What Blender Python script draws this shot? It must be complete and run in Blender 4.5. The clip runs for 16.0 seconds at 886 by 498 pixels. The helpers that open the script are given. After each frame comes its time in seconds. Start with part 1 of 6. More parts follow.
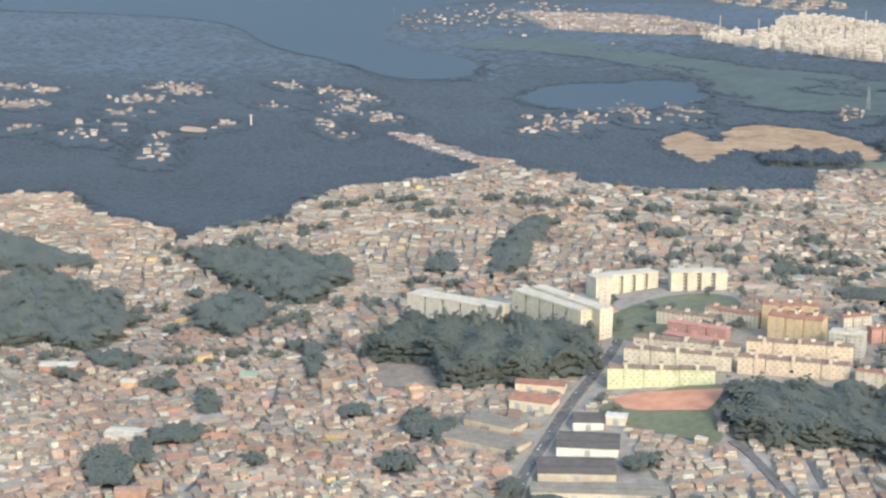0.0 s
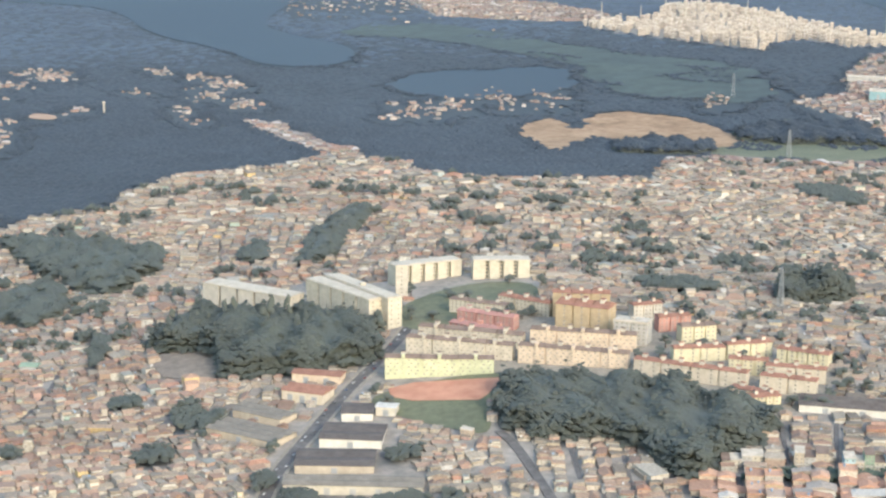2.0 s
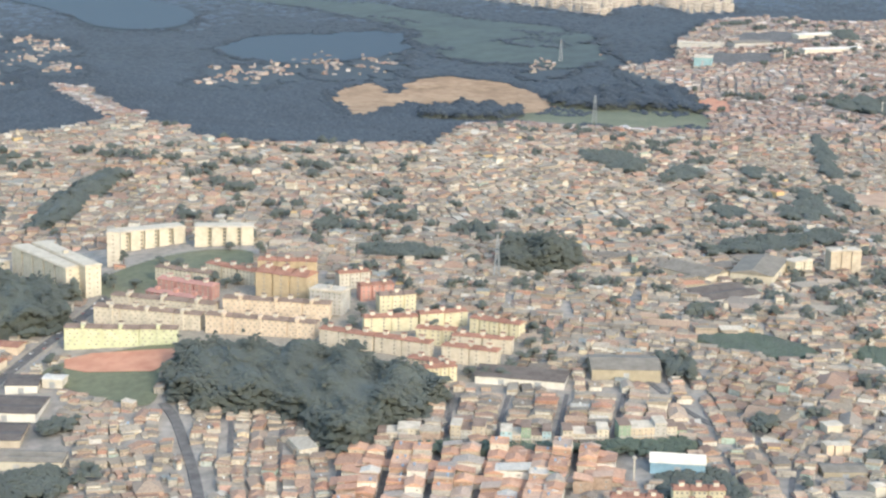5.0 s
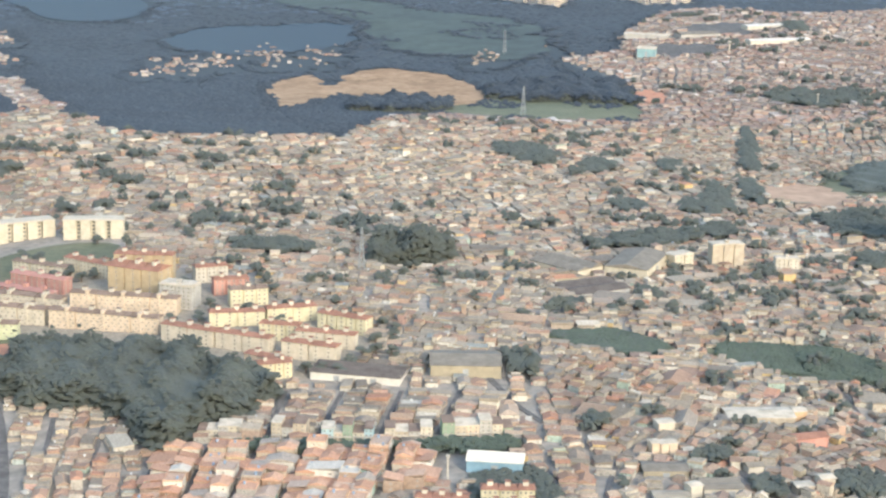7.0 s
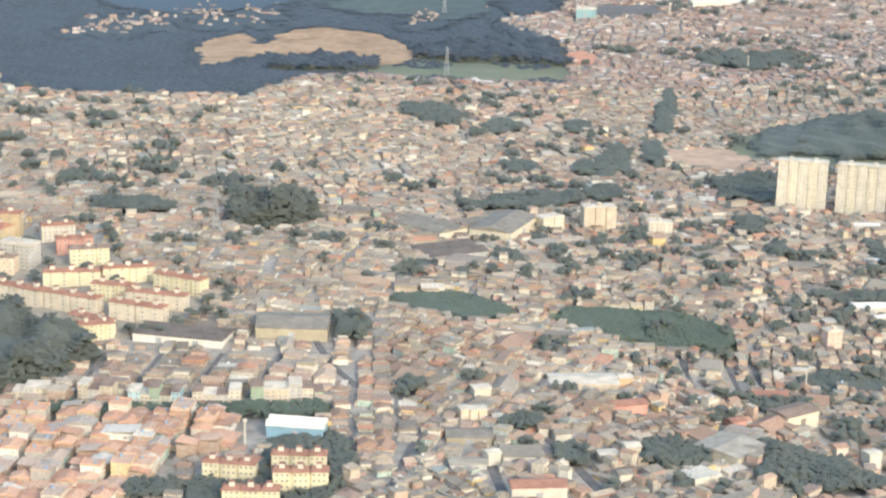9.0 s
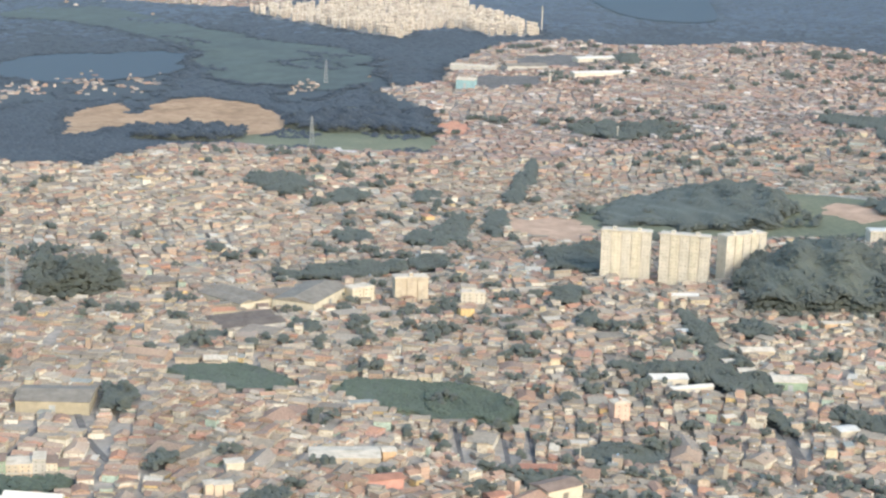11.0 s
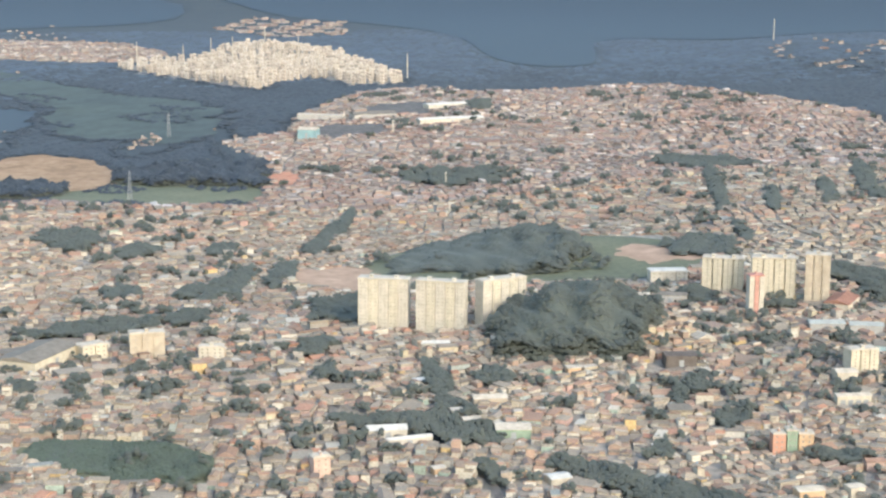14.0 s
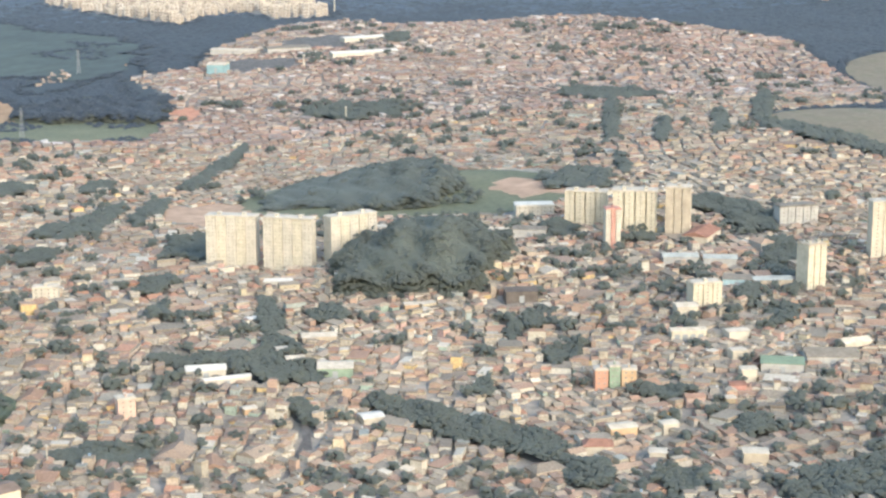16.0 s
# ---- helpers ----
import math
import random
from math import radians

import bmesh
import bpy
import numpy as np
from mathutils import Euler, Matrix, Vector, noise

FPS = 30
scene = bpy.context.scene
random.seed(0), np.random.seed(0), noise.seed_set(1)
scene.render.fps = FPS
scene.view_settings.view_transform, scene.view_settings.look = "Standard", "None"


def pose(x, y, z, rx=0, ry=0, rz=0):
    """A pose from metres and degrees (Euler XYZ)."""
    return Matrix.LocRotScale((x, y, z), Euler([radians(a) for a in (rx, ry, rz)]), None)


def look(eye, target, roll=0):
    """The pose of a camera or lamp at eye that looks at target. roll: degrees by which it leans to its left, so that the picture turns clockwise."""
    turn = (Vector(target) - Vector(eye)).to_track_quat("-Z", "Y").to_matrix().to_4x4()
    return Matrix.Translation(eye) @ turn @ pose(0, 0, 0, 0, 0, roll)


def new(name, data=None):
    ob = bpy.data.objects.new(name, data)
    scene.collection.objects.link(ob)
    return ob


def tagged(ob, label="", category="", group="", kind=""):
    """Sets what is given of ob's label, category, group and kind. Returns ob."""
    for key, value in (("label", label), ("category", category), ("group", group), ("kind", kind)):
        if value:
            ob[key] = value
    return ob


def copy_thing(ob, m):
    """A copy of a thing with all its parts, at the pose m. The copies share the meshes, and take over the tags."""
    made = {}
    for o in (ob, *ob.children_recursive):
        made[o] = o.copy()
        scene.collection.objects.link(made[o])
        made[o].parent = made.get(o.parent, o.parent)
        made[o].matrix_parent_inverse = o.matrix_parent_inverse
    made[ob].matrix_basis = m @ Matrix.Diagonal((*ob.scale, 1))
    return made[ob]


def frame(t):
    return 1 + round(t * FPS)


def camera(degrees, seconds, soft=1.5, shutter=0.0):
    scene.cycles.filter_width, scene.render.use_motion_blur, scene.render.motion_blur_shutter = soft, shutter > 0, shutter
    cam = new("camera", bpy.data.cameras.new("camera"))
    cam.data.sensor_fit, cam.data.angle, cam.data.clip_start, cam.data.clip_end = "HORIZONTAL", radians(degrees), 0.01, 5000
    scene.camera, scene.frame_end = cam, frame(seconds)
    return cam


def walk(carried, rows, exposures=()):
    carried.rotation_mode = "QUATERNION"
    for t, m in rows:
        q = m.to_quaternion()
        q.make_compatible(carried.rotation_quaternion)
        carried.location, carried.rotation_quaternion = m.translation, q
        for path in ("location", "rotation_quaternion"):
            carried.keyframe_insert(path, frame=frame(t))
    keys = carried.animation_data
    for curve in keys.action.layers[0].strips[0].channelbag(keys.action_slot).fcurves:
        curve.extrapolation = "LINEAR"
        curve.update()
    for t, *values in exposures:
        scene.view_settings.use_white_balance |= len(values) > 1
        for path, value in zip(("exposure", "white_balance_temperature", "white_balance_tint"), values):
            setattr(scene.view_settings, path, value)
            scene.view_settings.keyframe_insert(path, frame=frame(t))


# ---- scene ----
cam = camera(27.000, 16.0, soft=2.45)
walk(cam, [
    (0.0, pose(-292.23, -6.68, 235.29, 77.977, 0, -7.176) @ pose(0, 0, 0, 0, 0, 0.534)),
    (0.5, pose(-274.22, -5.87, 234.84, 78.126, 0, -7.450) @ pose(0, 0, 0, 0, 0, 0.792)),
    (1.0, pose(-256.18, -5.11, 234.38, 77.180, 0, -8.201) @ pose(0, 0, 0, 0, 0, 1.060)),
    (1.5, pose(-238.10, -4.41, 233.93, 77.175, 0, -8.865) @ pose(0, 0, 0, 0, 0, 0.895)),
    (2.0, pose(-219.99, -3.76, 233.47, 77.620, 0, -9.269) @ pose(0, 0, 0, 0, 0, 0.782)),
    (2.5, pose(-201.85, -3.16, 233.01, 77.295, 0, -9.638) @ pose(0, 0, 0, 0, 0, 1.016)),
    (3.0, pose(-183.67, -2.61, 232.56, 76.182, 0, -10.190) @ pose(0, 0, 0, 0, 0, 1.122)),
    (3.5, pose(-165.46, -2.11, 232.10, 76.289, 0, -11.045) @ pose(0, 0, 0, 0, 0, 1.400)),
    (4.0, pose(-147.21, -1.67, 231.65, 76.694, 0, -11.752) @ pose(0, 0, 0, 0, 0, 1.452)),
    (6.5, pose(-55.46, -0.23, 229.37, 76.475, 0, -11.085) @ pose(0, 0, 0, 0, 0, 1.178)),
    (7.0, pose(-37.01, -0.10, 228.91, 76.396, 0, -11.093) @ pose(0, 0, 0, 0, 0, 1.227)),
    (7.5, pose(-18.52, -0.03, 228.46, 75.991, 0, -11.050) @ pose(0, 0, 0, 0, 0, 1.255)),
    (8.0, pose(0.00, -0.00, 228.00, 76.063, 0, -11.003) @ pose(0, 0, 0, 0, 0, 1.500)),
    (8.5, pose(18.56, -0.03, 227.54, 75.209, 0, -10.781) @ pose(0, 0, 0, 0, 0, 1.421)),
    (9.0, pose(37.15, -0.10, 227.09, 75.203, 0, -10.808) @ pose(0, 0, 0, 0, 0, 1.633)),
    (9.5, pose(55.77, -0.23, 226.63, 75.730, 0, -11.211) @ pose(0, 0, 0, 0, 0, 1.623)),
    (12.0, pose(149.40, -1.67, 224.35, 77.823, 0, -12.737) @ pose(0, 0, 0, 0, 0, 1.709)),
    (12.5, pose(168.23, -2.11, 223.90, 77.433, 0, -12.957) @ pose(0, 0, 0, 0, 0, 1.153)),
    (13.0, pose(187.10, -2.61, 223.44, 77.854, 0, -13.202) @ pose(0, 0, 0, 0, 0, 0.814)),
    (13.5, pose(205.99, -3.16, 222.99, 78.467, 0, -13.283) @ pose(0, 0, 0, 0, 0, 0.658)),
    (14.0, pose(224.93, -3.76, 222.53, 79.054, 0, -13.362) @ pose(0, 0, 0, 0, 0, 0.457)),
    (14.5, pose(243.89, -4.41, 222.07, 78.647, 0, -13.310) @ pose(0, 0, 0, 0, 0, 0.201)),
    (15.0, pose(262.89, -5.11, 221.62, 78.096, 0, -13.320) @ pose(0, 0, 0, 0, 0, 0.109)),
    (15.5, pose(281.93, -5.87, 221.16, 77.809, 0, -13.667) @ pose(0, 0, 0, 0, 0, -0.028)),
    (16.0, pose(301.00, -6.68, 220.71, 77.001, 0, -13.648) @ pose(0, 0, 0, 0, 0, -0.088)),
], exposures=[(0.0, 1.53, 6400.0, 7.0), (6.5, 1.55, 6430.0, 7.0), (9.0, 1.63, 6480.0, 7.0), (12.0, 1.50, 6420.0, 7.0), (14.0, 1.52, 6420.0, 7.0), (16.0, 1.60, 6470.0, 7.0)])

# ---- light ----
SUN_DIR = Vector((0.32, -0.86, 0.50)).normalized()
world = bpy.data.worlds.new("sky")
scene.world = world
world.use_nodes = True
wn = world.node_tree
sky = wn.nodes.new("ShaderNodeTexSky")
sky.sky_type = "NISHITA"
sky.sun_disc = False
sky.sun_elevation = math.asin(SUN_DIR.z)
sky.sun_rotation = math.atan2(SUN_DIR.x, SUN_DIR.y)
sky.air_density, sky.dust_density, sky.ozone_density = 1.3, 2.2, 1.5
wn.links.new(sky.outputs[0], wn.nodes["Background"].inputs[0])
wn.nodes["Background"].inputs[1].default_value = 0.15
sun = new("sun", bpy.data.lights.new("sun", "SUN"))
sun.data.energy, sun.data.angle, sun.data.color = 0.50, radians(4.0), (1.0, 0.925, 0.81)
sun.matrix_world = look(SUN_DIR * 900, (0, 0, 0))


# ---- materials ----
def material(name, colours, rough=0.85, source="noise", scale=1.0, grime=0.25, grime_scale=0.35, bump=0.0):
    """colours: (position, rgb) stops, picked per island, per object or by noise; grime darkens softly at a second scale."""
    m = bpy.data.materials.new(name)
    m.use_nodes = True
    n, links = m.node_tree.nodes, m.node_tree.links
    shader = n["Principled BSDF"]
    shader.inputs["Roughness"].default_value = rough
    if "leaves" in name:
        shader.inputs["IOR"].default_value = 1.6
    shader.inputs["Specular IOR Level"].default_value = 0.65 if "leaves" in name else 0.6 if any(k in name for k in ("grass", "pasture", "ground")) else 0.15 if rough > 0.75 else 0.4  # waxy leaves shine, plaster does not; extra gloss lifts woods and ground like haze
    coords = n.new("ShaderNodeNewGeometry")
    ramp = n.new("ShaderNodeValToRGB")
    ramp.color_ramp.interpolation = "CONSTANT" if source != "noise" else "LINEAR"
    while len(ramp.color_ramp.elements) < len(colours):
        ramp.color_ramp.elements.new(0.5)
    for e, (p, c) in zip(ramp.color_ramp.elements, colours):
        e.position, e.color = p, (*c, 1)
    if source == "island":
        links.new(coords.outputs["Random Per Island"], ramp.inputs[0])
    elif source == "object":
        info = n.new("ShaderNodeObjectInfo")
        links.new(info.outputs["Random"], ramp.inputs[0])
    else:
        t = n.new("ShaderNodeTexNoise")
        t.inputs["Scale"].default_value, t.inputs["Detail"].default_value = scale, 4
        links.new(coords.outputs["Position"], t.inputs["Vector"])
        links.new(t.outputs[0], ramp.inputs[0])
    big = n.new("ShaderNodeTexNoise")
    big.inputs["Scale"].default_value, big.inputs["Detail"].default_value, big.inputs["Roughness"].default_value = grime_scale, 5, 0.65
    links.new(coords.outputs["Position"], big.inputs["Vector"])
    span = n.new("ShaderNodeMapRange")
    span.inputs["From Min"].default_value, span.inputs["From Max"].default_value = 0.3, 0.7
    span.inputs["To Min"].default_value, span.inputs["To Max"].default_value = 1 - grime, 1 + grime * 0.4
    links.new(big.outputs[0], span.inputs["Value"])
    mix = n.new("ShaderNodeVectorMath")
    mix.operation = "SCALE"
    links.new(ramp.outputs[0], mix.inputs[0])
    if source == "island" and grime_scale > 0.25:  # whole blocks built or weathered alike
        block = n.new("ShaderNodeTexNoise")
        block.inputs["Scale"].default_value, block.inputs["Detail"].default_value = 0.022, 3
        links.new(coords.outputs["Position"], block.inputs["Vector"])
        tone = n.new("ShaderNodeMapRange")
        tone.inputs["From Min"].default_value, tone.inputs["From Max"].default_value = 0.35, 0.65
        tone.inputs["To Min"].default_value, tone.inputs["To Max"].default_value = 0.80, 1.12
        links.new(block.outputs[0], tone.inputs["Value"])
        both = n.new("ShaderNodeMath")
        both.operation = "MULTIPLY"
        links.new(span.outputs[0], both.inputs[0])
        links.new(tone.outputs[0], both.inputs[1])
        links.new(both.outputs[0], mix.inputs["Scale"])
    else:
        links.new(span.outputs[0], mix.inputs["Scale"])
    links.new(mix.outputs[0], shader.inputs["Base Color"])
    if bump:
        b = n.new("ShaderNodeBump")
        b.inputs["Strength"].default_value, b.inputs["Distance"].default_value = bump, 0.15
        links.new(big.outputs[0], b.inputs["Height"])
        links.new(b.outputs[0], shader.inputs["Normal"])
    return m


def paint(name, rgb, rough=0.8, grime=0.18):
    return material(name, [(0.3, tuple(c * 0.9 for c in rgb)), (0.7, tuple(min(1, c * 1.06) for c in rgb))], rough, "noise", 0.5, grime, 0.22)


HOUSE_WALL = material("house_wall", [
    (0.0, (0.375, 0.278, 0.216)), (0.10, (0.418, 0.342, 0.269)), (0.22, (0.460, 0.405, 0.325)), (0.36, (0.501, 0.458, 0.378)),
    (0.50, (0.380, 0.346, 0.298)), (0.62, (0.552, 0.514, 0.438)), (0.72, (0.412, 0.292, 0.226)), (0.81, (0.488, 0.419, 0.298)),
    (0.86, (0.358, 0.389, 0.360)), (0.89, (0.460, 0.307, 0.260)), (0.92, (0.344, 0.408, 0.340)), (0.94, (0.316, 0.287, 0.248)), (0.98, (0.535, 0.394, 0.198))],
    0.9, "island", grime=0.3, grime_scale=0.8)
ROOF_CLAY = material("clay_tile_roof", [
    (0.0, (0.357, 0.235, 0.170)), (0.2, (0.318, 0.217, 0.162)), (0.4, (0.362, 0.266, 0.197)), (0.58, (0.282, 0.209, 0.166)),
    (0.72, (0.367, 0.287, 0.221)), (0.85, (0.303, 0.258, 0.212)), (0.94, (0.406, 0.228, 0.156))],
    0.9, "island", grime=0.35, grime_scale=1.2)
ROOF_CEMENT = material("cement_sheet_roof", [
    (0.0, (0.284, 0.242, 0.189)), (0.22, (0.316, 0.267, 0.207)), (0.42, (0.256, 0.216, 0.173)), (0.60, (0.358, 0.304, 0.233)),
    (0.76, (0.401, 0.340, 0.263)), (0.87, (0.525, 0.468, 0.379)), (0.93, (0.358, 0.263, 0.191)), (0.97, (0.301, 0.302, 0.266))],
    0.85, "island", grime=0.35, grime_scale=0.9)
# distant wall and roof copies with haze painted in: greyer and bluer
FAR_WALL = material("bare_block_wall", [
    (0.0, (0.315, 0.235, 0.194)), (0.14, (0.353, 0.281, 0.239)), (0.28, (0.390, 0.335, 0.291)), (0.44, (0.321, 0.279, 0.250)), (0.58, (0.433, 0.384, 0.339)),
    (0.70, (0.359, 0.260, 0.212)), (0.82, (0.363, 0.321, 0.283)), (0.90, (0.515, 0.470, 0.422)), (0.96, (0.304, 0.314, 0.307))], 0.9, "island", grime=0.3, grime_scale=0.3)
FAR_CLAY = material("hazed_clay_roof", [
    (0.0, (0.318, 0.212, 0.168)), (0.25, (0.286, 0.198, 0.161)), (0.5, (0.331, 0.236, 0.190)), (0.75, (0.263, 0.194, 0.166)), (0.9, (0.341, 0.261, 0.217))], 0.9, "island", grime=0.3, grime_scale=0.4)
FAR_CEMENT = material("hazed_cement_roof", [
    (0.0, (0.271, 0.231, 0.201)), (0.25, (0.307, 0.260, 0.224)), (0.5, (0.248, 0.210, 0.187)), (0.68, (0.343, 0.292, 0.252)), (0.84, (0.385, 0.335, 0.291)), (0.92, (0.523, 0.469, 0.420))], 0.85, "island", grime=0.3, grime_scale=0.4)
TANK = material("water_tank_plastic", [(0.0, (0.42, 0.40, 0.37)), (0.45, (0.58, 0.56, 0.51)), (0.85, (0.26, 0.35, 0.43))], 0.6, "island", grime=0.1)
# window openings, their dark colour lightened as haze would
OPENING = material("hazed_opening", [(0.0, (0.17, 0.155, 0.14)), (0.4, (0.23, 0.21, 0.185)), (0.7, (0.14, 0.135, 0.13))], 0.7, "island", grime=0.2)
GLASS_DARK = material("dark_window_glass", [(0.35, (0.13, 0.13, 0.125)), (0.65, (0.19, 0.185, 0.17))], 0.35, "noise", 0.8, 0.2)
FRAME = paint("window_frame_paint", (0.50, 0.46, 0.39))
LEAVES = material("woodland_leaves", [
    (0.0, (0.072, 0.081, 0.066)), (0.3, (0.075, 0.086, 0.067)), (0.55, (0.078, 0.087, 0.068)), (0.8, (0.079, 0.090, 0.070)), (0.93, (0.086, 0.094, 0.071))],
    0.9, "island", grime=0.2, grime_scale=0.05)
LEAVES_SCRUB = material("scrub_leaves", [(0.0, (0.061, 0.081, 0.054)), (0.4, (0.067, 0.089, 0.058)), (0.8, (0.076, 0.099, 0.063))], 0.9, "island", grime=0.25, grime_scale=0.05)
# haze painted into two leaf copies: bluer on the hills, bluer and lighter beyond
LEAVES_HAZED = material("hill_woodland_leaves", [
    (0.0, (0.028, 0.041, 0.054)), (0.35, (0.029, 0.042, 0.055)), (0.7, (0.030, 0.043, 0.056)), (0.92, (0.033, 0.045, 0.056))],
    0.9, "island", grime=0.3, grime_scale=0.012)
LEAVES_HAZED_LAKE = material("lakeside_woodland_leaves", [
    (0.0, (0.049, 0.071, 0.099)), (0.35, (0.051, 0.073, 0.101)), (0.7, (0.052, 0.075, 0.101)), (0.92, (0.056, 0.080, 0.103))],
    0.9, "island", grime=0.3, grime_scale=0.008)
BARK = paint("bark", (0.147, 0.114, 0.090))
ASPHALT = material("asphalt", [(0.3, (0.115, 0.108, 0.102)), (0.7, (0.175, 0.164, 0.154))], 0.9, "noise", 0.35, 0.3, 0.08)
PAVING = material("pavement_concrete", [(0.3, (0.26, 0.23, 0.185)), (0.7, (0.36, 0.32, 0.26))], 0.9, "noise", 1.2, 0.25)
DIRT = material("red_dirt_pitch", [(0.3, (0.44, 0.21, 0.14)), (0.7, (0.54, 0.29, 0.19))], 0.95, "noise", 0.15, 0.2, 0.04)
CLAY_LOT = material("pinkish_clay_lot", [(0.3, (0.39, 0.265, 0.185)), (0.7, (0.49, 0.34, 0.24))], 0.95, "noise", 0.05, 0.25, 0.12, 0.3)
SAND = material("bare_earth_hill", [(0.25, (0.251, 0.163, 0.100)), (0.5, (0.359, 0.239, 0.148)), (0.75, (0.435, 0.295, 0.186))], 0.95, "noise", 0.03, 0.25, 0.12, 0.4)
GRASS = material("grassland", [(0.25, (0.105, 0.116, 0.070)), (0.5, (0.136, 0.144, 0.083)), (0.75, (0.178, 0.174, 0.104))], 0.95, "noise", 0.02, 0.3, 0.25, 0.3)
# far grass, darker and bluer than the near grass to paint in haze
GRASS_HAZED = material("hazed_hill_pasture", [(0.25, (0.050, 0.070, 0.071)), (0.5, (0.057, 0.079, 0.075)), (0.75, (0.068, 0.091, 0.079))], 0.95, "noise", 0.008, 0.3, 0.05, 0.3)
GRASS_DRY = material("dry_grassland", [(0.25, (0.14, 0.12, 0.078)), (0.5, (0.19, 0.155, 0.104)), (0.75, (0.125, 0.125, 0.07))], 0.95, "noise", 0.03, 0.3, 0.25, 0.3)
STEEL = paint("galvanised_steel", (0.30, 0.31, 0.31), 0.5)
WHITE = paint("white_render", (0.501, 0.456, 0.378))
IVORY = paint("ivory_render", (0.517, 0.464, 0.361))
CREAM = paint("cream_render", (0.517, 0.456, 0.361))
PEACH = paint("peach_render", (0.564, 0.455, 0.341))
LEMON = paint("pale_lemon_render", (0.546, 0.491, 0.337))
LIME = paint("lime_green_render", (0.501, 0.510, 0.337))
CRIMSON = paint("dusty_red_render", (0.41, 0.225, 0.19))
OCHRE = paint("ochre_render", (0.43, 0.335, 0.215))
CORAL = paint("coral_render", (0.48, 0.26, 0.21))
STONE = paint("grey_render", (0.40, 0.385, 0.355))
TAN = paint("tan_render", (0.44, 0.375, 0.29))
KHAKI = paint("khaki_render", (0.34, 0.295, 0.215))
PINK = paint("pink_render", (0.52, 0.375, 0.305))
BRICK = paint("bare_brick", (0.36, 0.225, 0.16), 0.9, 0.3)
MOUND = paint("grey_brown_earth", (0.27, 0.225, 0.18), 0.95, 0.3)
ROOF_RED = paint("brick_red_tiles", (0.31, 0.165, 0.12), 0.9, 0.3)
ROOF_CLAY_PLAIN = paint("clay_house_tiles", (0.37, 0.235, 0.17), 0.9, 0.35)
ROOF_BROWN = paint("weathered_brown_tiles", (0.235, 0.175, 0.14), 0.9, 0.3)
ROOF_SLAB = paint("roof_slab_concrete", (0.54, 0.475, 0.38), 0.9, 0.3)
ROOF_DARK = paint("dark_factory_roofing", (0.135, 0.115, 0.102), 0.85, 0.3)
ROOF_GREY = paint("grey_sheet_roofing", (0.225, 0.200, 0.165), 0.8, 0.3)
ROOF_CEMENT_PLAIN = paint("cement_hall_roofing", (0.33, 0.295, 0.24), 0.85, 0.3)
ROOF_WHITE = paint("white_sheet_roofing", (0.58, 0.55, 0.485), 0.6, 0.2)
BLUE = paint("blue_sheet_wall", (0.20, 0.315, 0.385))
TEAL = paint("pale_turquoise_wall", (0.36, 0.48, 0.50))
PALE_BLUE = paint("pale_blue_sheet_roofing", (0.37, 0.385, 0.355), 0.8, 0.25)
DUCK = paint("duck_egg_wall", (0.24, 0.36, 0.38))
GREEN = paint("green_sheet_roofing", (0.185, 0.245, 0.18))
SALMON = paint("salmon_render", (0.48, 0.265, 0.19))
MINT = paint("mint_render", (0.25, 0.32, 0.235))
APRICOT = paint("apricot_render", (0.52, 0.36, 0.225))

WATER = bpy.data.materials.new("lake_water")
WATER.use_nodes = True
w_nodes, w_links = WATER.node_tree.nodes, WATER.node_tree.links
w_shader = w_nodes["Principled BSDF"]
w_shader.inputs["Base Color"].default_value = (0.055, 0.072, 0.090, 1)
w_shader.inputs["Roughness"].default_value = 0.55
w_shader.inputs["IOR"].default_value = 1.33
w_shader.inputs["Specular IOR Level"].default_value = 0.12
w_noise = w_nodes.new("ShaderNodeTexNoise")
w_noise.inputs["Scale"].default_value = 0.4
w_geo = w_nodes.new("ShaderNodeNewGeometry")
w_links.new(w_geo.outputs["Position"], w_noise.inputs["Vector"])
w_bump = w_nodes.new("ShaderNodeBump")
w_bump.inputs["Strength"].default_value = 0.4
w_links.new(w_noise.outputs[0], w_bump.inputs["Height"])
w_links.new(w_bump.outputs[0], w_shader.inputs["Normal"])


# ---- the lie of the land ----
LAND = -10.0
HILLS_NEAR = [  # x, y, spread, rise
    (-300, 630, 140, 1.2), (-120, 630, 140, -9.1), (60, 630, 140, 1.1), (240, 630, 140, 11.5),
    (420, 630, 140, -21.5), (600, 630, 140, 2.1), (780, 630, 140, -4.1), (-320, 830, 135, -4.3),
    (-150, 830, 135, 5.3), (20, 830, 135, 15.2), (190, 830, 135, 1.8), (360, 830, 135, 3.4),
    (530, 830, 135, 8.3), (700, 830, 135, -3.9), (870, 830, 135, 6.6), (-330, 1080, 155, -21.2),
    (-130, 1080, 155, 12.4), (470, 1080, 155, -7.3), (670, 1080, 155, 14.8),
]
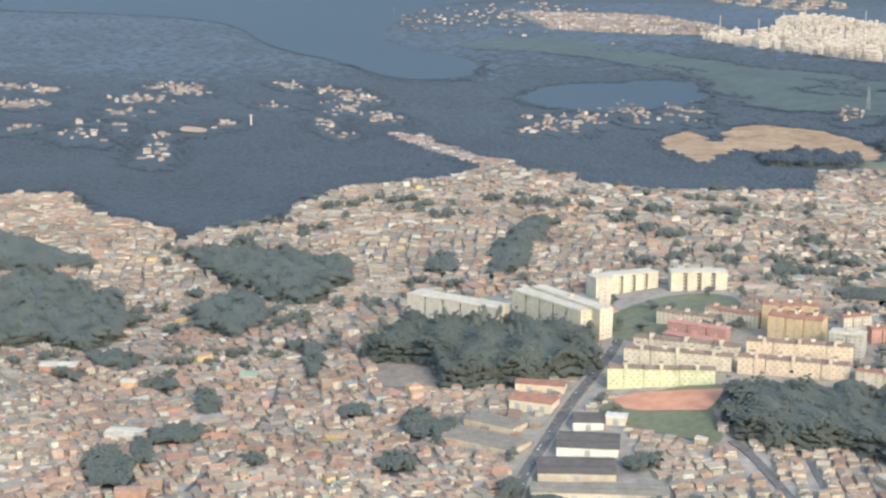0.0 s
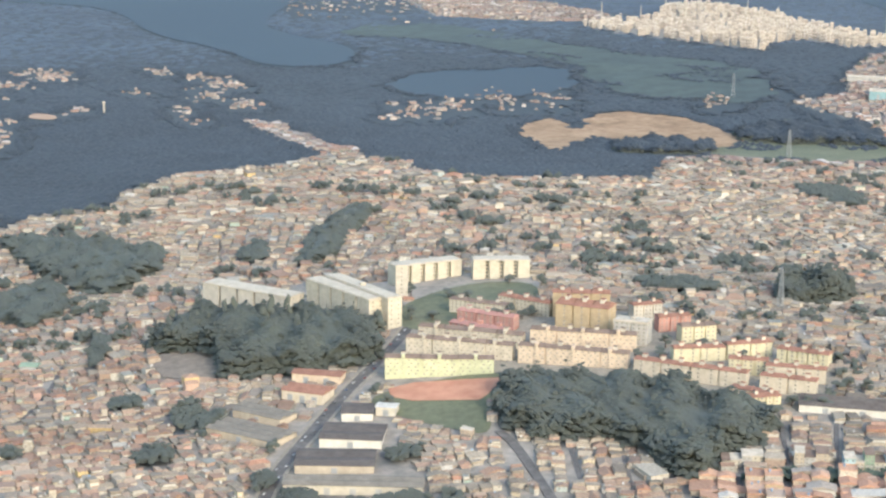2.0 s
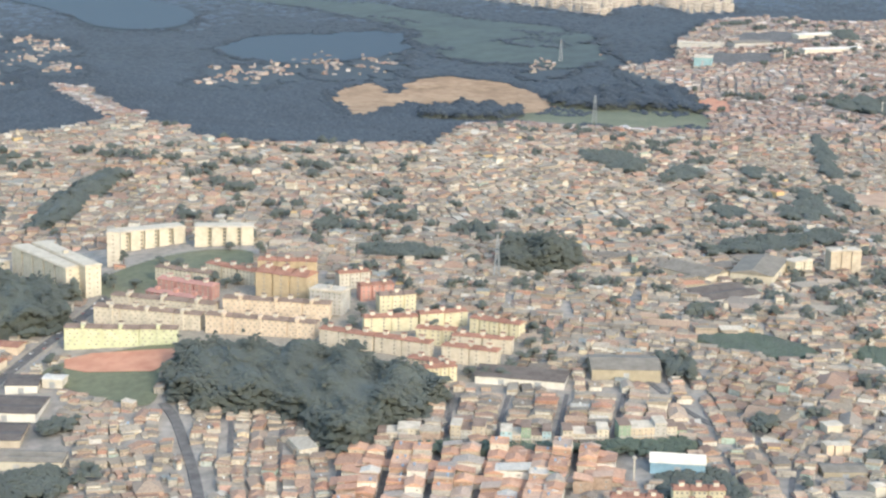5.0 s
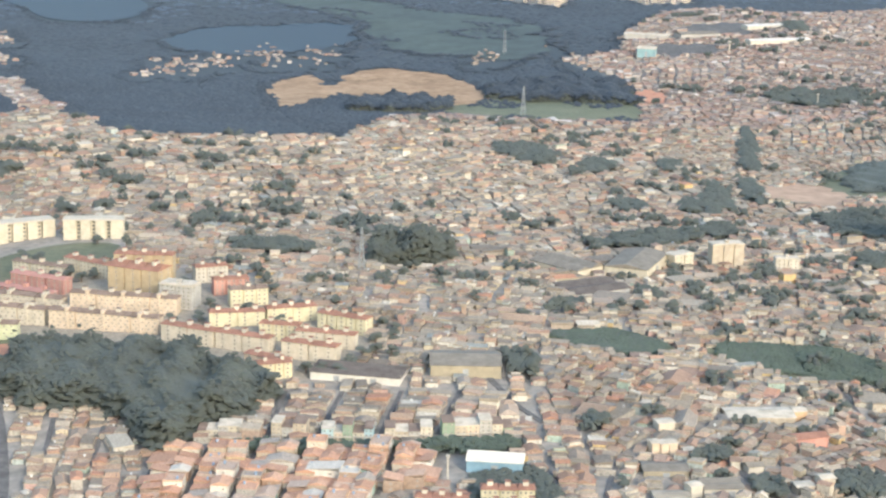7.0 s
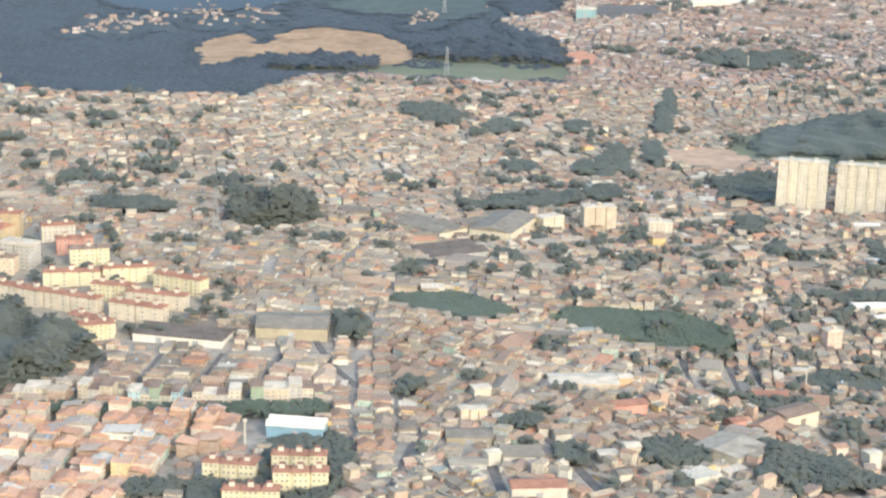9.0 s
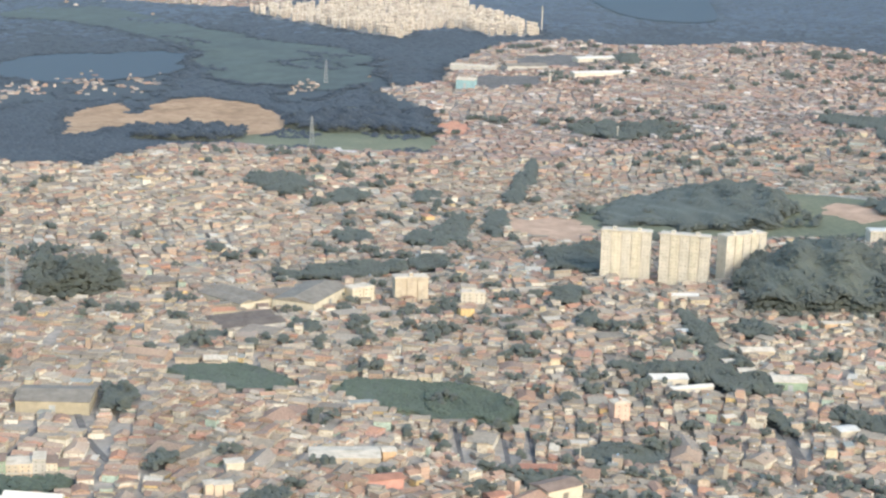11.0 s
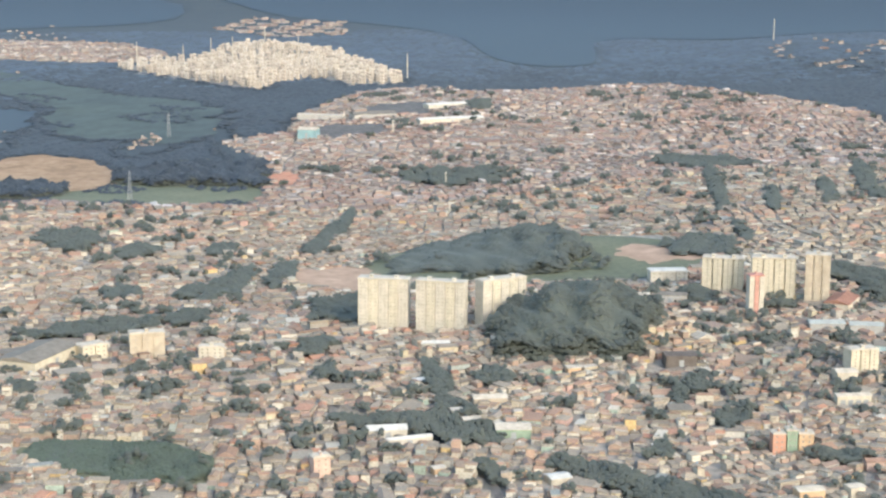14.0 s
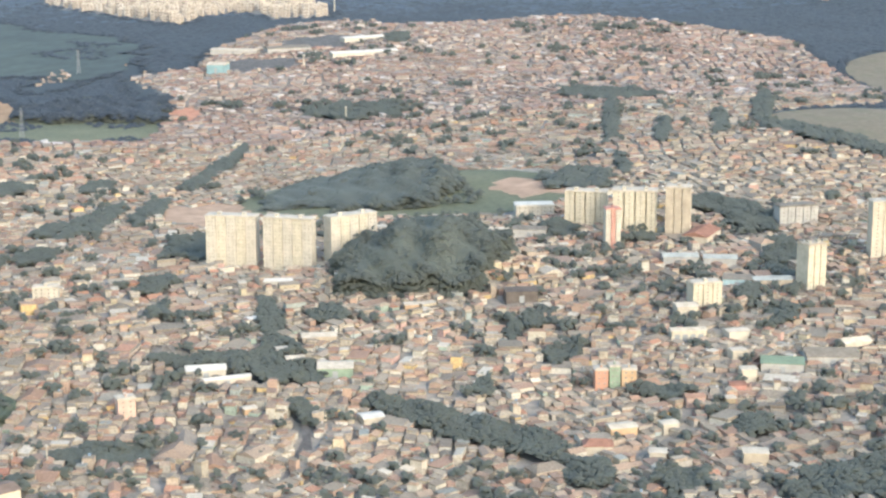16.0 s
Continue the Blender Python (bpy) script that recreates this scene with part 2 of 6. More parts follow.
HILLS_FAR = [
    (-330, 1290, 170, -5.4), (-110, 1290, 170, 15.7), (110, 1290, 170, 6.3), (330, 1290, 170, 6.3),
    (550, 1290, 170, -19.4), (770, 1290, 170, 15.8), (990, 1290, 170, 8.7), (-330, 1560, 210, 5.8),
    (-60, 1560, 210, -6.2), (210, 1560, 210, -5.8), (480, 1560, 210, -8.3), (750, 1560, 210, -1.4),
    (1020, 1560, 210, -9.4), (-350, 1850, 250, 10.1), (-20, 1850, 250, -9.7), (310, 1850, 250, -10.9),
    (640, 1850, 250, 15.6), (970, 1850, 250, 4.9), (1300, 1850, 250, -2.2), (-300, 2300, 330, -28.1),
    (150, 2300, 330, 5.8), (600, 2300, 330, 8.7), (1050, 2300, 330, -14.4), (1500, 2300, 330, 19.7),
]
KNOLLS = [(514, 893, 29, 18.0), (-160, 865, 40, 2.0), (540, 1150, 45, 8.0), (580, 2590, 55, 12.0)]
RIDGES = [(-700, 4300, 420, 85), (0, 4350, 420, 95), (650, 4450, 420, 110), (1300, 4350, 420, 100), (1950, 4200, 420, 110), (2600, 4000, 420, 100), (3300, 3700, 450, 110)]
ALL_HILLS = np.array(HILLS_NEAR + HILLS_FAR + KNOLLS + RIDGES, float)


def ground_z(x, y):
    x, y = np.asarray(x, float), np.asarray(y, float)
    z = np.full(x.shape, LAND)
    for hx, hy, spread, rise in ALL_HILLS:
        z = z + rise * np.exp(-((x - hx) ** 2 + (y - hy) ** 2) / (2 * spread * spread))
    return z


def gz(x, y):
    return float(ground_z(x, y))


def inside(poly, x, y):
    x, y = np.asarray(x, float), np.asarray(y, float)
    result = np.zeros(x.shape, bool)
    p = np.array(poly, float)
    for (x0, y0), (x1, y1) in zip(p, np.roll(p, -1, 0)):
        if y0 != y1:
            result ^= ((y0 > y) != (y1 > y)) & (x < (x1 - x0) * (y - y0) / (y1 - y0) + x0)
    return result


def rounded(poly, rounds=2):
    p = np.array(poly, float)
    for _ in range(rounds):
        q = np.roll(p, -1, 0)
        p = np.stack([0.75 * p + 0.25 * q, 0.25 * p + 0.75 * q], 1).reshape(-1, 2)
    return p


def ragged(poly, part_of=0.07):
    """An uneven outline round a poly, as woods have."""
    p = rounded(poly, 1)
    q = np.roll(p, -1, 0)
    count = np.maximum(1, (np.hypot(*(q - p).T) / 3.0).astype(int))
    e = np.concatenate([np.linspace(a, b, m, endpoint=False) for a, b, m in zip(p, q, count)])
    mid = e.mean(0)
    th = np.linspace(0, 2 * math.pi, len(e), endpoint=False)
    ph = mid.sum()
    k = 1 + part_of * (np.sin(5 * th + ph) + 0.8 * np.sin(9 * th + 2.3 * ph) + 0.6 * np.sin(17 * th + 0.7 * ph))
    return [tuple(v) for v in mid + (e - mid) * k[:, None]]


# land use, in plan
TOWN = [(-560, 470), (-560, 1330), (-451, 1360), (-401, 1360), (-380, 1300), (-327, 1247), (-315, 1207), (-300, 1229), (-243, 1234), (-235, 1268),
        (-195, 1312), (-128, 1315), (-90, 1360), (-34, 1322), (-29, 1255), (26, 1235), (138, 1265), (170, 1352), (199, 1434), (269, 1470),
        (287, 1441), (409, 1445), (440, 1540), (455, 1659), (430, 1771), (494, 1787), (513, 1862), (610, 2020), (685, 2060), (745, 2000),
        (846, 2042), (951, 2150), (1022, 2150), (1086, 1990), (1140, 1840), (1102, 1694), (1067, 1535), (1055, 1459), (990, 1340), (864, 1290),
        (838, 1186), (870, 1100), (1150, 1050), (1150, 470)]
HILL_LOT = [(-324, 1640), (-300, 1630), (-297, 1660), (-312, 1676), (-322, 1672)]
HILL_STREET = [(-132, 1700), (-98, 1700), (-52, 1420), (-60, 1340), (-95, 1350), (-85, 1420)]
# woods and thickets inside the town
WEST_WOODS = {
    "west_grove": [(-426, 1140), (-387, 1131), (-347, 1042), (-337, 996), (-351, 964), (-377, 956), (-440, 967)],
    "west_thicket": [(-448, 1253), (-384, 1184), (-364, 1155), (-438, 1161)],
    "gully_wood": [(-311, 1159), (-279, 1163), (-231, 1106), (-212, 1076), (-223, 1015), (-255, 1017), (-280, 1081)],
    "gully_grove": [(-306, 1025), (-287, 1050), (-265, 1023), (-268, 961), (-294, 961)],
    "eucalyptus_wood": [(-216, 890), (-202, 908), (-162, 884), (-130, 858), (-110, 842), (-118, 809), (-160, 797), (-186, 806), (-192, 850), (-215, 862)],
    "hill_gully": [(-136, 1009), (-123, 1076), (-97, 1127), (-76, 1129), (-109, 1054), (-121, 1001)],
    "hill_copse": [(-168, 1058), (-154, 1078), (-150, 1030), (-168, 1028)],
}
ESTATE_WOODS = {
    "estate_wood": [(-80, 727), (-66, 757), (-16, 744), (18, 712), (35, 690), (10, 668), (-6, 651), (-22, 659), (-24, 686), (-74, 711)],
    "round_wood": [(93, 872), (114, 900), (144, 906), (138, 872), (109, 858)],
    "long_copse": [(30, 912), (54, 918), (75, 900), (64, 882), (34, 887)],
    "dome_wood": [(458, 886), (492, 922), (530, 934), (556, 908), (548, 876), (524, 838), (494, 835), (457, 856)],
    "park_wood": [(454, 1134), (491, 1201), (540, 1225), (592, 1190), (580, 1101), (559, 1060), (499, 1085)],
    "sand_copse": [(168, 1500), (200, 1578), (247, 1582), (267, 1555), (264, 1505), (215, 1475)],
    "sand_wood": [(305, 1577), (334, 1649), (367, 1660), (413, 1645), (447, 1609), (432, 1530), (399, 1548), (356, 1560)],
}
RIVER_WOODS = {
    "river_wood": [(415, 850), (426, 847), (424, 800), (422, 780), (438, 750), (426, 738), (408, 748), (358, 768), (362, 780), (404, 776), (414, 795)],
    "river_copse": [(414, 725), (424, 712), (418, 692), (409, 712)],
    "avenue_wood": [(441, 730), (466, 709), (492, 685), (516, 655), (504, 636), (480, 662), (448, 703)],
    "lot_wood": [(314, 676), (350, 684), (355, 679), (346, 660), (312, 656)],
    "corner_copse": [(504, 638), (523, 634), (519, 612), (500, 612)],
    "south_wood": [(566, 575), (590, 600), (645, 600), (655, 570), (580, 560)],
    "west_scrub": [(155, 751), (188, 760), (203, 747), (210, 728), (183, 721), (163, 735)],
}
SOUTH_WOODS = {
    "east_scrub": [(219, 729), (242, 745), (289, 742), (302, 725), (294, 693), (252, 698)],
    "flats_thicket": [(64, 577), (86, 569), (92, 602), (95, 614), (116, 610), (120, 590), (112, 553), (94, 548), (70, 549), (62, 562)],
    "slope_garden": [(40, 566), (44, 578), (61, 573), (59, 562)],
    "scrub_grove": [(258, 702), (264, 728), (284, 740), (302, 725), (294, 693)],
    "garden_thicket": [(220, 584), (233, 590), (244, 578), (240, 567), (219, 565)],
    "yard_thicket": [(141, 637), (154, 654), (157, 643), (147, 630)],
    "slope_thicket": [(268, 595), (283, 587), (305, 564), (299, 551), (253, 547)],
    "lane_thicket": [(190, 588), (202, 583), (198, 565), (188, 568)],
    "corner_thicket": [(180, 613), (192, 609), (189, 597), (179, 601)],
    "dome_thicket": [(452, 846), (457, 809), (433, 820)],
    "east_thicket": [(640, 801), (653, 792), (667, 834)],
}
SMALL_WOODS = {
    "terrace_hedge": [(6, 649), (20, 648), (40, 642), (60, 637), (80, 634), (100, 631.5), (117, 631.5), (115, 619), (93, 621), (80, 626.5), (60, 631.5), (40, 634.5), (20, 640.5), (6, 642)],
}
GROVES = {**WEST_WOODS, **ESTATE_WOODS, **RIVER_WOODS, **SOUTH_WOODS, **SMALL_WOODS}
# thickets between the houses: x, y, half length, half width, turn in degrees
WEST_OVALS = [(-364, 894, 9.6, 7.3, 124), (-345, 922, 19.3, 11.1, 115), (-337, 724, 26.4, 10.1, 98), (-325, 748, 17.5, 4.2, 94), (-317, 856, 12.6, 4.7, 98), (-311, 771, 13.2, 11.5, 68),
        (-297, 817, 21.8, 4.8, 93), (-278, 730, 7.5, 3.7, 121), (-245, 879, 30.4, 4.4, 87), (-232, 785, 10.0, 6.9, 97), (-220, 718, 9.7, 8.4, 96), (-205, 761, 14.8, 6.3, 86),
        (-196, 750, 15.3, 5.3, 79), (-138, 645, 14.0, 17.0, 80), (-166, 662, 8.0, 8.0, 20), (-178, 682, 9.0, 4.0, 80)]
MIDDLE_OVALS = [(-122, 648, 14.0, 7.0, 84), (-120, 700, 8.0, 6.5, 20), (136, 709, 16.4, 7.1, 84), (181, 798, 9.1, 3.7, 66), (225, 821, 11.2, 6.5, 67), (261, 1232, 39.0, 20.9, 82),
        (266, 953, 43.5, 16.2, 33), (286, 1059, 19.3, 9.1, 72), (304, 1196, 24.5, 10.6, 62), (317, 983, 21.7, 10.7, 64), (327, 1063, 27.8, 6.1, 74), (353, 1092, 54.5, 7.3, 69),
        (359, 1101, 48.4, 5.2, 76), (361, 1215, 25.7, 7.4, 71)]
EAST_OVALS = [(368, 846, 15.7, 4.1, 66), (373, 898, 23.5, 9.0, 66), (388, 1124, 47.6, 6.2, 74), (407, 996, 47.2, 19.7, 70), (449, 1294, 107.3, 5.8, 71), (496, 722, 11.4, 4.5, 74),
        (526, 782, 11.7, 3.8, 74), (541, 752, 16.0, 7.7, 52), (542, 606, 12.1, 10.8, 49), (542, 796, 15.6, 6.7, 59), (567, 695, 12.2, 8.2, 163), (588, 647, 9.9, 8.2, 20),
        (596, 1515, 40.0, 33.7, 153), (601, 955, 17.6, 10.3, 77)]
FAR_OVALS = [(640, 922, 8.6, 6.8, 25), (653, 1085, 31.5, 20.5, 84), (657, 777, 15.6, 7.4, 62), (695, 1122, 39.3, 3.5, 77), (697, 867, 40.6, 11.0, 66), (702, 984, 20.0, 13.5, 66),
        (707, 1867, 37.8, 13.5, 76), (711, 951, 33.9, 15.4, 81), (758, 1327, 128.3, 4.8, 71), (765, 1232, 52.6, 3.8, 69), (806, 1484, 49.8, 33.8, 112), (813, 1243, 61.2, 4.0, 69),
        (857, 1165, 65.3, 16.9, 104), (884, 1329, 117.7, 6.1, 66)]


def oval(x, y, a, b, turn):
    c, s = math.cos(radians(turn)), math.sin(radians(turn))
    return [(x + c * a * math.cos(t) - s * b * math.sin(t), y + s * a * math.cos(t) + c * b * math.sin(t)) for t in np.linspace(0, 2 * math.pi, 12, endpoint=False)]


GROVES.update({("town_thicket", i): oval(*o) for i, o in enumerate(WEST_OVALS + MIDDLE_OVALS + EAST_OVALS + FAR_OVALS)})
LANES = [[(x0, y0), (x0 - k * (y0 - 548), 548)] for x0, y0, k in ((-13, 652, 0.27), (4, 649, 0.28), (21, 643, 0.30), (38, 638, 0.31), (55, 634, 0.35))]
UPPER_LANES = [[(18, 697), (6, 652)], [(37, 695), (25, 652)], [(59, 690), (43, 647)], [(82, 686), (66, 642)], [(105, 683), (87, 638)]]
SIDE_LANES = [[(71, 630), (58, 594)], [(-53, 691), (-57, 649)], [(-33, 687), (-39, 645)], [(369, 687), (356, 643)], [(391, 689), (377, 645)], [(413, 688), (397, 645)], [(268, 689), (262, 647)], [(288, 692), (281, 650)], [(300, 695), (292, 652)],
              [(-306, 699), (-282, 762), (-267, 812), (-262, 862)], [(129, 560), (139, 587), (148, 606)]]
GROVES = {key: poly if "hedge" in key else ragged(poly, 0.05 if "scrub" in key else 0.07 if isinstance(key, str) else 0.15) for key, poly in GROVES.items()}
MEADOWS = {  # open grass inside the town
    "pitch_meadow": [(-130, 768), (-66, 782), (-62, 762), (-78, 744), (-81, 711), (-96, 720), (-121, 744)],
    "west_meadow": [(153, 752), (189, 763), (205, 748), (213, 726), (183, 719), (161, 734)],
    "east_meadow": [(216, 729), (242, 748), (290, 745), (305, 725), (296, 690), (250, 695)],
    "estate_lawn": [(-105, 880), (-60, 925), (-20, 920), (-25, 880), (-70, 850), (-98, 840)],
    "park_meadow": [(430, 1120), (470, 1200), (540, 1235), (650, 1140), (645, 1040), (590, 1010), (500, 1060)],
}
BARE = {"sandy_lot": [(598, 1106), (622, 1124), (652, 1082), (640, 1046), (622, 1060), (606, 1056)], "dirt_field": [(392, 1152), (454, 1158), (442, 1072), (395, 1072)],
        "hall_yard": [(501, 1768), (518, 1812), (596, 1785), (590, 1739), (539, 1734)], "shed_yard": [(577, 1855), (594, 1905), (666, 1921), (680, 1843), (621, 1826)], "red_lot": [(444, 1597), (474, 1594), (468, 1536), (444, 1534)],
        "wood_clearing": [(-222, 831), (-214, 862), (-202, 866), (-188, 838), (-190, 812), (-208, 816)]}
BARE = {key: ragged(poly, 0.09) for key, poly in BARE.items()}
DRY_FIELD = [(858, 1284), (984, 1318), (1010, 1180), (900, 1090), (864, 1130), (838, 1186)]
UPPER_FIELD = [(1062, 1500), (1092, 1618), (1139, 1707), (1260, 1780), (1300, 1560), (1130, 1440), (1062, 1450)]
PITCH = [(-117, 777), (-70, 771), (-66, 769), (-79, 748), (-84, 749), (-117, 757)]
SAND_HILL = [(184, 1691), (214, 1763), (249, 1779), (279, 1763), (303, 1710), (319, 1643), (315, 1590), (290, 1545), (268, 1535), (264, 1560), (255, 1590), (235, 1610), (205, 1605), (181, 1635)]
SAND_LOBE = [(124, 1684), (140, 1722), (157, 1746), (182, 1735), (186, 1662), (176, 1601), (152, 1585), (140, 1540), (118, 1485), (122, 1575)]
SAND_MEADOW = [(255, 1540), (334, 1610), (425, 1553), (432, 1497), (408, 1442), (295, 1438), (255, 1463)]
LAKE_WEST = [(-700, 3000), (-420, 2950), (-260, 2840), (-215, 2560), (-120, 2400), (-80, 2190), (20, 2170), (48, 2330), (-30, 2500), (-60, 2640), (40, 3000), (150, 3150), (540, 3250), (560, 3700), (-700, 3900)]
LAKE_MID = [(50, 2082), (245, 2083), (260, 1990), (205, 1890), (50, 1905)]
LAKE_EAST = [(700, 3350), (880, 3200), (960, 2950), (900, 2560), (935, 2440), (1020, 2440), (1080, 2620), (1130, 2800), (1220, 2880), (1345, 2760), (1560, 2900), (1900, 2950), (2300, 3300), (2300, 3900), (560, 3900)]
FAR_MEADOWS = {"lakeside_meadow": [(16, 2484), (129, 2600), (220, 2451), (308, 2197), (459, 1986), (411, 1870), (295, 2022), (161, 2346)],
               "slope_meadow": [(264, 2040), (330, 2060), (420, 1920), (440, 1850), (405, 1775), (330, 1820), (268, 1900)]}
LAKE_MID = ragged(LAKE_MID, 0.05)
SAND_HILL, SAND_LOBE = ragged(SAND_HILL, 0.04), ragged(SAND_LOBE, 0.07)
FAR_MEADOWS = {key: ragged(poly, 0.06) for key, poly in FAR_MEADOWS.items()}
WHITE_TOWN = [(360, 2440), (392, 2340), (504, 2095), (546, 2185), (600, 2226), (620, 2110), (690, 2135), (704, 2416), (680, 2640), (620, 2720), (560, 2700), (490, 2520)]
EDGE_TOWN = [(200, 2640), (330, 2520), (420, 2500), (450, 2640), (400, 2850), (200, 2950)]
LAKE_HAMLET = [(560, 3130), (640, 2960), (768, 2996), (816, 3250), (660, 3330)]
EAST_HAMLET = [(1310, 2560), (1291, 2353), (1280, 2200), (1340, 2150), (1560, 2650), (1500, 2780)]
AVENUE = [(-215, 540), (-190, 620), (-182, 655), (-172, 694), (-157, 727), (-137, 771), (-118, 805), (-104, 832), (-97, 850)]
STREET_A = [(-78, 715), (-74, 700), (-72, 675), (-70, 645), (-70, 614), (-72, 560)]
EAST_STREETS = [[(189.8, 593.9), (192.8, 579.6), (194.9, 564.3), (197.1, 548.8)], [(165.3, 577.8), (164.8, 562.2), (164.3, 547.7)], [(416.9, 724.1), (414.9, 699.8), (412.0, 675.8)]]
STAIR_STREET = [(534.6, 635.1), (550.2, 652.1), (559.8, 661.0), (570.8, 672.9)]
STREET_B = [(119, 700), (121, 684), (123, 667), (130, 645)]


def links_mesh(name, verts, faces, mats=(), index=None, smooth=False, normals=None):
    """One mesh object from arrays; faces: list of (n, k) index arrays; index: material numbers, array by array."""
    me = bpy.data.meshes.new(name)
    verts = np.ascontiguousarray(verts, np.float32)
    me.vertices.add(len(verts))
    me.vertices.foreach_set("co", verts.ravel())
    loops = np.concatenate([f.ravel() for f in faces]).astype(np.int32)
    totals = np.concatenate([np.full(len(f), f.shape[1]) for f in faces]).astype(np.int32)
    starts = np.concatenate([[0], np.cumsum(totals)[:-1]]).astype(np.int32)
    me.loops.add(len(loops))
    me.loops.foreach_set("vertex_index", loops)
    me.polygons.add(len(totals))
    me.polygons.foreach_set("loop_start", starts)
    me.polygons.foreach_set("loop_total", totals)
    if index is not None:
        me.polygons.foreach_set("material_index", np.concatenate(index).astype(np.int32))
    me.polygons.foreach_set("use_smooth", np.full(len(totals), smooth))
    for m in mats:
        me.materials.append(m)
    me.update(calc_edges=True)
    me.validate()
    if normals is not None:  # soft leaf masses
        me.normals_split_custom_set_from_vertices(normals)
    return new(name, me)


class Heap:
    """Collects many solids for one mesh: boxes with free corners and gabled prisms."""

    def __init__(self):
        self.v, self.q, self.t, self.qm, self.tm, self.n = [], [], [], [], [], 0

    def boxes(self, corners, mat):
        """corners: (n, 8, 3), the lower four round, then the upper four."""
        k = len(corners)
        if not k:
            return
        base = self.n + 8 * np.arange(k)[:, None, None]
        quads = np.array([(0, 1, 5, 4), (1, 2, 6, 5), (2, 3, 7, 6), (3, 0, 4, 7), (4, 5, 6, 7)])
        self.q.append((base + quads).reshape(-1, 4))
        self.qm.append(np.repeat(np.broadcast_to(mat, k), 5))
        self.v.append(corners.reshape(-1, 3))
        self.n += 8 * k

    def prisms(self, corners, mat):
        """corners: (n, 6, 3), the four eaves round, then the two ridge ends over sides 3-0 and 1-2."""
        k = len(corners)
        if not k:
            return
        base = self.n + 6 * np.arange(k)[:, None, None]
        self.q.append((base + np.array([(0, 1, 5, 4), (2, 3, 4, 5), (3, 2, 1, 0)])).reshape(-1, 4))
        self.qm.append(np.repeat(np.broadcast_to(mat, k), 3))
        self.t.append((base + np.array([(3, 0, 4), (1, 2, 5)])).reshape(-1, 3))
        self.tm.append(np.repeat(np.broadcast_to(mat, k), 2))
        self.v.append(corners.reshape(-1, 3))
        self.n += 6 * k

    def quads(self, corners, mat):
        k = len(corners)
        if not k:
            return
        self.q.append((self.n + 4 * np.arange(k)[:, None]) + np.arange(4))
        self.qm.append(np.broadcast_to(mat, k))
        self.v.append(corners.reshape(-1, 3))
        self.n += 4 * k

    def made(self, name, mats):
        faces, index = list(self.q), list(self.qm)
        if self.t:
            faces, index = faces + self.t, index + self.tm
        return links_mesh(name, np.concatenate(self.v), faces, mats, index)


def turned(x, y, z, c, s, local):
    """local (n, k, 3) turned by (c, s) and moved to x, y, z."""
    lx, ly = local[..., 0], local[..., 1]
    return np.stack([x[:, None] + c[:, None] * lx - s[:, None] * ly, y[:, None] + s[:, None] * lx + c[:, None] * ly, z[:, None] + local[..., 2]], -1)


def box_corners(x0, x1, y0, y1, z0, z1):
    x0, x1, y0, y1, z0, z1 = np.broadcast_arrays(x0, x1, y0, y1, z0, z1)
    return np.stack([np.stack(p, -1) for p in ((x0, y0, z0), (x1, y0, z0), (x1, y1, z0), (x0, y1, z0), (x0, y0, z1), (x1, y0, z1), (x1, y1, z1), (x0, y1, z1))], 1)


# ---- ground ----
def axis(*stretches):
    out = [np.arange(a, b, step) for a, b, step in stretches]
    return np.unique(np.concatenate(out))


gx = axis((-6000, -700, 250), (-700, 1400, 12), (1400, 2600, 60), (2600, 6001, 250))
gy = axis((-3000, 400, 200), (400, 1500, 12), (1500, 3000, 24), (3000, 5000, 80), (5000, 7001, 250))
GX, GY = np.meshgrid(gx, gy)
GZ = ground_z(GX, GY)
ids = np.arange(GX.size).reshape(GX.shape)
ground = links_mesh("ground", np.stack([GX, GY, GZ], -1).reshape(-1, 3), [np.stack([ids[:-1, :-1], ids[:-1, 1:], ids[1:, 1:], ids[1:, :-1]], -1).reshape(-1, 4)], smooth=True)
tagged(ground, "dusty grey-brown town ground and rolling hills tinted haze-blue", "ground", kind="structure")
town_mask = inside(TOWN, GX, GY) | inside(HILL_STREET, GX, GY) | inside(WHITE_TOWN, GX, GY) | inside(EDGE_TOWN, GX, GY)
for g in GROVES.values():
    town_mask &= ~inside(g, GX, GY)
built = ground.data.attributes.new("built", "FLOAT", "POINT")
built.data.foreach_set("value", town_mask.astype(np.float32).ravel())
GROUND = material("town_ground", [(0.3, (0.22, 0.20, 0.17)), (0.5, (0.29, 0.26, 0.22)), (0.7, (0.36, 0.31, 0.26))], 0.95, "noise", 0.25, 0.3, 0.05)
gn, gl = GROUND.node_tree.nodes, GROUND.node_tree.links
g_attr = gn.new("ShaderNodeAttribute")
g_attr.attribute_name = "built"
g_mix = gn.new("ShaderNodeMix")
g_mix.data_type = "RGBA"
g_shader = gn["Principled BSDF"]
g_land_noise = gn.new("ShaderNodeTexNoise")
g_land_noise.inputs["Scale"].default_value = 0.03
g_geo = gn.new("ShaderNodeNewGeometry")
gl.new(g_geo.outputs["Position"], g_land_noise.inputs["Vector"])
# land outside the town: haze painted in as a dark blue base colour
g_haze_ramp = gn.new("ShaderNodeValToRGB")
g_haze_ramp.color_ramp.elements[0].position, g_haze_ramp.color_ramp.elements[0].color = 0.3, (0.036, 0.050, 0.061, 1)
g_haze_ramp.color_ramp.elements[1].position, g_haze_ramp.color_ramp.elements[1].color = 0.7, (0.041, 0.055, 0.064, 1)
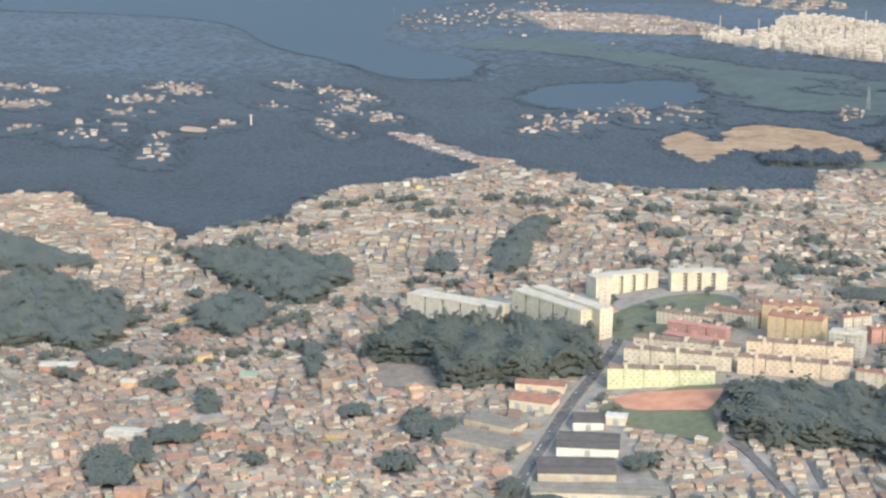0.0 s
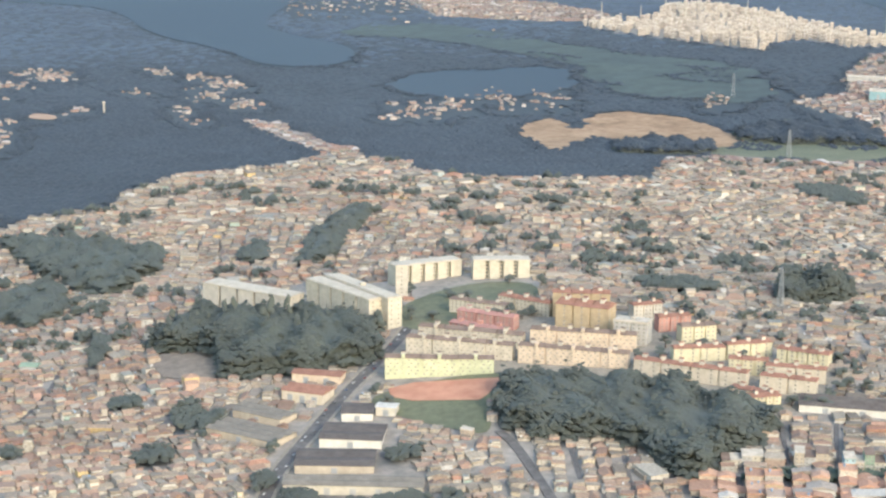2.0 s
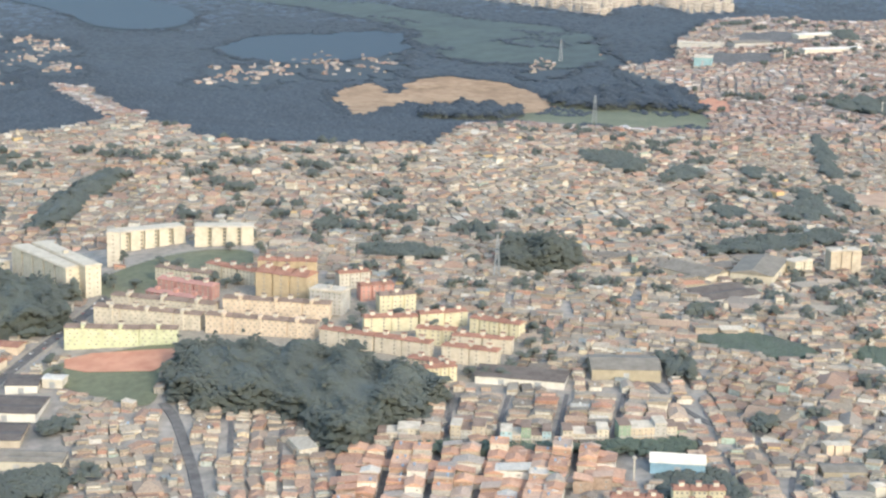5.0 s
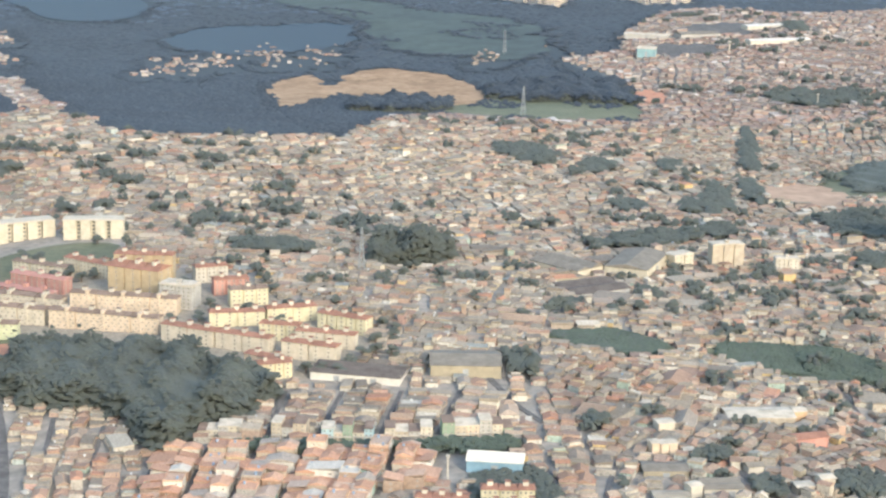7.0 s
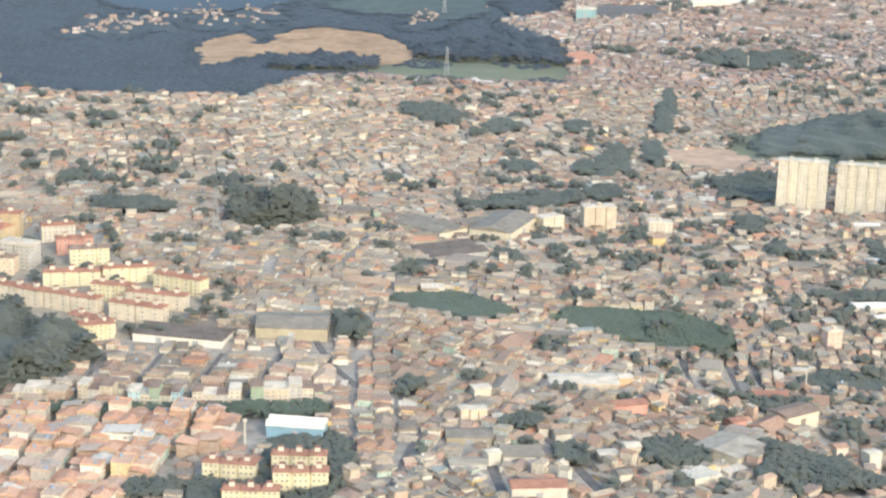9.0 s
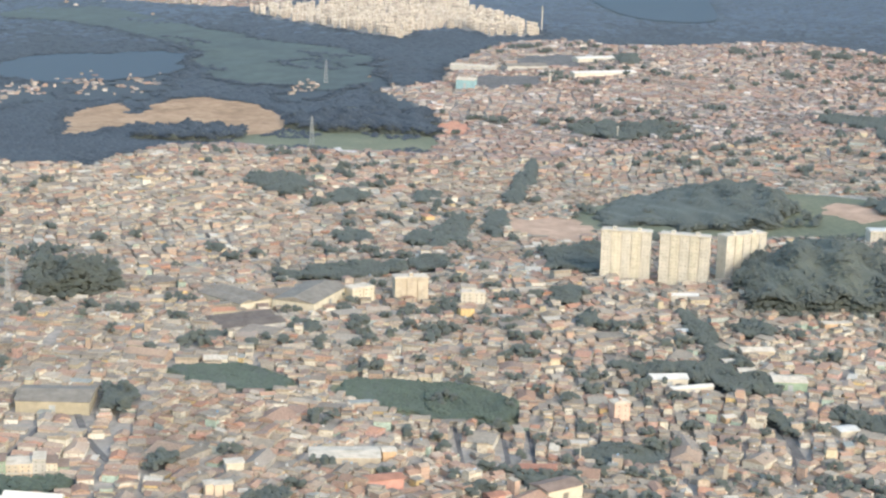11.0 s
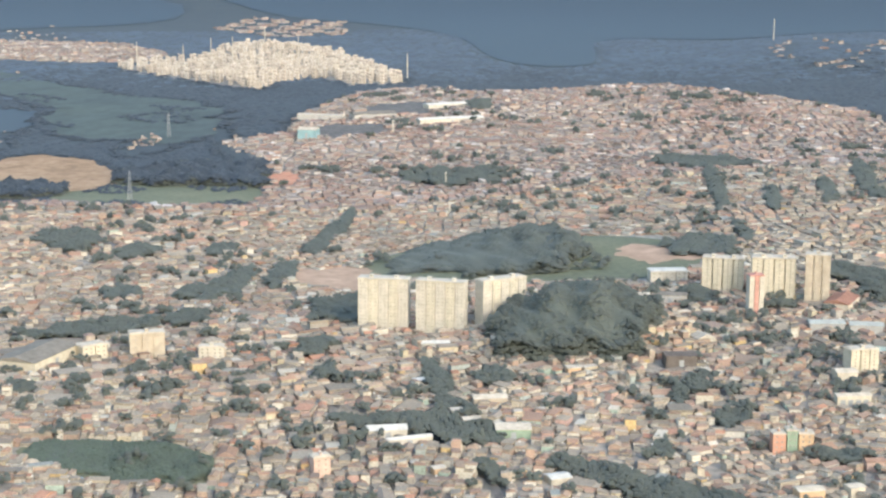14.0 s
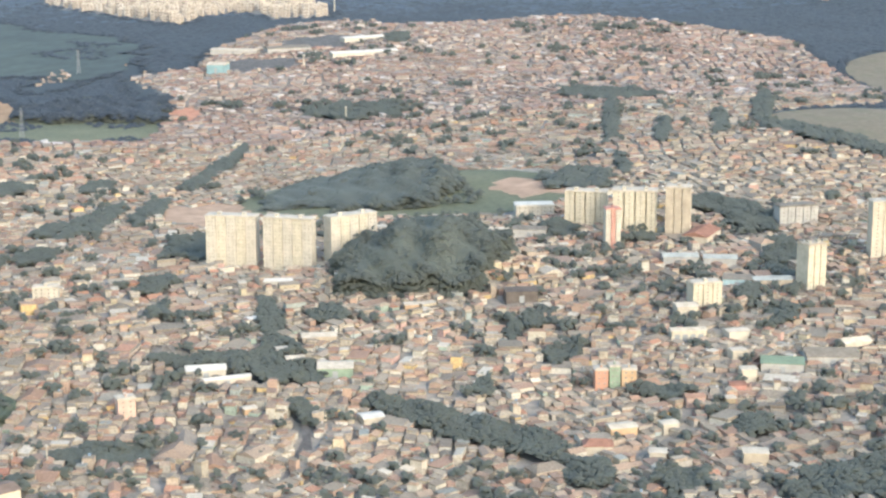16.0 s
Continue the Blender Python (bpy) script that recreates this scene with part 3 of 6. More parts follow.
gl.new(g_land_noise.outputs[0], g_haze_ramp.inputs[0])
town_colour = g_shader.inputs["Base Color"].links[0].from_socket
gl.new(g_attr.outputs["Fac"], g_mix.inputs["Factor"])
gl.new(g_haze_ramp.outputs[0], g_mix.inputs["A"])
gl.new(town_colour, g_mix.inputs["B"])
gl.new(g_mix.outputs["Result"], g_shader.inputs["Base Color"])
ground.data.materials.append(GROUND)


def sheet(name, poly, mat, label, category, step=8.0, lift=0.3, smooth_edge=True):
    """A thin piece of ground cover that follows the land."""
    from mathutils.geometry import delaunay_2d_cdt
    edge = rounded(poly) if smooth_edge else np.array(poly, float)
    lo, hi = edge.min(0), edge.max(0)
    px, py = np.meshgrid(np.arange(lo[0] + step / 2, hi[0], step), np.arange(lo[1] + step / 2, hi[1], step))
    keep = inside(edge, px, py)
    pts = [Vector(p) for p in edge] + [Vector(p) for p in zip(px[keep], py[keep])]
    k = len(edge)
    v, _, f, *_ = delaunay_2d_cdt(pts, [], [list(range(k))], 1, 1e-4)
    xy = np.array([tuple(p) for p in v])
    z = ground_z(xy[:, 0], xy[:, 1]) + lift
    ob = links_mesh(name, np.column_stack([xy, z]), [np.array([t for t in f if len(t) == 3])], [mat], smooth=True)
    for p in ob.data.polygons:
        if p.normal.z < 0:
            ob.data.flip_normals()
        break
    return tagged(ob, label, category, kind="structure")


def ribbon(name, line, width, mat, label, category, lift, offset=0.0):
    p = np.array(line, float)
    for _ in range(3):
        mid = np.stack([0.75 * p[:-1] + 0.25 * p[1:], 0.25 * p[:-1] + 0.75 * p[1:]], 1).reshape(-1, 2)
        p = np.concatenate([p[:1], mid, p[-1:]])
    d = np.gradient(p, axis=0)
    d /= np.linalg.norm(d, axis=1)[:, None]
    nrm = np.stack([-d[:, 1], d[:, 0]], -1)
    a, b = p + nrm * (offset + width / 2), p + nrm * (offset - width / 2)
    lo = -0.4
    rows = []
    for q, dz in ((a, lo), (a, lift), (b, lift), (b, lo)):
        rows.append(np.column_stack([q, ground_z(p[:, 0], p[:, 1]) + dz]))
    v = np.stack(rows, 1).reshape(-1, 3)
    k = np.arange(len(p) - 1)[:, None] * 4
    f = np.concatenate([k + np.array([[j, j + 1, j + 5, j + 4]]) for j in range(3)])
    ob = links_mesh(name, v, [f[:, ::-1]], [mat])
    return tagged(ob, label, category, kind="structure")


def near_line(line, x, y, reach):
    p = np.array(line, float)
    best = np.full(np.shape(x), 1e9)
    for (x0, y0), (x1, y1) in zip(p[:-1], p[1:]):
        t = np.clip(((x - x0) * (x1 - x0) + (y - y0) * (y1 - y0)) / ((x1 - x0) ** 2 + (y1 - y0) ** 2), 0, 1)
        best = np.minimum(best, np.hypot(x - x0 - t * (x1 - x0), y - y0 - t * (y1 - y0)))
    return best < reach


for key, poly in MEADOWS.items():
    sheet(key, poly, GRASS, "rough green grass between the houses", "meadow")
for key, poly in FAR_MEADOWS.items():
    sheet(key, poly, GRASS_HAZED, "smooth far grassland, its green tinted blue for haze", "meadow", 24, 0.6)
for key, poly in BARE.items():
    sheet(key, poly, MOUND if key == "wood_clearing" else ASPHALT if "yard" in key else DIRT if key == "red_lot" else CLAY_LOT, "bare tan earth lot among houses", "bare earth", lift=0.45)
sheet("estate_yard", [(-123, 788), (-60, 775), (-20, 748), (22, 703), (46, 703), (78, 735), (80, 764), (46, 800), (38, 840), (-20, 862), (-60, 872), (-100, 838)], PAVING, "pale concrete yards between the flats", "yard", lift=0.2)
sheet("dry_field", DRY_FIELD, GRASS_DRY, "dry brown-green field beside the houses", "field")
sheet("upper_field", UPPER_FIELD, GRASS_DRY, "dry tan field above the last houses", "field", 16, 0.5)
sheet("dirt_pitch", rounded(PITCH, 1), DIRT, "red dirt football pitch below the flats", "pitch", lift=0.5, smooth_edge=False)
sheet("sand_hill", SAND_HILL, SAND, "bare sandy hillside cut into the woods", "bare earth", 16, 0.6)
sheet("hill_lot", HILL_LOT, CLAY_LOT, "bare tan earth lot in the hill woods", "bare earth", 8, 0.8)
sheet("sand_lobe", SAND_LOBE, SAND, "bare eroded earth beside the sandy hill", "bare earth", 12, 0.75)
sheet("sand_meadow", SAND_MEADOW, GRASS, "green slope under the sandy hill", "meadow", 16, 0.4)
for key, poly in (("lake_west", LAKE_WEST), ("lake_middle", LAKE_MID), ("lake_east", LAKE_EAST)):
    sheet(key, poly, WATER, "calm blue reservoir water", "lake", 40, 0.8)
ribbon("road_avenue", AVENUE, 5.4, ASPHALT, "wide dark asphalt avenue", "road", 0.30)
for side in (-1, 1):
    ribbon("pavement", AVENUE, 1.6, PAVING, "pale concrete pavement along the avenue", "pavement", 0.42, side * 3.4)
ribbon("road_terrace", STREET_A, 4.2, ASPHALT, "dark asphalt street between terraces", "road", 0.30)
ribbon("road_works", STREET_B, 2.6, ASPHALT, "dark asphalt street beside workshops", "road", 0.30)
for line in EAST_STREETS:
    ribbon("road_town", line, 3.4, ASPHALT, "grey asphalt street between houses and trees", "road", 0.30)
ribbon("pavement_stair_street", STAIR_STREET, 1.8, PAVING, "pale concrete stepped street between houses", "pavement", 0.34)

for lane in LANES + UPPER_LANES + SIDE_LANES:
    ribbon("road_lane", lane, 2.4 if lane in LANES else 1.8, ASPHALT, "narrow dark asphalt lane between houses", "road", 0.30)


# ---- building kit ----
KEEP = []  # footprints that houses and trees leave free
rng = np.random.default_rng(7)


def part(name, bm, mats, parent, label=""):
    me = bpy.data.meshes.new(name)
    bm.to_mesh(me)
    bm.free()
    for m in mats if isinstance(mats, (list, tuple)) else (mats,):
        me.materials.append(m)
    ob = new(name, me)
    ob.parent = parent
    return tagged(ob, label) if label else ob


def add_box(bm, x0, x1, y0, y1, z0, z1, mat=0):
    v = [bm.verts.new(p) for p in ((x0, y0, z0), (x1, y0, z0), (x1, y1, z0), (x0, y1, z0), (x0, y0, z1), (x1, y0, z1), (x1, y1, z1), (x0, y1, z1))]
    for f in ((0, 1, 5, 4), (1, 2, 6, 5), (2, 3, 7, 6), (3, 0, 4, 7), (4, 5, 6, 7), (3, 2, 1, 0)):
        bm.faces.new([v[i] for i in f]).material_index = mat


def add_gable(bm, x0, x1, y0, y1, z, rise, thick=0.18, hip=0.0):
    """A pitched roof with real thickness, its ridge along x."""
    ym = (y0 + y1) / 2
    lower = [(x0, y0, z), (x1, y0, z), (x1, y1, z), (x0, y1, z), (x0 + hip, ym, z + rise), (x1 - hip, ym, z + rise)]
    a = [bm.verts.new(p) for p in lower]
    b = [bm.verts.new((p[0], p[1], p[2] + thick)) for p in lower]
    for f in ((0, 1, 5, 4), (2, 3, 4, 5), (3, 0, 4), (1, 2, 5)):
        bm.faces.new([b[i] for i in f])
    bm.faces.new([a[i] for i in (3, 2, 1, 0)])
    for i, j in ((0, 1), (1, 2), (2, 3), (3, 0)):
        bm.faces.new((a[i], a[j], b[j], b[i]))


def add_cylinder(bm, x, y, z0, z1, r0, r1, sides=8):
    a = [bm.verts.new((x + r0 * math.cos(2 * math.pi * i / sides), y + r0 * math.sin(2 * math.pi * i / sides), z0)) for i in range(sides)]
    b = [bm.verts.new((x + r1 * math.cos(2 * math.pi * i / sides), y + r1 * math.sin(2 * math.pi * i / sides), z1)) for i in range(sides)]
    for i in range(sides):
        j = (i + 1) % sides
        bm.faces.new((a[i], a[j], b[j], b[i]))
    bm.faces.new(b)
    bm.faces.new(a[::-1])


def add_bar(bm, p, q, r):
    p, q = Vector(p), Vector(q)
    d = (q - p).normalized()
    s = d.cross(Vector((0.3, 0.2, 1)) if abs(d.z) < 0.9 else Vector((1, 0, 0))).normalized() * r
    t = d.cross(s).normalized() * r
    a = [bm.verts.new(p + k) for k in (s, t, -s, -t)]
    b = [bm.verts.new(q + k) for k in (s, t, -s, -t)]
    for i in range(4):
        j = (i + 1) % 4
        bm.faces.new((a[i], a[j], b[j], b[i]))


def window_mesh(w, h):
    """A frame round a pane set back in it, facing -y."""
    bm = bmesh.new()
    t, d = min(0.08, w * 0.12), 0.07
    add_box(bm, -w / 2, -w / 2 + t, -d, 0.02, 0, h)
    add_box(bm, w / 2 - t, w / 2, -d, 0.02, 0, h)
    add_box(bm, -w / 2 + t, w / 2 - t, -d, 0.02, 0, t)
    add_box(bm, -w / 2 + t, w / 2 - t, -d, 0.02, h - t, h)
    v = [bm.verts.new(p) for p in ((-w / 2 + t, -0.03, t), (w / 2 - t, -0.03, t), (w / 2 - t, -0.03, h - t), (-w / 2 + t, -0.03, h - t))]
    bm.faces.new(v).material_index = 1
    me = bpy.data.meshes.new("window")
    bm.to_mesh(me)
    bm.free()
    me.materials.append(FRAME)
    me.materials.append(GLASS_DARK)
    return me


WINDOWS = {}


def window(parent, w, h, m):
    key = (round(w, 2), round(h, 2))
    if key not in WINDOWS:
        WINDOWS[key] = window_mesh(w, h)
    ob = new("window", WINDOWS[key])
    ob.parent, ob.matrix_basis = parent, m
    return ob


def footprint(left, ang, length, depth, margin=1.5):
    c, s = math.cos(ang), math.sin(ang)
    KEEP.append([(left[0] + c * x - s * y, left[1] + s * x + c * y) for x, y in
                 ((-margin, -margin), (length + margin, -margin), (length + margin, depth + margin), (-margin, depth + margin))])


def flats(label, left, right, depth, height, wall, roof, floors, units, roof_kind="gable", tanks=3, base=None, columns=3, name="apartment_block", group="", end_windows=2, recess=0.7, win=(0.85, 0.85), tank_mat=None, bay_mats=None, gap=None, stairs=0, core_windows=False):
    """A block of flats with its front from left to right, in modules with set-back stair cores between."""
    ang = math.atan2(right[1] - left[1], right[0] - left[0])
    length = math.dist(left, right)
    mid = ((left[0] + right[0]) / 2 - math.sin(ang) * depth / 2, (left[1] + right[1]) / 2 + math.cos(ang) * depth / 2)
    z = gz(*mid) if base is None else base
    ob = tagged(new(name), label, "apartment block", group)
    ob.matrix_basis = Matrix.Translation((left[0], left[1], z)) @ Matrix.Rotation(ang, 4, "Z")
    footprint(left, ang, length, depth)
    bm = bmesh.new()
    add_box(bm, 0.15, length - 0.15, recess, depth - recess, -5, height)
    part("wall", bm, wall, ob)
    step = length / units
    gap = min(0.45, step * 0.08) if gap is None else gap
    for i in range(units):
        bm = bmesh.new()
        add_box(bm, i * step + (gap if i else 0), (i + 1) * step - (gap if i < units - 1 else 0), 0, depth, -5, height - 0.02)
        part("bay", bm, bay_mats[i % len(bay_mats)] if bay_mats else wall, ob)
    if roof_kind == "gable":
        for i in range(units):
            bm = bmesh.new()
            drop = 0.12 * (i % 2)
            add_gable(bm, i * step - (0.35 if i == 0 else 0), (i + 1) * step + (0.35 if i == units - 1 else 0), -0.45, depth + 0.45, height - drop, 0.17 * depth, 0.16, 0.9 if i in (0, units - 1) else 0)
            part("roof", bm, roof, ob)
    else:
        bm = bmesh.new()
        add_box(bm, -0.4, length + 0.4, -0.5, depth + 0.5, height, height + 0.35)
        part("roof", bm, roof, ob)
        bm = bmesh.new()
        add_box(bm, 0.3, length - 0.3, 0.3, depth - 0.3, height + 0.35, height + 0.7)
        part("parapet", bm, roof, ob)
    for i in range(stairs):  # stair towers that rise above the eaves
        x = length * (i + 0.5) / stairs
        bm = bmesh.new()
        add_box(bm, x - 0.75, x + 0.75, -0.45, depth * 0.42, -5, height + 1.5)
        add_box(bm, x - 0.9, x + 0.9, -0.6, depth * 0.42 + 0.15, height + 1.5, height + 1.68)
        tower = part("stair_tower", bm, wall, ob)
        for f in range(floors):
            window(tower, 0.45, 0.5, Matrix.Translation((x - 0.35, -0.46, (f + 0.75) * height / floors)))
    for i in range(tanks):
        x = length * (i + 0.5) / tanks
        bm = bmesh.new()
        s = min(1.0, length * 0.05)
        top = height + (0.17 * depth if roof_kind == "gable" else 0.5)
        add_box(bm, x - s, x + s, depth * 0.3, depth * 0.62, height - 0.3, top + 1.3)
        tank = part("water_tank", bm, tank_mat or (WHITE if roof_kind == "gable" else wall), ob, "rendered roof tank housing")
        bm = bmesh.new()
        add_box(bm, x - s - 0.15, x + s + 0.15, depth * 0.28, depth * 0.64, top + 1.3, top + 1.45)
        part("cap", bm, roof, tank)
    fh = height / floors
    for f in range(floors):
        for u in range(units):
            for c in range(columns):
                x = u * step + gap + (step - 2 * gap) * (c + 0.5) / columns
                x += (0.16 if f % 2 else -0.16) * step / columns if stairs else 0
                window(ob, win[0], min(win[1], fh * 0.55), Matrix.Translation((x, -0.01, f * fh + fh * 0.3)))
            if core_windows and u:
                window(ob, gap * 1.2, fh * 0.6, Matrix.Translation((u * step, recess - 0.01, f * fh + fh * 0.2)))
        for c in range(end_windows):
            y = depth * (c + 0.5) / end_windows
            window(ob, win[0], min(win[1], fh * 0.55), Matrix.Translation((length + 0.01, y, f * fh + fh * 0.3)) @ Matrix.Rotation(math.pi / 2, 4, "Z"))
    return ob


def shed(label, left, right, depth, height, wall, roof, rise=1.2, bays=1, base=None, name="warehouse", doors=1, category="warehouse", door_mat=None, hip=0.0):
    """A long low hall, its front from left to right, under one or more pitched roofs."""
    ang = math.atan2(right[1] - left[1], right[0] - left[0])
    length = math.dist(left, right)
    mid = ((left[0] + right[0]) / 2 - math.sin(ang) * depth / 2, (left[1] + right[1]) / 2 + math.cos(ang) * depth / 2)
    z = gz(*mid) if base is None else base
    ob = tagged(new(name), label, category)
    ob.matrix_basis = Matrix.Translation((left[0], left[1], z)) @ Matrix.Rotation(ang, 4, "Z")
    footprint(left, ang, length, depth)
    bm = bmesh.new()
    add_box(bm, 0, length, 0, depth, -4, height)
    part("wall", bm, wall, ob)
    for i in range(bays):
        bm = bmesh.new()
        add_gable(bm, -0.4, length + 0.4, depth * i / bays - 0.3, depth * (i + 1) / bays + (0.3 if i == bays - 1 else -0.02), height, rise, 0.2, hip)
        part("roof", bm, roof, ob)
    for i in range(doors):
        bm = bmesh.new()
        x = length * (i + 0.7) / (doors + 0.4)
        add_box(bm, x - 1.2, x + 1.2, -0.2, 0.02, -0.5, height * 0.7)
        part("door", bm, door_mat or STEEL, ob, "grey roller door")
    return ob


def mast(label, x, y, height, radius=0.35, name="light_mast", lamps=True, mat=None):
    ob = tagged(new(name), label, "mast")
    ob.matrix_basis = Matrix.Translation((x, y, gz(x, y)))
    bm = bmesh.new()
    add_cylinder(bm, 0, 0, -2, height, radius, radius * 0.6)
    part("pole", bm, mat or WHITE, ob)
    if lamps:
        bm = bmesh.new()
        add_cylinder(bm, 0, 0, height, height + 0.8, radius * 1.8, radius * 1.5, 10)
        part("lamp_ring", bm, mat or WHITE, ob)
    return ob


def pylon(label, x, y, height, half=1.6, name="lattice_tower"):
    ob = tagged(new(name), label, "lattice tower")
    ob.matrix_basis = Matrix.Translation((x, y, gz(x, y)))
    r = 0.09
    for sx, sy in ((-1, -1), (1, -1), (1, 1), (-1, 1)):
        bm = bmesh.new()
        add_bar(bm, (sx * half, sy * half, -1), (sx * half * 0.2, sy * half * 0.2, height), r * 1.3)
        part("leg", bm, STEEL, ob)
    n = 9
    bm = bmesh.new()
    for i in range(n):
        t0, t1 = i / n, (i + 1) / n
        a, b = half * (1 - 0.8 * t0), half * (1 - 0.8 * t1)
        for (ax, ay), (bx, by) in (((-1, -1), (1, -1)), ((1, -1), (1, 1)), ((1, 1), (-1, 1)), ((-1, 1), (-1, -1))):
            add_bar(bm, (ax * a, ay * a, t0 * height), (bx * b, by * b, t1 * height), r * 0.7)
            add_bar(bm, (bx * a, by * a, t0 * height), (ax * b, ay * b, t1 * height), r * 0.7)
            add_bar(bm, (ax * b, ay * b, t1 * height), (bx * b, by * b, t1 * height), r * 0.7)
    part("bracing", bm, STEEL, ob)
    for i in (0.78, 0.9):
        bm = bmesh.new()
        add_bar(bm, (-half * 1.3, 0, height * i), (half * 1.3, 0, height * i), r)
        part("crossarm", bm, STEEL, ob)
    return ob


# ---- flats beside the red pitch ----
EST = "housing estate flats"
flats("lime-green five-storey flats above the red pitch", (-117, 784), (-69, 776), 6.5, 8.0, LIME, ROOF_BROWN, 5, 3, tanks=3, columns=5, group=EST, win=(0.85, 0.62), stairs=3)
flats("cream five-storey flats in a long stepped row", (-104, 809), (-58, 789), 6.5, 8.0, CREAM, ROOF_BROWN, 5, 4, tanks=4, columns=4, group=EST, win=(0.8, 0.62), stairs=3)
flats("cream five-storey flats behind the stepped row", (-96, 824), (-51, 802), 6.5, 7.5, CREAM, ROOF_BROWN, 5, 4, tanks=3, columns=4, group=EST, win=(0.8, 0.62), stairs=3)
flats("peach five-storey flats with white tank houses", (-47, 803), (-1, 787), 6.5, 8.2, PEACH, ROOF_BROWN, 5, 4, tanks=4, columns=4, group=EST, tank_mat=WHITE, win=(0.8, 0.62), stairs=3)
flats("peach flats with brown roof beside the wood", (-56, 786), (-10, 766), 6.5, 7.4, PEACH, ROOF_BROWN, 5, 4, tanks=4, columns=4, group=EST, win=(0.8, 0.62), stairs=3)
flats("dusty red flats with red tiled roofs", (-74, 846), (-50, 828), 6.5, 7.0, CRIMSON, CRIMSON, 4, 3, tanks=3, columns=3, group=EST)
flats("dusty red flats with pink tank houses", (-80, 832), (-56, 814), 5.5, 6.0, CRIMSON, CRIMSON, 4, 3, tanks=3, columns=3, group=EST, tank_mat=CORAL)
flats("ivory four-storey flats beside a lawn", (-74, 869), (-49, 852), 6.0, 6.2, IVORY, ROOF_BROWN, 4, 3, tanks=3, columns=4, group=EST)
flats("ivory flats with dark red tiled roof", (-50, 866), (-29, 846), 6.5, 7.0, IVORY, ROOF_RED, 4, 3, tanks=3, columns=4, group=EST)
flats("tall ochre slab flats under red tiles", (-30, 826), (-8, 812), 12.0, 12.5, OCHRE, ROOF_RED, 7, 3, tanks=3, columns=1, group=EST, tank_mat=WHITE)
flats("ochre flats with a red hipped roof", (-27, 846), (0, 840), 7.0, 12.0, OCHRE, ROOF_RED, 7, 3, tanks=3, columns=1, group=EST, tank_mat=WHITE)
flats("grey slab flats with white end wall", (-8, 801), (6, 793), 9.0, 10.5, STONE, ROOF_SLAB, 6, 2, "flat", 1, columns=3, group=EST)
flats("white flats with red tiled roof", (10, 832), (25, 835), 6.0, 7.6, WHITE, ROOF_RED, 4, 3, tanks=2, columns=2, group=EST)
flats("coral red flats with red roof", (17, 812), (33, 814), 6.0, 7.2, CORAL, ROOF_RED, 4, 3, tanks=2, columns=2, group=EST)
flats("pale lemon flats with brown roof", (23, 794), (40, 796), 6.5, 7.8, LEMON, ROOF_BROWN, 4, 3, tanks=1, columns=2, group=EST)
flats("cream flats with red roof above the wood", (-9, 760), (12, 746), 6.0, 7.0, CREAM, ROOF_RED, 4, 2, tanks=3, columns=2, group=EST)
flats("cream flats with red roof and tanks", (13, 746), (34, 733), 6.0, 7.0, CREAM, ROOF_RED, 4, 2, tanks=3, columns=2, group=EST)
flats("long pale lemon flats with red roof", (12, 769), (36, 769), 6.0, 6.4, LEMON, ROOF_RED, 4, 2, tanks=3, columns=2, group=EST)
flats("pale lemon flats with plain long front", (37, 769), (59, 772), 6.0, 6.8, LEMON, ROOF_RED, 4, 2, tanks=3, columns=2, group=EST)
flats("pale lemon flats set between cream rows", (32, 752), (48, 746), 6.0, 7.0, LEMON, ROOF_RED, 4, 3, tanks=2, columns=2, group=EST)
flats("pale lemon flats with bright end wall", (58, 763), (77, 749), 6.5, 7.0, LEMON, ROOF_RED, 4, 5, tanks=3, columns=1, group=EST)
flats("cream flats with two red roof ridges", (46, 743), (70, 733), 5.5, 6.4, CREAM, ROOF_RED, 4, 2, tanks=3, columns=2, group=EST)
flats("cream flats with long red roof", (39, 730), (60, 718), 6.0, 7.2, CREAM, ROOF_RED, 4, 2, tanks=3, columns=2, group=EST)
flats("peach flats with red roof beside trees", (23, 722), (38, 709), 5.5, 6.4, PEACH, ROOF_RED, 4, 2, tanks=2, columns=2, group=EST)
flats("pale lemon flats at the wood's edge", (27, 706), (41, 708), 6.0, 6.8, LEMON, ROOF_RED, 4, 4, tanks=2, columns=1, group=EST)
# ---- the white estate behind the eucalyptus wood ----
WST = "white estate blocks"
flats("long white flats with flat roof behind trees", (-193, 930), (-151, 893), 12.0, 17.5, WHITE, CREAM, 8, 5, "flat", 0, columns=0, group=WST, recess=1.6, gap=0.7, core_windows=True, base=-7)
flats("white flats with long parallel flat roofs", (-142, 900), (-116, 852), 9.0, 17.5, IVORY, CREAM, 8, 5, "flat", 0, columns=0, group=WST, recess=1.6, gap=0.7, core_windows=True, base=1)
flats("white flats with tall cream gable", (-132, 902), (-107, 850), 8.0, 18.5, IVORY, CREAM, 8, 5, "flat", 1, columns=0, group=WST, recess=1.6, gap=0.7, core_windows=True, base=1)
flats("white flats with deep vertical recesses", (-92, 931), (-55, 944), 10.0, 12.4, IVORY, CREAM, 6, 5, "flat", 0, columns=0, group=WST, recess=2.2, gap=1.3, core_windows=True, base=4)
flats("slender white stair tower of the flats", (-96, 904), (-90, 903), 6.0, 19.0, WHITE, CREAM, 9, 1, "flat", 0, columns=1, group=WST, base=4, end_windows=1)
flats("white flats with bright tall bays", (-51, 932), (-21, 929), 10.0, 11.6, IVORY, CREAM, 6, 4, "flat", 0, columns=0, group=WST, recess=2.2, gap=1.3, core_windows=True, base=7)
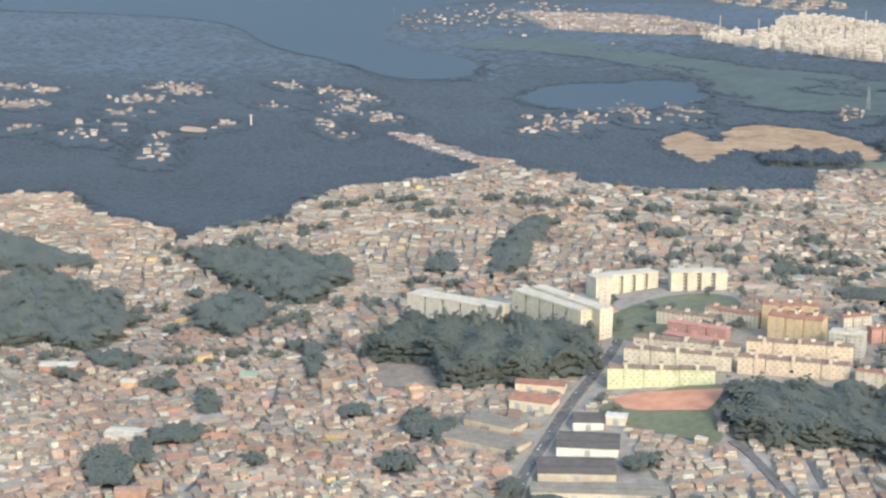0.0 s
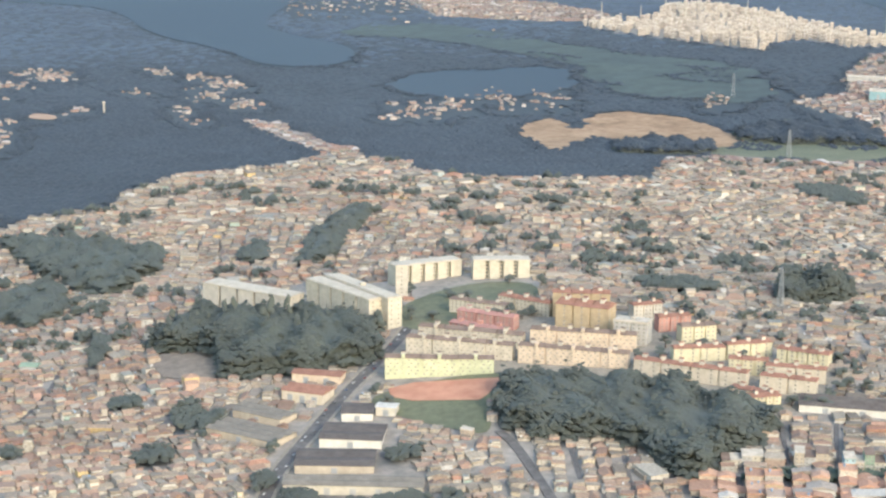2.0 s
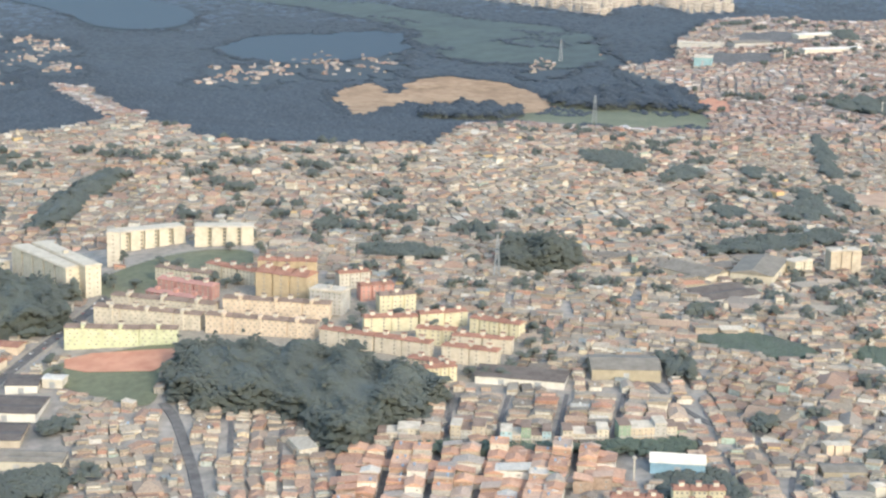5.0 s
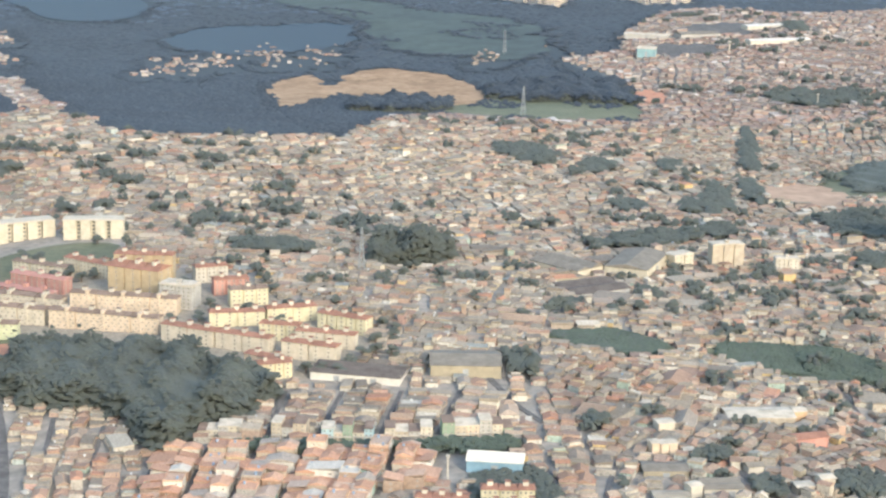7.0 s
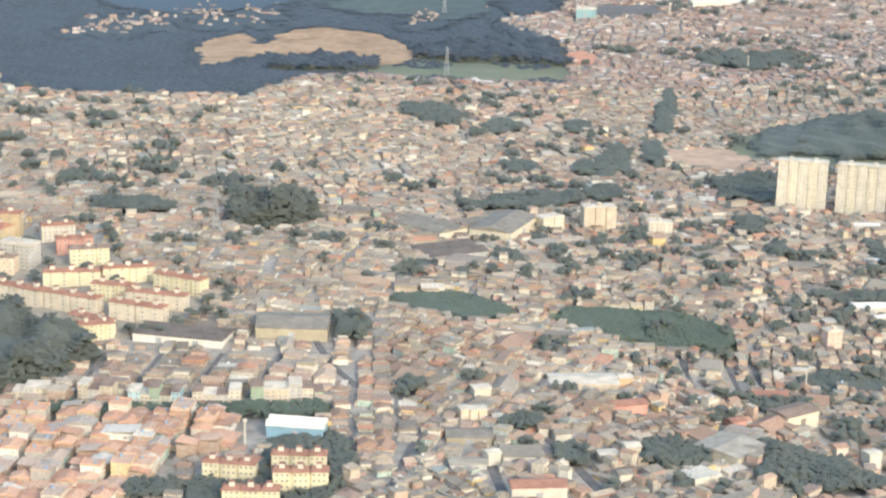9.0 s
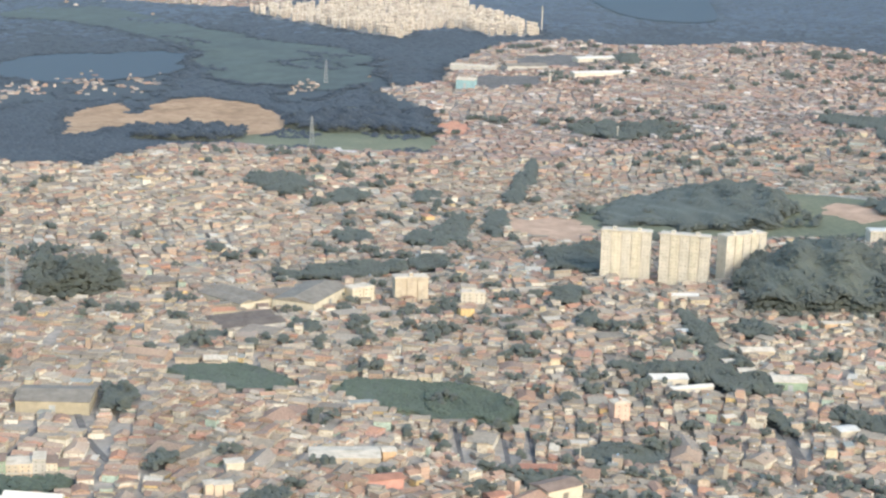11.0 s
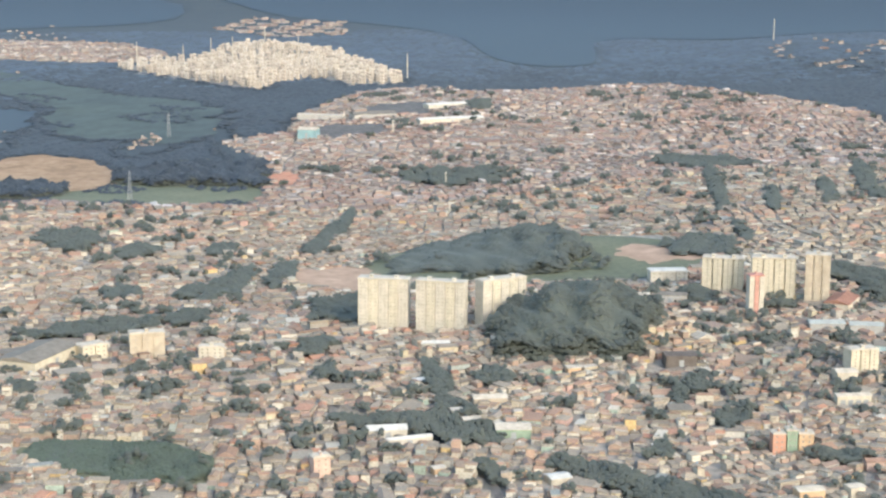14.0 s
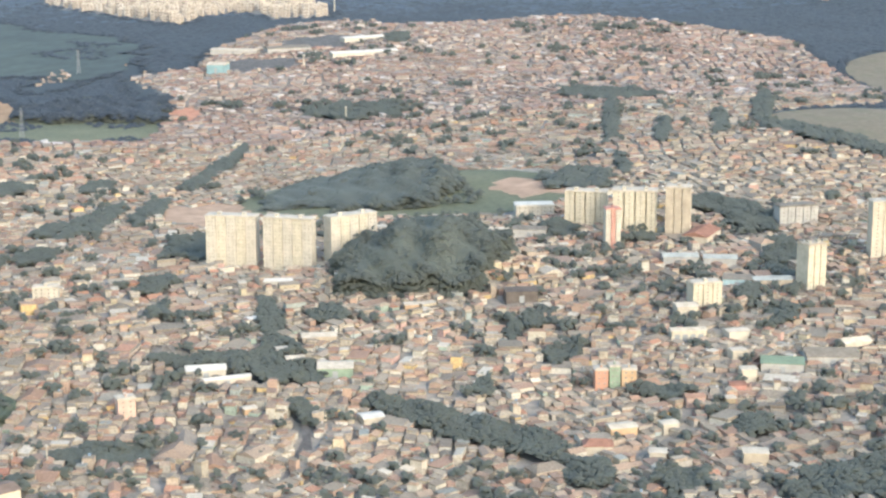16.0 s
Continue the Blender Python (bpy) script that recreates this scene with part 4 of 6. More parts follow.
# ---- towers ----
TOW = "white tower blocks"
flats("tall white tower block with ribbed front", (403, 941), (428, 931), 8.0, 28.5, WHITE, WHITE, 15, 5, "flat", 2, columns=2, name="tower_block", group=TOW, bay_mats=(WHITE, IVORY), base=-8, recess=0.5, win=(0.6, 0.55))
flats("tall white tower block beside its twin", (431, 925), (454.5, 912.8), 7.0, 29.0, WHITE, WHITE, 15, 5, "flat", 2, columns=2, name="tower_block", group=TOW, bay_mats=(WHITE, IVORY), base=-7.5, recess=0.5, win=(0.6, 0.55))
flats("white tower block half hidden by wood", (465, 914), (491, 923), 8.0, 28.0, WHITE, WHITE, 15, 5, "flat", 2, columns=2, name="tower_block", group=TOW, bay_mats=(WHITE, IVORY), base=-6.5, recess=0.5, win=(0.6, 0.55))
flats("ivory tower block with rounded bays", (609, 970), (630, 960), 10.0, 20.0, IVORY, ROOF_SLAB, 11, 4, "flat", 2, columns=1, name="tower_block", base=-2, recess=1.6)
flats("ivory tower block with stepped crown", (629, 945), (652, 937), 11.0, 23.0, IVORY, ROOF_SLAB, 12, 4, "flat", 2, columns=1, name="tower_block", base=-1, recess=1.6)
flats("slim white tower with coral red roof", (614, 912), (622, 911), 7.0, 21.0, WHITE, CORAL, 11, 3, "flat", 1, columns=1, name="tower_block", base=-2, bay_mats=(WHITE, CORAL), win=(0.5, 0.6), tank_mat=CORAL)
flats("plain tan tower block with blank front", (654, 929), (666, 923), 9.0, 27.0, TAN, ROOF_SLAB, 14, 3, "flat", 1, columns=0, name="tower_block", base=-1, end_windows=1)
flats("pale cream mid-rise block among houses", (620, 798), (635, 799), 8.0, 12.0, IVORY, ROOF_SLAB, 7, 3, "flat", 1, columns=1, name="tower_block", base=-7)
flats("cream tower block with pale roof", (686, 813), (697, 816), 9.0, 23.0, IVORY, TAN, 13, 3, "flat", 2, columns=1, name="tower_block", base=-6, win=(0.6, 0.7))
flats("cream tower block with white corners", (743, 859), (760, 856), 9.0, 31.0, CREAM, WHITE, 16, 3, "flat", 1, columns=1, name="tower_block", base=-4, tank_mat=WHITE)
flats("low pale blue-grey block with ribbed front", (723, 931), (746, 931), 9.0, 11.0, STONE, ROOF_GREY, 5, 5, "flat", 0, columns=1, base=0)
flats("low white block with flat roof", (590, 1003), (612, 1000), 10.0, 7.0, WHITE, ROOF_WHITE, 3, 3, "flat", 0, columns=2, base=-3)
flats("tan mid-rise block with taller core", (279, 885), (296, 885), 8.0, 13.0, TAN, ROOF_SLAB, 7, 3, "flat", 1, columns=1, name="tower_block", base=-4, win=(0.5, 0.5))
flats("small white block beside the hall", (256, 877), (268, 883), 8.0, 8.5, IVORY, ROOF_SLAB, 4, 2, "flat", 0, columns=2, base=-3)
flats("small white flats beside a street", (312, 880), (324, 878), 7.0, 7.0, WHITE, ROOF_SLAB, 4, 2, "flat", 1, columns=2)
flats("peach narrow house block of four floors", (341, 709), (348, 710), 6.0, 8.5, PINK, ROOF_SLAB, 4, 1, "flat", 1, columns=2)
flats("salmon flats in a three-colour row", (541, 708), (546.5, 707), 6.5, 9.2, SALMON, ROOF_SLAB, 4, 1, "flat", 1, columns=2)
flats("mint green flats in a three-colour row", (547, 706.8), (551.5, 706), 6.5, 10.5, MINT, ROOF_SLAB, 4, 1, "flat", 1, columns=2)
flats("apricot flats in a three-colour row", (552, 705.8), (558, 704), 6.5, 9.0, APRICOT, ROOF_SLAB, 4, 1, "flat", 1, columns=2)
# ---- flats nearest the flight ----
NST = "yellow walk-up flats"
flats("yellow four-storey flats with red roof", (68, 575), (85, 570), 5.5, 8.2, LEMON, ROOF_RED, 4, 3, tanks=3, columns=3, group=NST, tank_mat=WHITE, base=-7)
flats("yellow four-storey flats beside the road", (90, 561), (108, 559), 5.5, 8.2, LEMON, ROOF_RED, 4, 3, tanks=3, columns=3, group=NST, tank_mat=WHITE, base=-6)
flats("yellow four-storey flats behind their twin", (91, 576), (109, 573), 5.5, 8.4, LEMON, ROOF_RED, 4, 3, tanks=3, columns=3, group=NST, tank_mat=WHITE, base=-6)
flats("yellow four-storey flats with white tanks", (73, 553), (91, 550), 5.5, 7.0, LEMON, ROOF_RED, 4, 3, tanks=3, columns=3, group=NST, tank_mat=WHITE, base=-7)
# ---- the tall narrow row above the hedge ----
def row_house(colour, label, x, y, ang, w, floors, roof):
    ob = tagged(new("row_house"), label, "house", "hedge row houses")
    ob.matrix_basis = Matrix.Translation((x, y, gz(x, y))) @ Matrix.Rotation(ang, 4, "Z")
    footprint((x - w / 2, y), ang, w, 6.5, 0.3)
    h = 1.55 * floors + 0.3
    bm = bmesh.new()
    add_box(bm, -w / 2, w / 2, 0, 6.5, -2.5, h)
    part("wall", bm, colour, ob)
    bm = bmesh.new()
    add_box(bm, -w / 2 - 0.1, w / 2 + 0.1, -0.5, 6.7, 0, 0.18)
    for v in bm.verts:
        v.co.z += h + 0.02 + v.co.y * 0.1
    part("roof", bm, roof, ob)
    bm = bmesh.new()
    add_box(bm, -w / 2 + 0.15, w / 2 - 0.15, -0.55, -0.02, 1.5, 1.95)
    part("balcony", bm, FRAME, ob)
    for f in range(floors):
        for c in (-0.24, 0.24):
            window(ob, 0.7, 0.75, Matrix.Translation((w * c, -0.01, 1.55 * f + 0.5)))
    return ob


ROW_TONES = [(CREAM, "narrow cream house above the hedge"), (STONE, "narrow grey plastered house above the hedge"), (PEACH, "narrow peach house above the hedge"), (TAN, "narrow tan house above the hedge"),
             (MINT, "narrow mint green house above the hedge"), (IVORY, "narrow ivory house above the hedge"), (TEAL, "narrow pale turquoise house above the hedge")]
row_rng = np.random.default_rng(3)
for ax, ay, bx, by, tones in ((0, 658.5, 15, 655, (5, 0, 1)), (27, 651.5, 40, 647, (3, 1, 3)), (45, 645, 63, 640.5, (6, 2, 4, 5)), (68, 640, 84, 637.5, (0, 3, 1)), (89, 636.5, 117, 635, (4, 3, 2, 1, 0))):
    run_length, ang, at, i = math.hypot(bx - ax, by - ay), math.atan2(by - ay, bx - ax), 0.0, 0
    while at < run_length - 2:
        w = float(row_rng.uniform(3.3, 5.0))
        tone = ROW_TONES[tones[i % len(tones)]]
        row_house(*tone, ax + math.cos(ang) * (at + w / 2), ay + math.sin(ang) * (at + w / 2), ang, w - 0.1, int(row_rng.choice([2, 3, 3, 4])), ROOF_SLAB if row_rng.random() < 0.5 else ROOF_BROWN)
        at, i = at + w, i + 1
# ---- halls and workshops ----
shed("blue hall with white vaulted sheet roof", (92, 606), (111, 600), 9.0, 3.8, BLUE, ROOF_WHITE, 1.6, 2)
shed("long grey warehouse with pale wall", (96, 699), (124, 694), 21.0, 4.4, KHAKI, ROOF_GREY, 2.0)
shed("low workshop under dark grey roofs", (48, 705), (82, 691), 17.0, 2.4, ROOF_WHITE, ROOF_DARK, 0.9, 3, doors=2)
shed("big hall with grey roof and cream walls", (233, 850), (254, 884), 22.0, 5.5, IVORY, ROOF_GREY, 2.2, 1, base=0)
shed("dark-roofed factory hall behind the houses", (186, 812), (216, 822), 24.0, 2.6, STONE, ROOF_DARK, 1.5, 2, base=2)
shed("low grey factory hall with bright gable", (180, 878), (198, 852), 20.0, 3.6, IVORY, ROOF_GREY, 1.5, 2, base=2)
shed("dark flat factory roof beside the avenue", (-165, 691), (-134, 686), 21.0, 2.6, TAN, ROOF_DARK, 0.7, 2)
shed("dark factory roof edged in pale concrete", (-153, 715), (-128, 709), 22.0, 3.0, ROOF_WHITE, ROOF_DARK, 0.7, 2)
shed("dark workshop roof with pale parapet", (-141, 741), (-128, 739), 15.0, 2.8, ROOF_WHITE, ROOF_DARK, 0.6, 1)
shed("long grey factory roof over a cream front", (-171, 672), (-118, 662), 12.0, 3.2, IVORY, ROOF_GREY, 0.9, 2, doors=5, door_mat=STONE)
shed("small white workshop with pale flat roof", (-126, 744), (-118, 741), 7.0, 3.4, WHITE, ROOF_WHITE, 0.5, 1)
shed("wide grey factory roof across the avenue", (-198, 741), (-172, 718), 17.0, 2.6, TAN, ROOF_GREY, 0.9, 3)
shed("white depot with three dark roof bays", (-187, 633), (-164, 630), 20.0, 3.2, WHITE, ROOF_DARK, 1.1, 3, doors=3)
shed("low sports hall with green sheet roof", (617, 709), (634, 702), 12.0, 4.0, STONE, GREEN, 1.8, 1)
shed("slate-blue roofed hall beside the green one", (640, 712), (662, 706), 14.0, 3.6, STONE, ROOF_GREY, 1.5, 2)
shed("white curved-roof hall in the riverside trees", (373, 757), (390, 756), 9.0, 2.8, WHITE, ROOF_WHITE, 1.4)
shed("low white shed in front of the curved roof", (379, 747), (400, 750), 4.0, 2.2, WHITE, ROOF_WHITE, 0.7)
shed("pale turquoise clad hall below the hill", (495, 1742), (511, 1735), 18.0, 9.0, DUCK, ROOF_SLAB, 2.0)
shed("long low shed with white sheet roof", (650, 1855), (694, 1868), 12.0, 3.5, WHITE, ROOF_WHITE, 1.5)
shed("long white shed roof among houses", (621, 1765), (689, 1776), 12.0, 3.5, WHITE, ROOF_WHITE, 1.5)
shed("grey slab-roofed shed on the hillside", (510, 1841), (553, 1821), 16.0, 5.0, STONE, ROOF_SLAB, 1.0)
shed("low shed with pale roof ridge", (565, 1818), (609, 1822), 20.0, 4.0, STONE, ROOF_GREY, 2.0)
shed("school with sloping red tiled roof", (668, 902), (684, 922), 14.0, 4.0, CREAM, ROOF_RED, 2.2)
shed("light blue roofed sports hall", (632, 872), (650, 868), 9.0, 4.0, STONE, PALE_BLUE, 1.4)
shed("pale blue roofed hall behind the houses", (652, 866), (668, 860), 8.0, 4.0, STONE, PALE_BLUE, 1.4)
shed("black-roofed shop block with white sign", (533, 820), (548, 818), 10.0, 6.5, ROOF_DARK, ROOF_DARK, 0.8)
shed("tan-roofed hall among small houses", (203, 643), (229, 640), 13.0, 2.4, TAN, ROOF_SLAB, 0.8)
shed("red-roofed pink hall by the street", (283, 642), (297, 640), 6.0, 3.0, CORAL, ROOF_RED, 1.0)
shed("white hall with red tiled roof", (165.5, 541.6), (183.6, 540.4), 8.0, 5.0, WHITE, ROOF_RED, 1.4)
shed("grey sheet-roofed hall beside trees", (247, 579), (263, 575), 9.0, 3.4, STONE, ROOF_GREY, 1.2)
shed("pink house with wide red roof", (220, 617), (234, 619), 7.0, 3.4, CORAL, ROOF_RED, 1.1, name="house", category="house", doors=0)
shed("orange-yellow house with plain rendered walls", (231, 646), (236, 646), 6.0, 4.0, APRICOT, ROOF_SLAB, 0.7, name="house", category="house", doors=0)
shed("white house with pitched roof", (664, 724), (678, 726), 8.0, 3.6, CREAM, ROOF_SLAB, 1.6, name="house", category="house", doors=0)
shed("yellow walled hall beside the round wood", (555, 954), (571, 951), 9.0, 4.5, APRICOT, ROOF_SLAB, 1.0)
shed("grey concrete hall beside the yellow one", (573, 951), (590, 944), 10.0, 4.5, STONE, ROOF_GREY, 1.0)
shed("mint green roofed hall by the river trees", (429, 751), (444, 748), 12.0, 3.6, MINT, ROOF_SLAB, 1.2)
shed("pale turquoise hall behind the houses", (648, 830), (661, 824), 12.0, 3.6, TEAL, ROOF_GREY, 1.2)
shed("white walled hall with turquoise roof", (662, 823), (681, 820), 9.0, 4.0, TAN, PALE_BLUE, 1.0)
shed("cream house beside the mid-rise block", (607, 785), (617, 784), 9.0, 5.5, CREAM, ROOF_SLAB, 1.0, name="house", category="house", doors=0)
shed("ivory hall with four tall grey doors", (593, 755), (609, 753), 6.0, 5.0, IVORY, ROOF_SLAB, 0.8, 1, doors=4)
shed("orange house beside the street", (531, 657), (542, 657), 7.0, 4.4, APRICOT, ROOF_SLAB, 0.8, name="house", category="house", doors=0)
shed("house under a red hipped roof", (516, 646), (527, 643), 8.0, 3.4, CREAM, ROOF_RED, 2.0, name="house", category="house", doors=0, hip=3.0)
shed("grey factory hall behind the wide roof", (-186, 759), (-167, 742), 12.0, 2.8, TAN, ROOF_GREY, 0.9, 2)
shed("cream corner shops with brown-red roof", (-164, 772), (-147, 762), 12.0, 4.2, CREAM, ROOF_RED, 1.2, 2, doors=3, category="shops", name="shop_block")
shed("cream shop house with red roof by the wood", (-158, 792), (-137, 784), 9.0, 3.6, PEACH, ROOF_RED, 1.0, 1, doors=2, category="shops", name="shop_block")
shed("long brick house rows above the grove", (-425, 1134), (-404, 1134), 12.0, 4.0, BRICK, ROOF_CLAY_PLAIN, 1.4, 1, name="house", category="house", doors=0)
shed("brick house block behind the grove", (-402, 1139), (-381, 1137), 12.0, 4.2, BRICK, ROOF_CLAY_PLAIN, 1.4, 1, name="house", category="house", doors=0)
shed("square bare brick block among houses", (-381, 900), (-363, 897), 9.0, 5.2, BRICK, ROOF_SLAB, 0.5, 1, name="house", category="house", doors=0)
shed("bare brick house with low roof", (-333, 690), (-321, 690), 8.0, 3.4, BRICK, ROOF_CLAY_PLAIN, 1.0, 1, name="house", category="house", doors=0)
shed("small house with mint green roof", (-282, 862), (-274, 860), 7.0, 2.6, STONE, MINT, 0.9, 1, name="house", category="house", doors=0)
shed("bright yellow house among brick houses", (-339, 862), (-332, 860), 6.0, 4.0, APRICOT, ROOF_SLAB, 0.6, 1, name="house", category="house", doors=0)
shed("white flat-roofed hall among brick houses", (-342, 774), (-327, 770), 11.0, 2.6, WHITE, ROOF_SLAB, 0.6, 1)
shed("low white wall building below the towers", (425, 884), (439, 882), 6.0, 3.2, WHITE, ROOF_WHITE, 0.8, 1, doors=0, category="hall", name="hall")
shed("low grey-roofed workshop with white street front", (169.2, 572.3), (183.1, 571.1), 11.0, 2.6, WHITE, ROOF_GREY, 0.9, 2, doors=2)
shed("grey sheet-roofed store beside the workshop", (150.4, 569.8), (162.9, 568.3), 6.0, 1.8, STONE, ROOF_CEMENT_PLAIN, 0.6)
shed("long dark-roofed works hall among houses", (153.3, 591.5), (169.2, 589.1), 10.0, 2.0, KHAKI, ROOF_GREY, 0.8)
shed("white gabled house beside the workshop", (163.9, 570.3), (168.3, 571.4), 5.0, 4.4, WHITE, ROOF_SLAB, 0.5, 1, name="house", category="house", doors=0)
shed("narrow peach plastered town house", (161.9, 609.7), (165.1, 610.0), 5.0, 4.6, PEACH, ROOF_SLAB, 0.4, 1, name="house", category="house", doors=0)
shed("narrow peach plastered town house", (165.1, 609.0), (168.1, 609.4), 5.0, 4.6, PEACH, ROOF_SLAB, 0.4, 1, name="house", category="house", doors=0)
shed("narrow peach plastered town house", (168.3, 609.4), (171.5, 609.8), 5.0, 4.6, PEACH, ROOF_SLAB, 0.4, 1, name="house", category="house", doors=0)
shed("pale cream house with flat roof", (171.3, 631.9), (177.7, 632.5), 6.0, 3.4, CREAM, ROOF_SLAB, 0.4, 1, name="house", category="house", doors=0)
shed("small white house among red roofs", (173.4, 607.1), (177.4, 607.2), 4.0, 2.6, WHITE, ROOF_SLAB, 0.5, 1, name="house", category="house", doors=0)
shed("white two-storey house with porch", (213.7, 575.3), (218.9, 575.9), 5.5, 4.4, CREAM, ROOF_SLAB, 0.7, 1, name="house", category="house", doors=0)
shed("grey-tan house with flat roof", (203.3, 571.9), (209.8, 572.1), 5.5, 3.0, TAN, ROOF_SLAB, 0.4, 1, name="house", category="house", doors=0)
shed("white house with shuttered front", (205.2, 554.2), (209.9, 555.0), 5.0, 3.4, WHITE, ROOF_GREY, 0.8, 1, name="house", category="house", doors=0)
shed("white house under a brown roof", (187.1, 595.7), (190.4, 594.9), 5.0, 3.0, WHITE, ROOF_BROWN, 1.0, 1, name="house", category="house", doors=0)
shed("white cottage with grey roof", (192.2, 591.0), (198.2, 591.5), 4.5, 2.6, WHITE, ROOF_GREY, 0.9, 1, name="house", category="house", doors=0)
shed("white house with a small tiled roof", (295.1, 585.4), (300.0, 586.6), 5.0, 4.2, WHITE, ROOF_CLAY_PLAIN, 0.8, 1, name="house", category="house", doors=0)
shed("white house with stacked balconies", (303.9, 576.3), (308.7, 577.4), 5.0, 6.0, WHITE, ROOF_SLAB, 0.4, 1, name="house", category="house", doors=0)
shed("red plastered house below the hall", (263.8, 608.9), (269.8, 610.9), 5.0, 2.6, CORAL, ROOF_RED, 0.8, 1, name="house", category="house", doors=0)
shed("long grey-roofed chapel hall with cream front", (252.4, 569.9), (266.8, 582.2), 19.0, 3.6, IVORY, ROOF_CEMENT_PLAIN, 1.2, 1, name="hall", category="hall", doors=0)
shed("white hall with brown roof beside the trees", (286.3, 611.7), (301.2, 618.7), 11.0, 5.2, IVORY, ROOF_BROWN, 1.2, 1, name="hall", category="hall", doors=1, door_mat=ROOF_GREY)
shed("wide beige house with blank wall", (568.9, 612.8), (577.8, 610.0), 7.0, 5.6, TAN, ROOF_SLAB, 0.5, 1, name="house", category="house", doors=0)
shed("tall cream three-storey house", (604.0, 699.3), (610.7, 698.5), 6.0, 5.6, CREAM, ROOF_SLAB, 0.5, 1, name="house", category="house", doors=0)
shed("cream block house with flat roof", (610.4, 724.4), (617.1, 724.8), 6.0, 4.6, CREAM, ROOF_SLAB, 0.4, 1, name="house", category="house", doors=0)
shed("dusty red house with flat roof", (593.9, 687.4), (600.3, 685.8), 6.0, 4.2, CORAL, ROOF_RED, 0.6, 1, name="house", category="house", doors=0)
shed("narrow ochre house beside the red one", (586.6, 673.1), (590.4, 672.6), 5.0, 4.4, OCHRE, ROOF_SLAB, 0.4, 1, name="house", category="house", doors=0)
shed("brown-pink house with tiled roof", (571.5, 679.6), (579.2, 678.7), 6.0, 4.0, PINK, ROOF_CLAY_PLAIN, 1.0, 1, name="house", category="house", doors=0)
shed("cream house above the stepped street", (552.4, 654.8), (559.0, 655.5), 6.0, 4.2, CREAM, ROOF_SLAB, 0.5, 1, name="house", category="house", doors=0)
shed("white house with bright stepped terrace", (618.5, 748.7), (628.9, 749.7), 7.0, 4.4, WHITE, ROOF_SLAB, 0.5, 1, name="house", category="house", doors=0)
shed("white house with red upper floor", (598.7, 701.7), (604.6, 701.3), 5.0, 2.2, WHITE, ROOF_BROWN, 0.8, 1, name="house", category="house", doors=0)
shed("pale tan house among low roofs", (537.9, 631.5), (543.9, 629.2), 6.0, 3.6, CREAM, ROOF_SLAB, 0.5, 1, name="house", category="house", doors=0)
shed("beige house with broad roof", (429.1, 790.8), (444.5, 789.5), 8.0, 3.2, TAN, ROOF_SLAB, 1.0, 1, name="house", category="house", doors=0)
shed("white house at the edge of the trees", (415.5, 778.1), (421.2, 778.6), 5.0, 3.0, WHITE, ROOF_SLAB, 0.5, 1, name="house", category="house", doors=0)
shed("tan house beside the trees", (417.9, 765.1), (425.8, 765.1), 6.0, 3.2, TAN, ROOF_SLAB, 0.8, 1, name="house", category="house", doors=0)
shed("pale green house with tiled roof", (434.7, 752.2), (444.1, 753.7), 6.0, 3.6, LIME, ROOF_SLAB, 0.6, 1, name="house", category="house", doors=0)
shed("low house with white sheet roof", (438.8, 697.6), (447.7, 699.0), 8.0, 2.4, CREAM, ROOF_WHITE, 0.8, 1, name="house", category="house", doors=0)
shed("bright yellow house among clay roofs", (392.2, 712.3), (397.3, 713.1), 5.0, 2.8, APRICOT, ROOF_SLAB, 0.4, 1, name="house", category="house", doors=0)
shed("white house with lean-to roof", (408.0, 822.7), (415.5, 823.0), 5.0, 2.6, WHITE, ROOF_WHITE, 0.5, 1, name="house", category="house", doors=0)
shed("plain orange house beside the grove", (483.9, 822.6), (490.5, 822.6), 6.0, 3.2, APRICOT, ROOF_SLAB, 0.5, 1, name="house", category="house", doors=0)
# ---- masts and lattice towers ----
for mx, my, mh in ((392, 2440, 24), (704, 2210, 23), (493, 2480, 24), (522, 2480, 25), (596, 2700, 24), (611, 2480, 26), (624, 2390, 22), (455, 2470, 16), (560, 2300, 18)):
    mast("tall white mast over the white flats", mx, my, mh + 8, 0.8, lamps=False)
mast("tall white mast on the far shore", 1413, 2737, 34, 0.9, lamps=False)
mast("pale concrete water tower on the hill", 587, 1734, 12, 1.1, "water_tower", True)
mast("small white tower among the trees", -258, 1700, 10, 1.0, "water_tower", True)
mast("pale chimney above far houses", 581, 1487, 11, 0.6)
mast("pale chimney near a street of houses", 556, 1370, 9, 0.6)
mast("concrete floodlight pole by the hall", 84, 600, 9, 0.45)
mast("pale concrete street pole beside the trees", 311.4, 658.0, 8, 0.35)
pylon("grey steel lattice tower above the round wood", 90, 850, 22)
pylon("grey steel lattice tower on the green slope", 318, 1477, 24, 2.0)
pylon("grey steel lattice tower in the far meadow", 379, 1820, 24, 1.9)


# ---- far white town ----
PALE = material("pale_town_render", [(0.0, (0.447, 0.387, 0.326)), (0.3, (0.516, 0.456, 0.392)), (0.65, (0.396, 0.344, 0.296)), (0.85, (0.568, 0.516, 0.452))], 0.9, "island", grime=0.2)


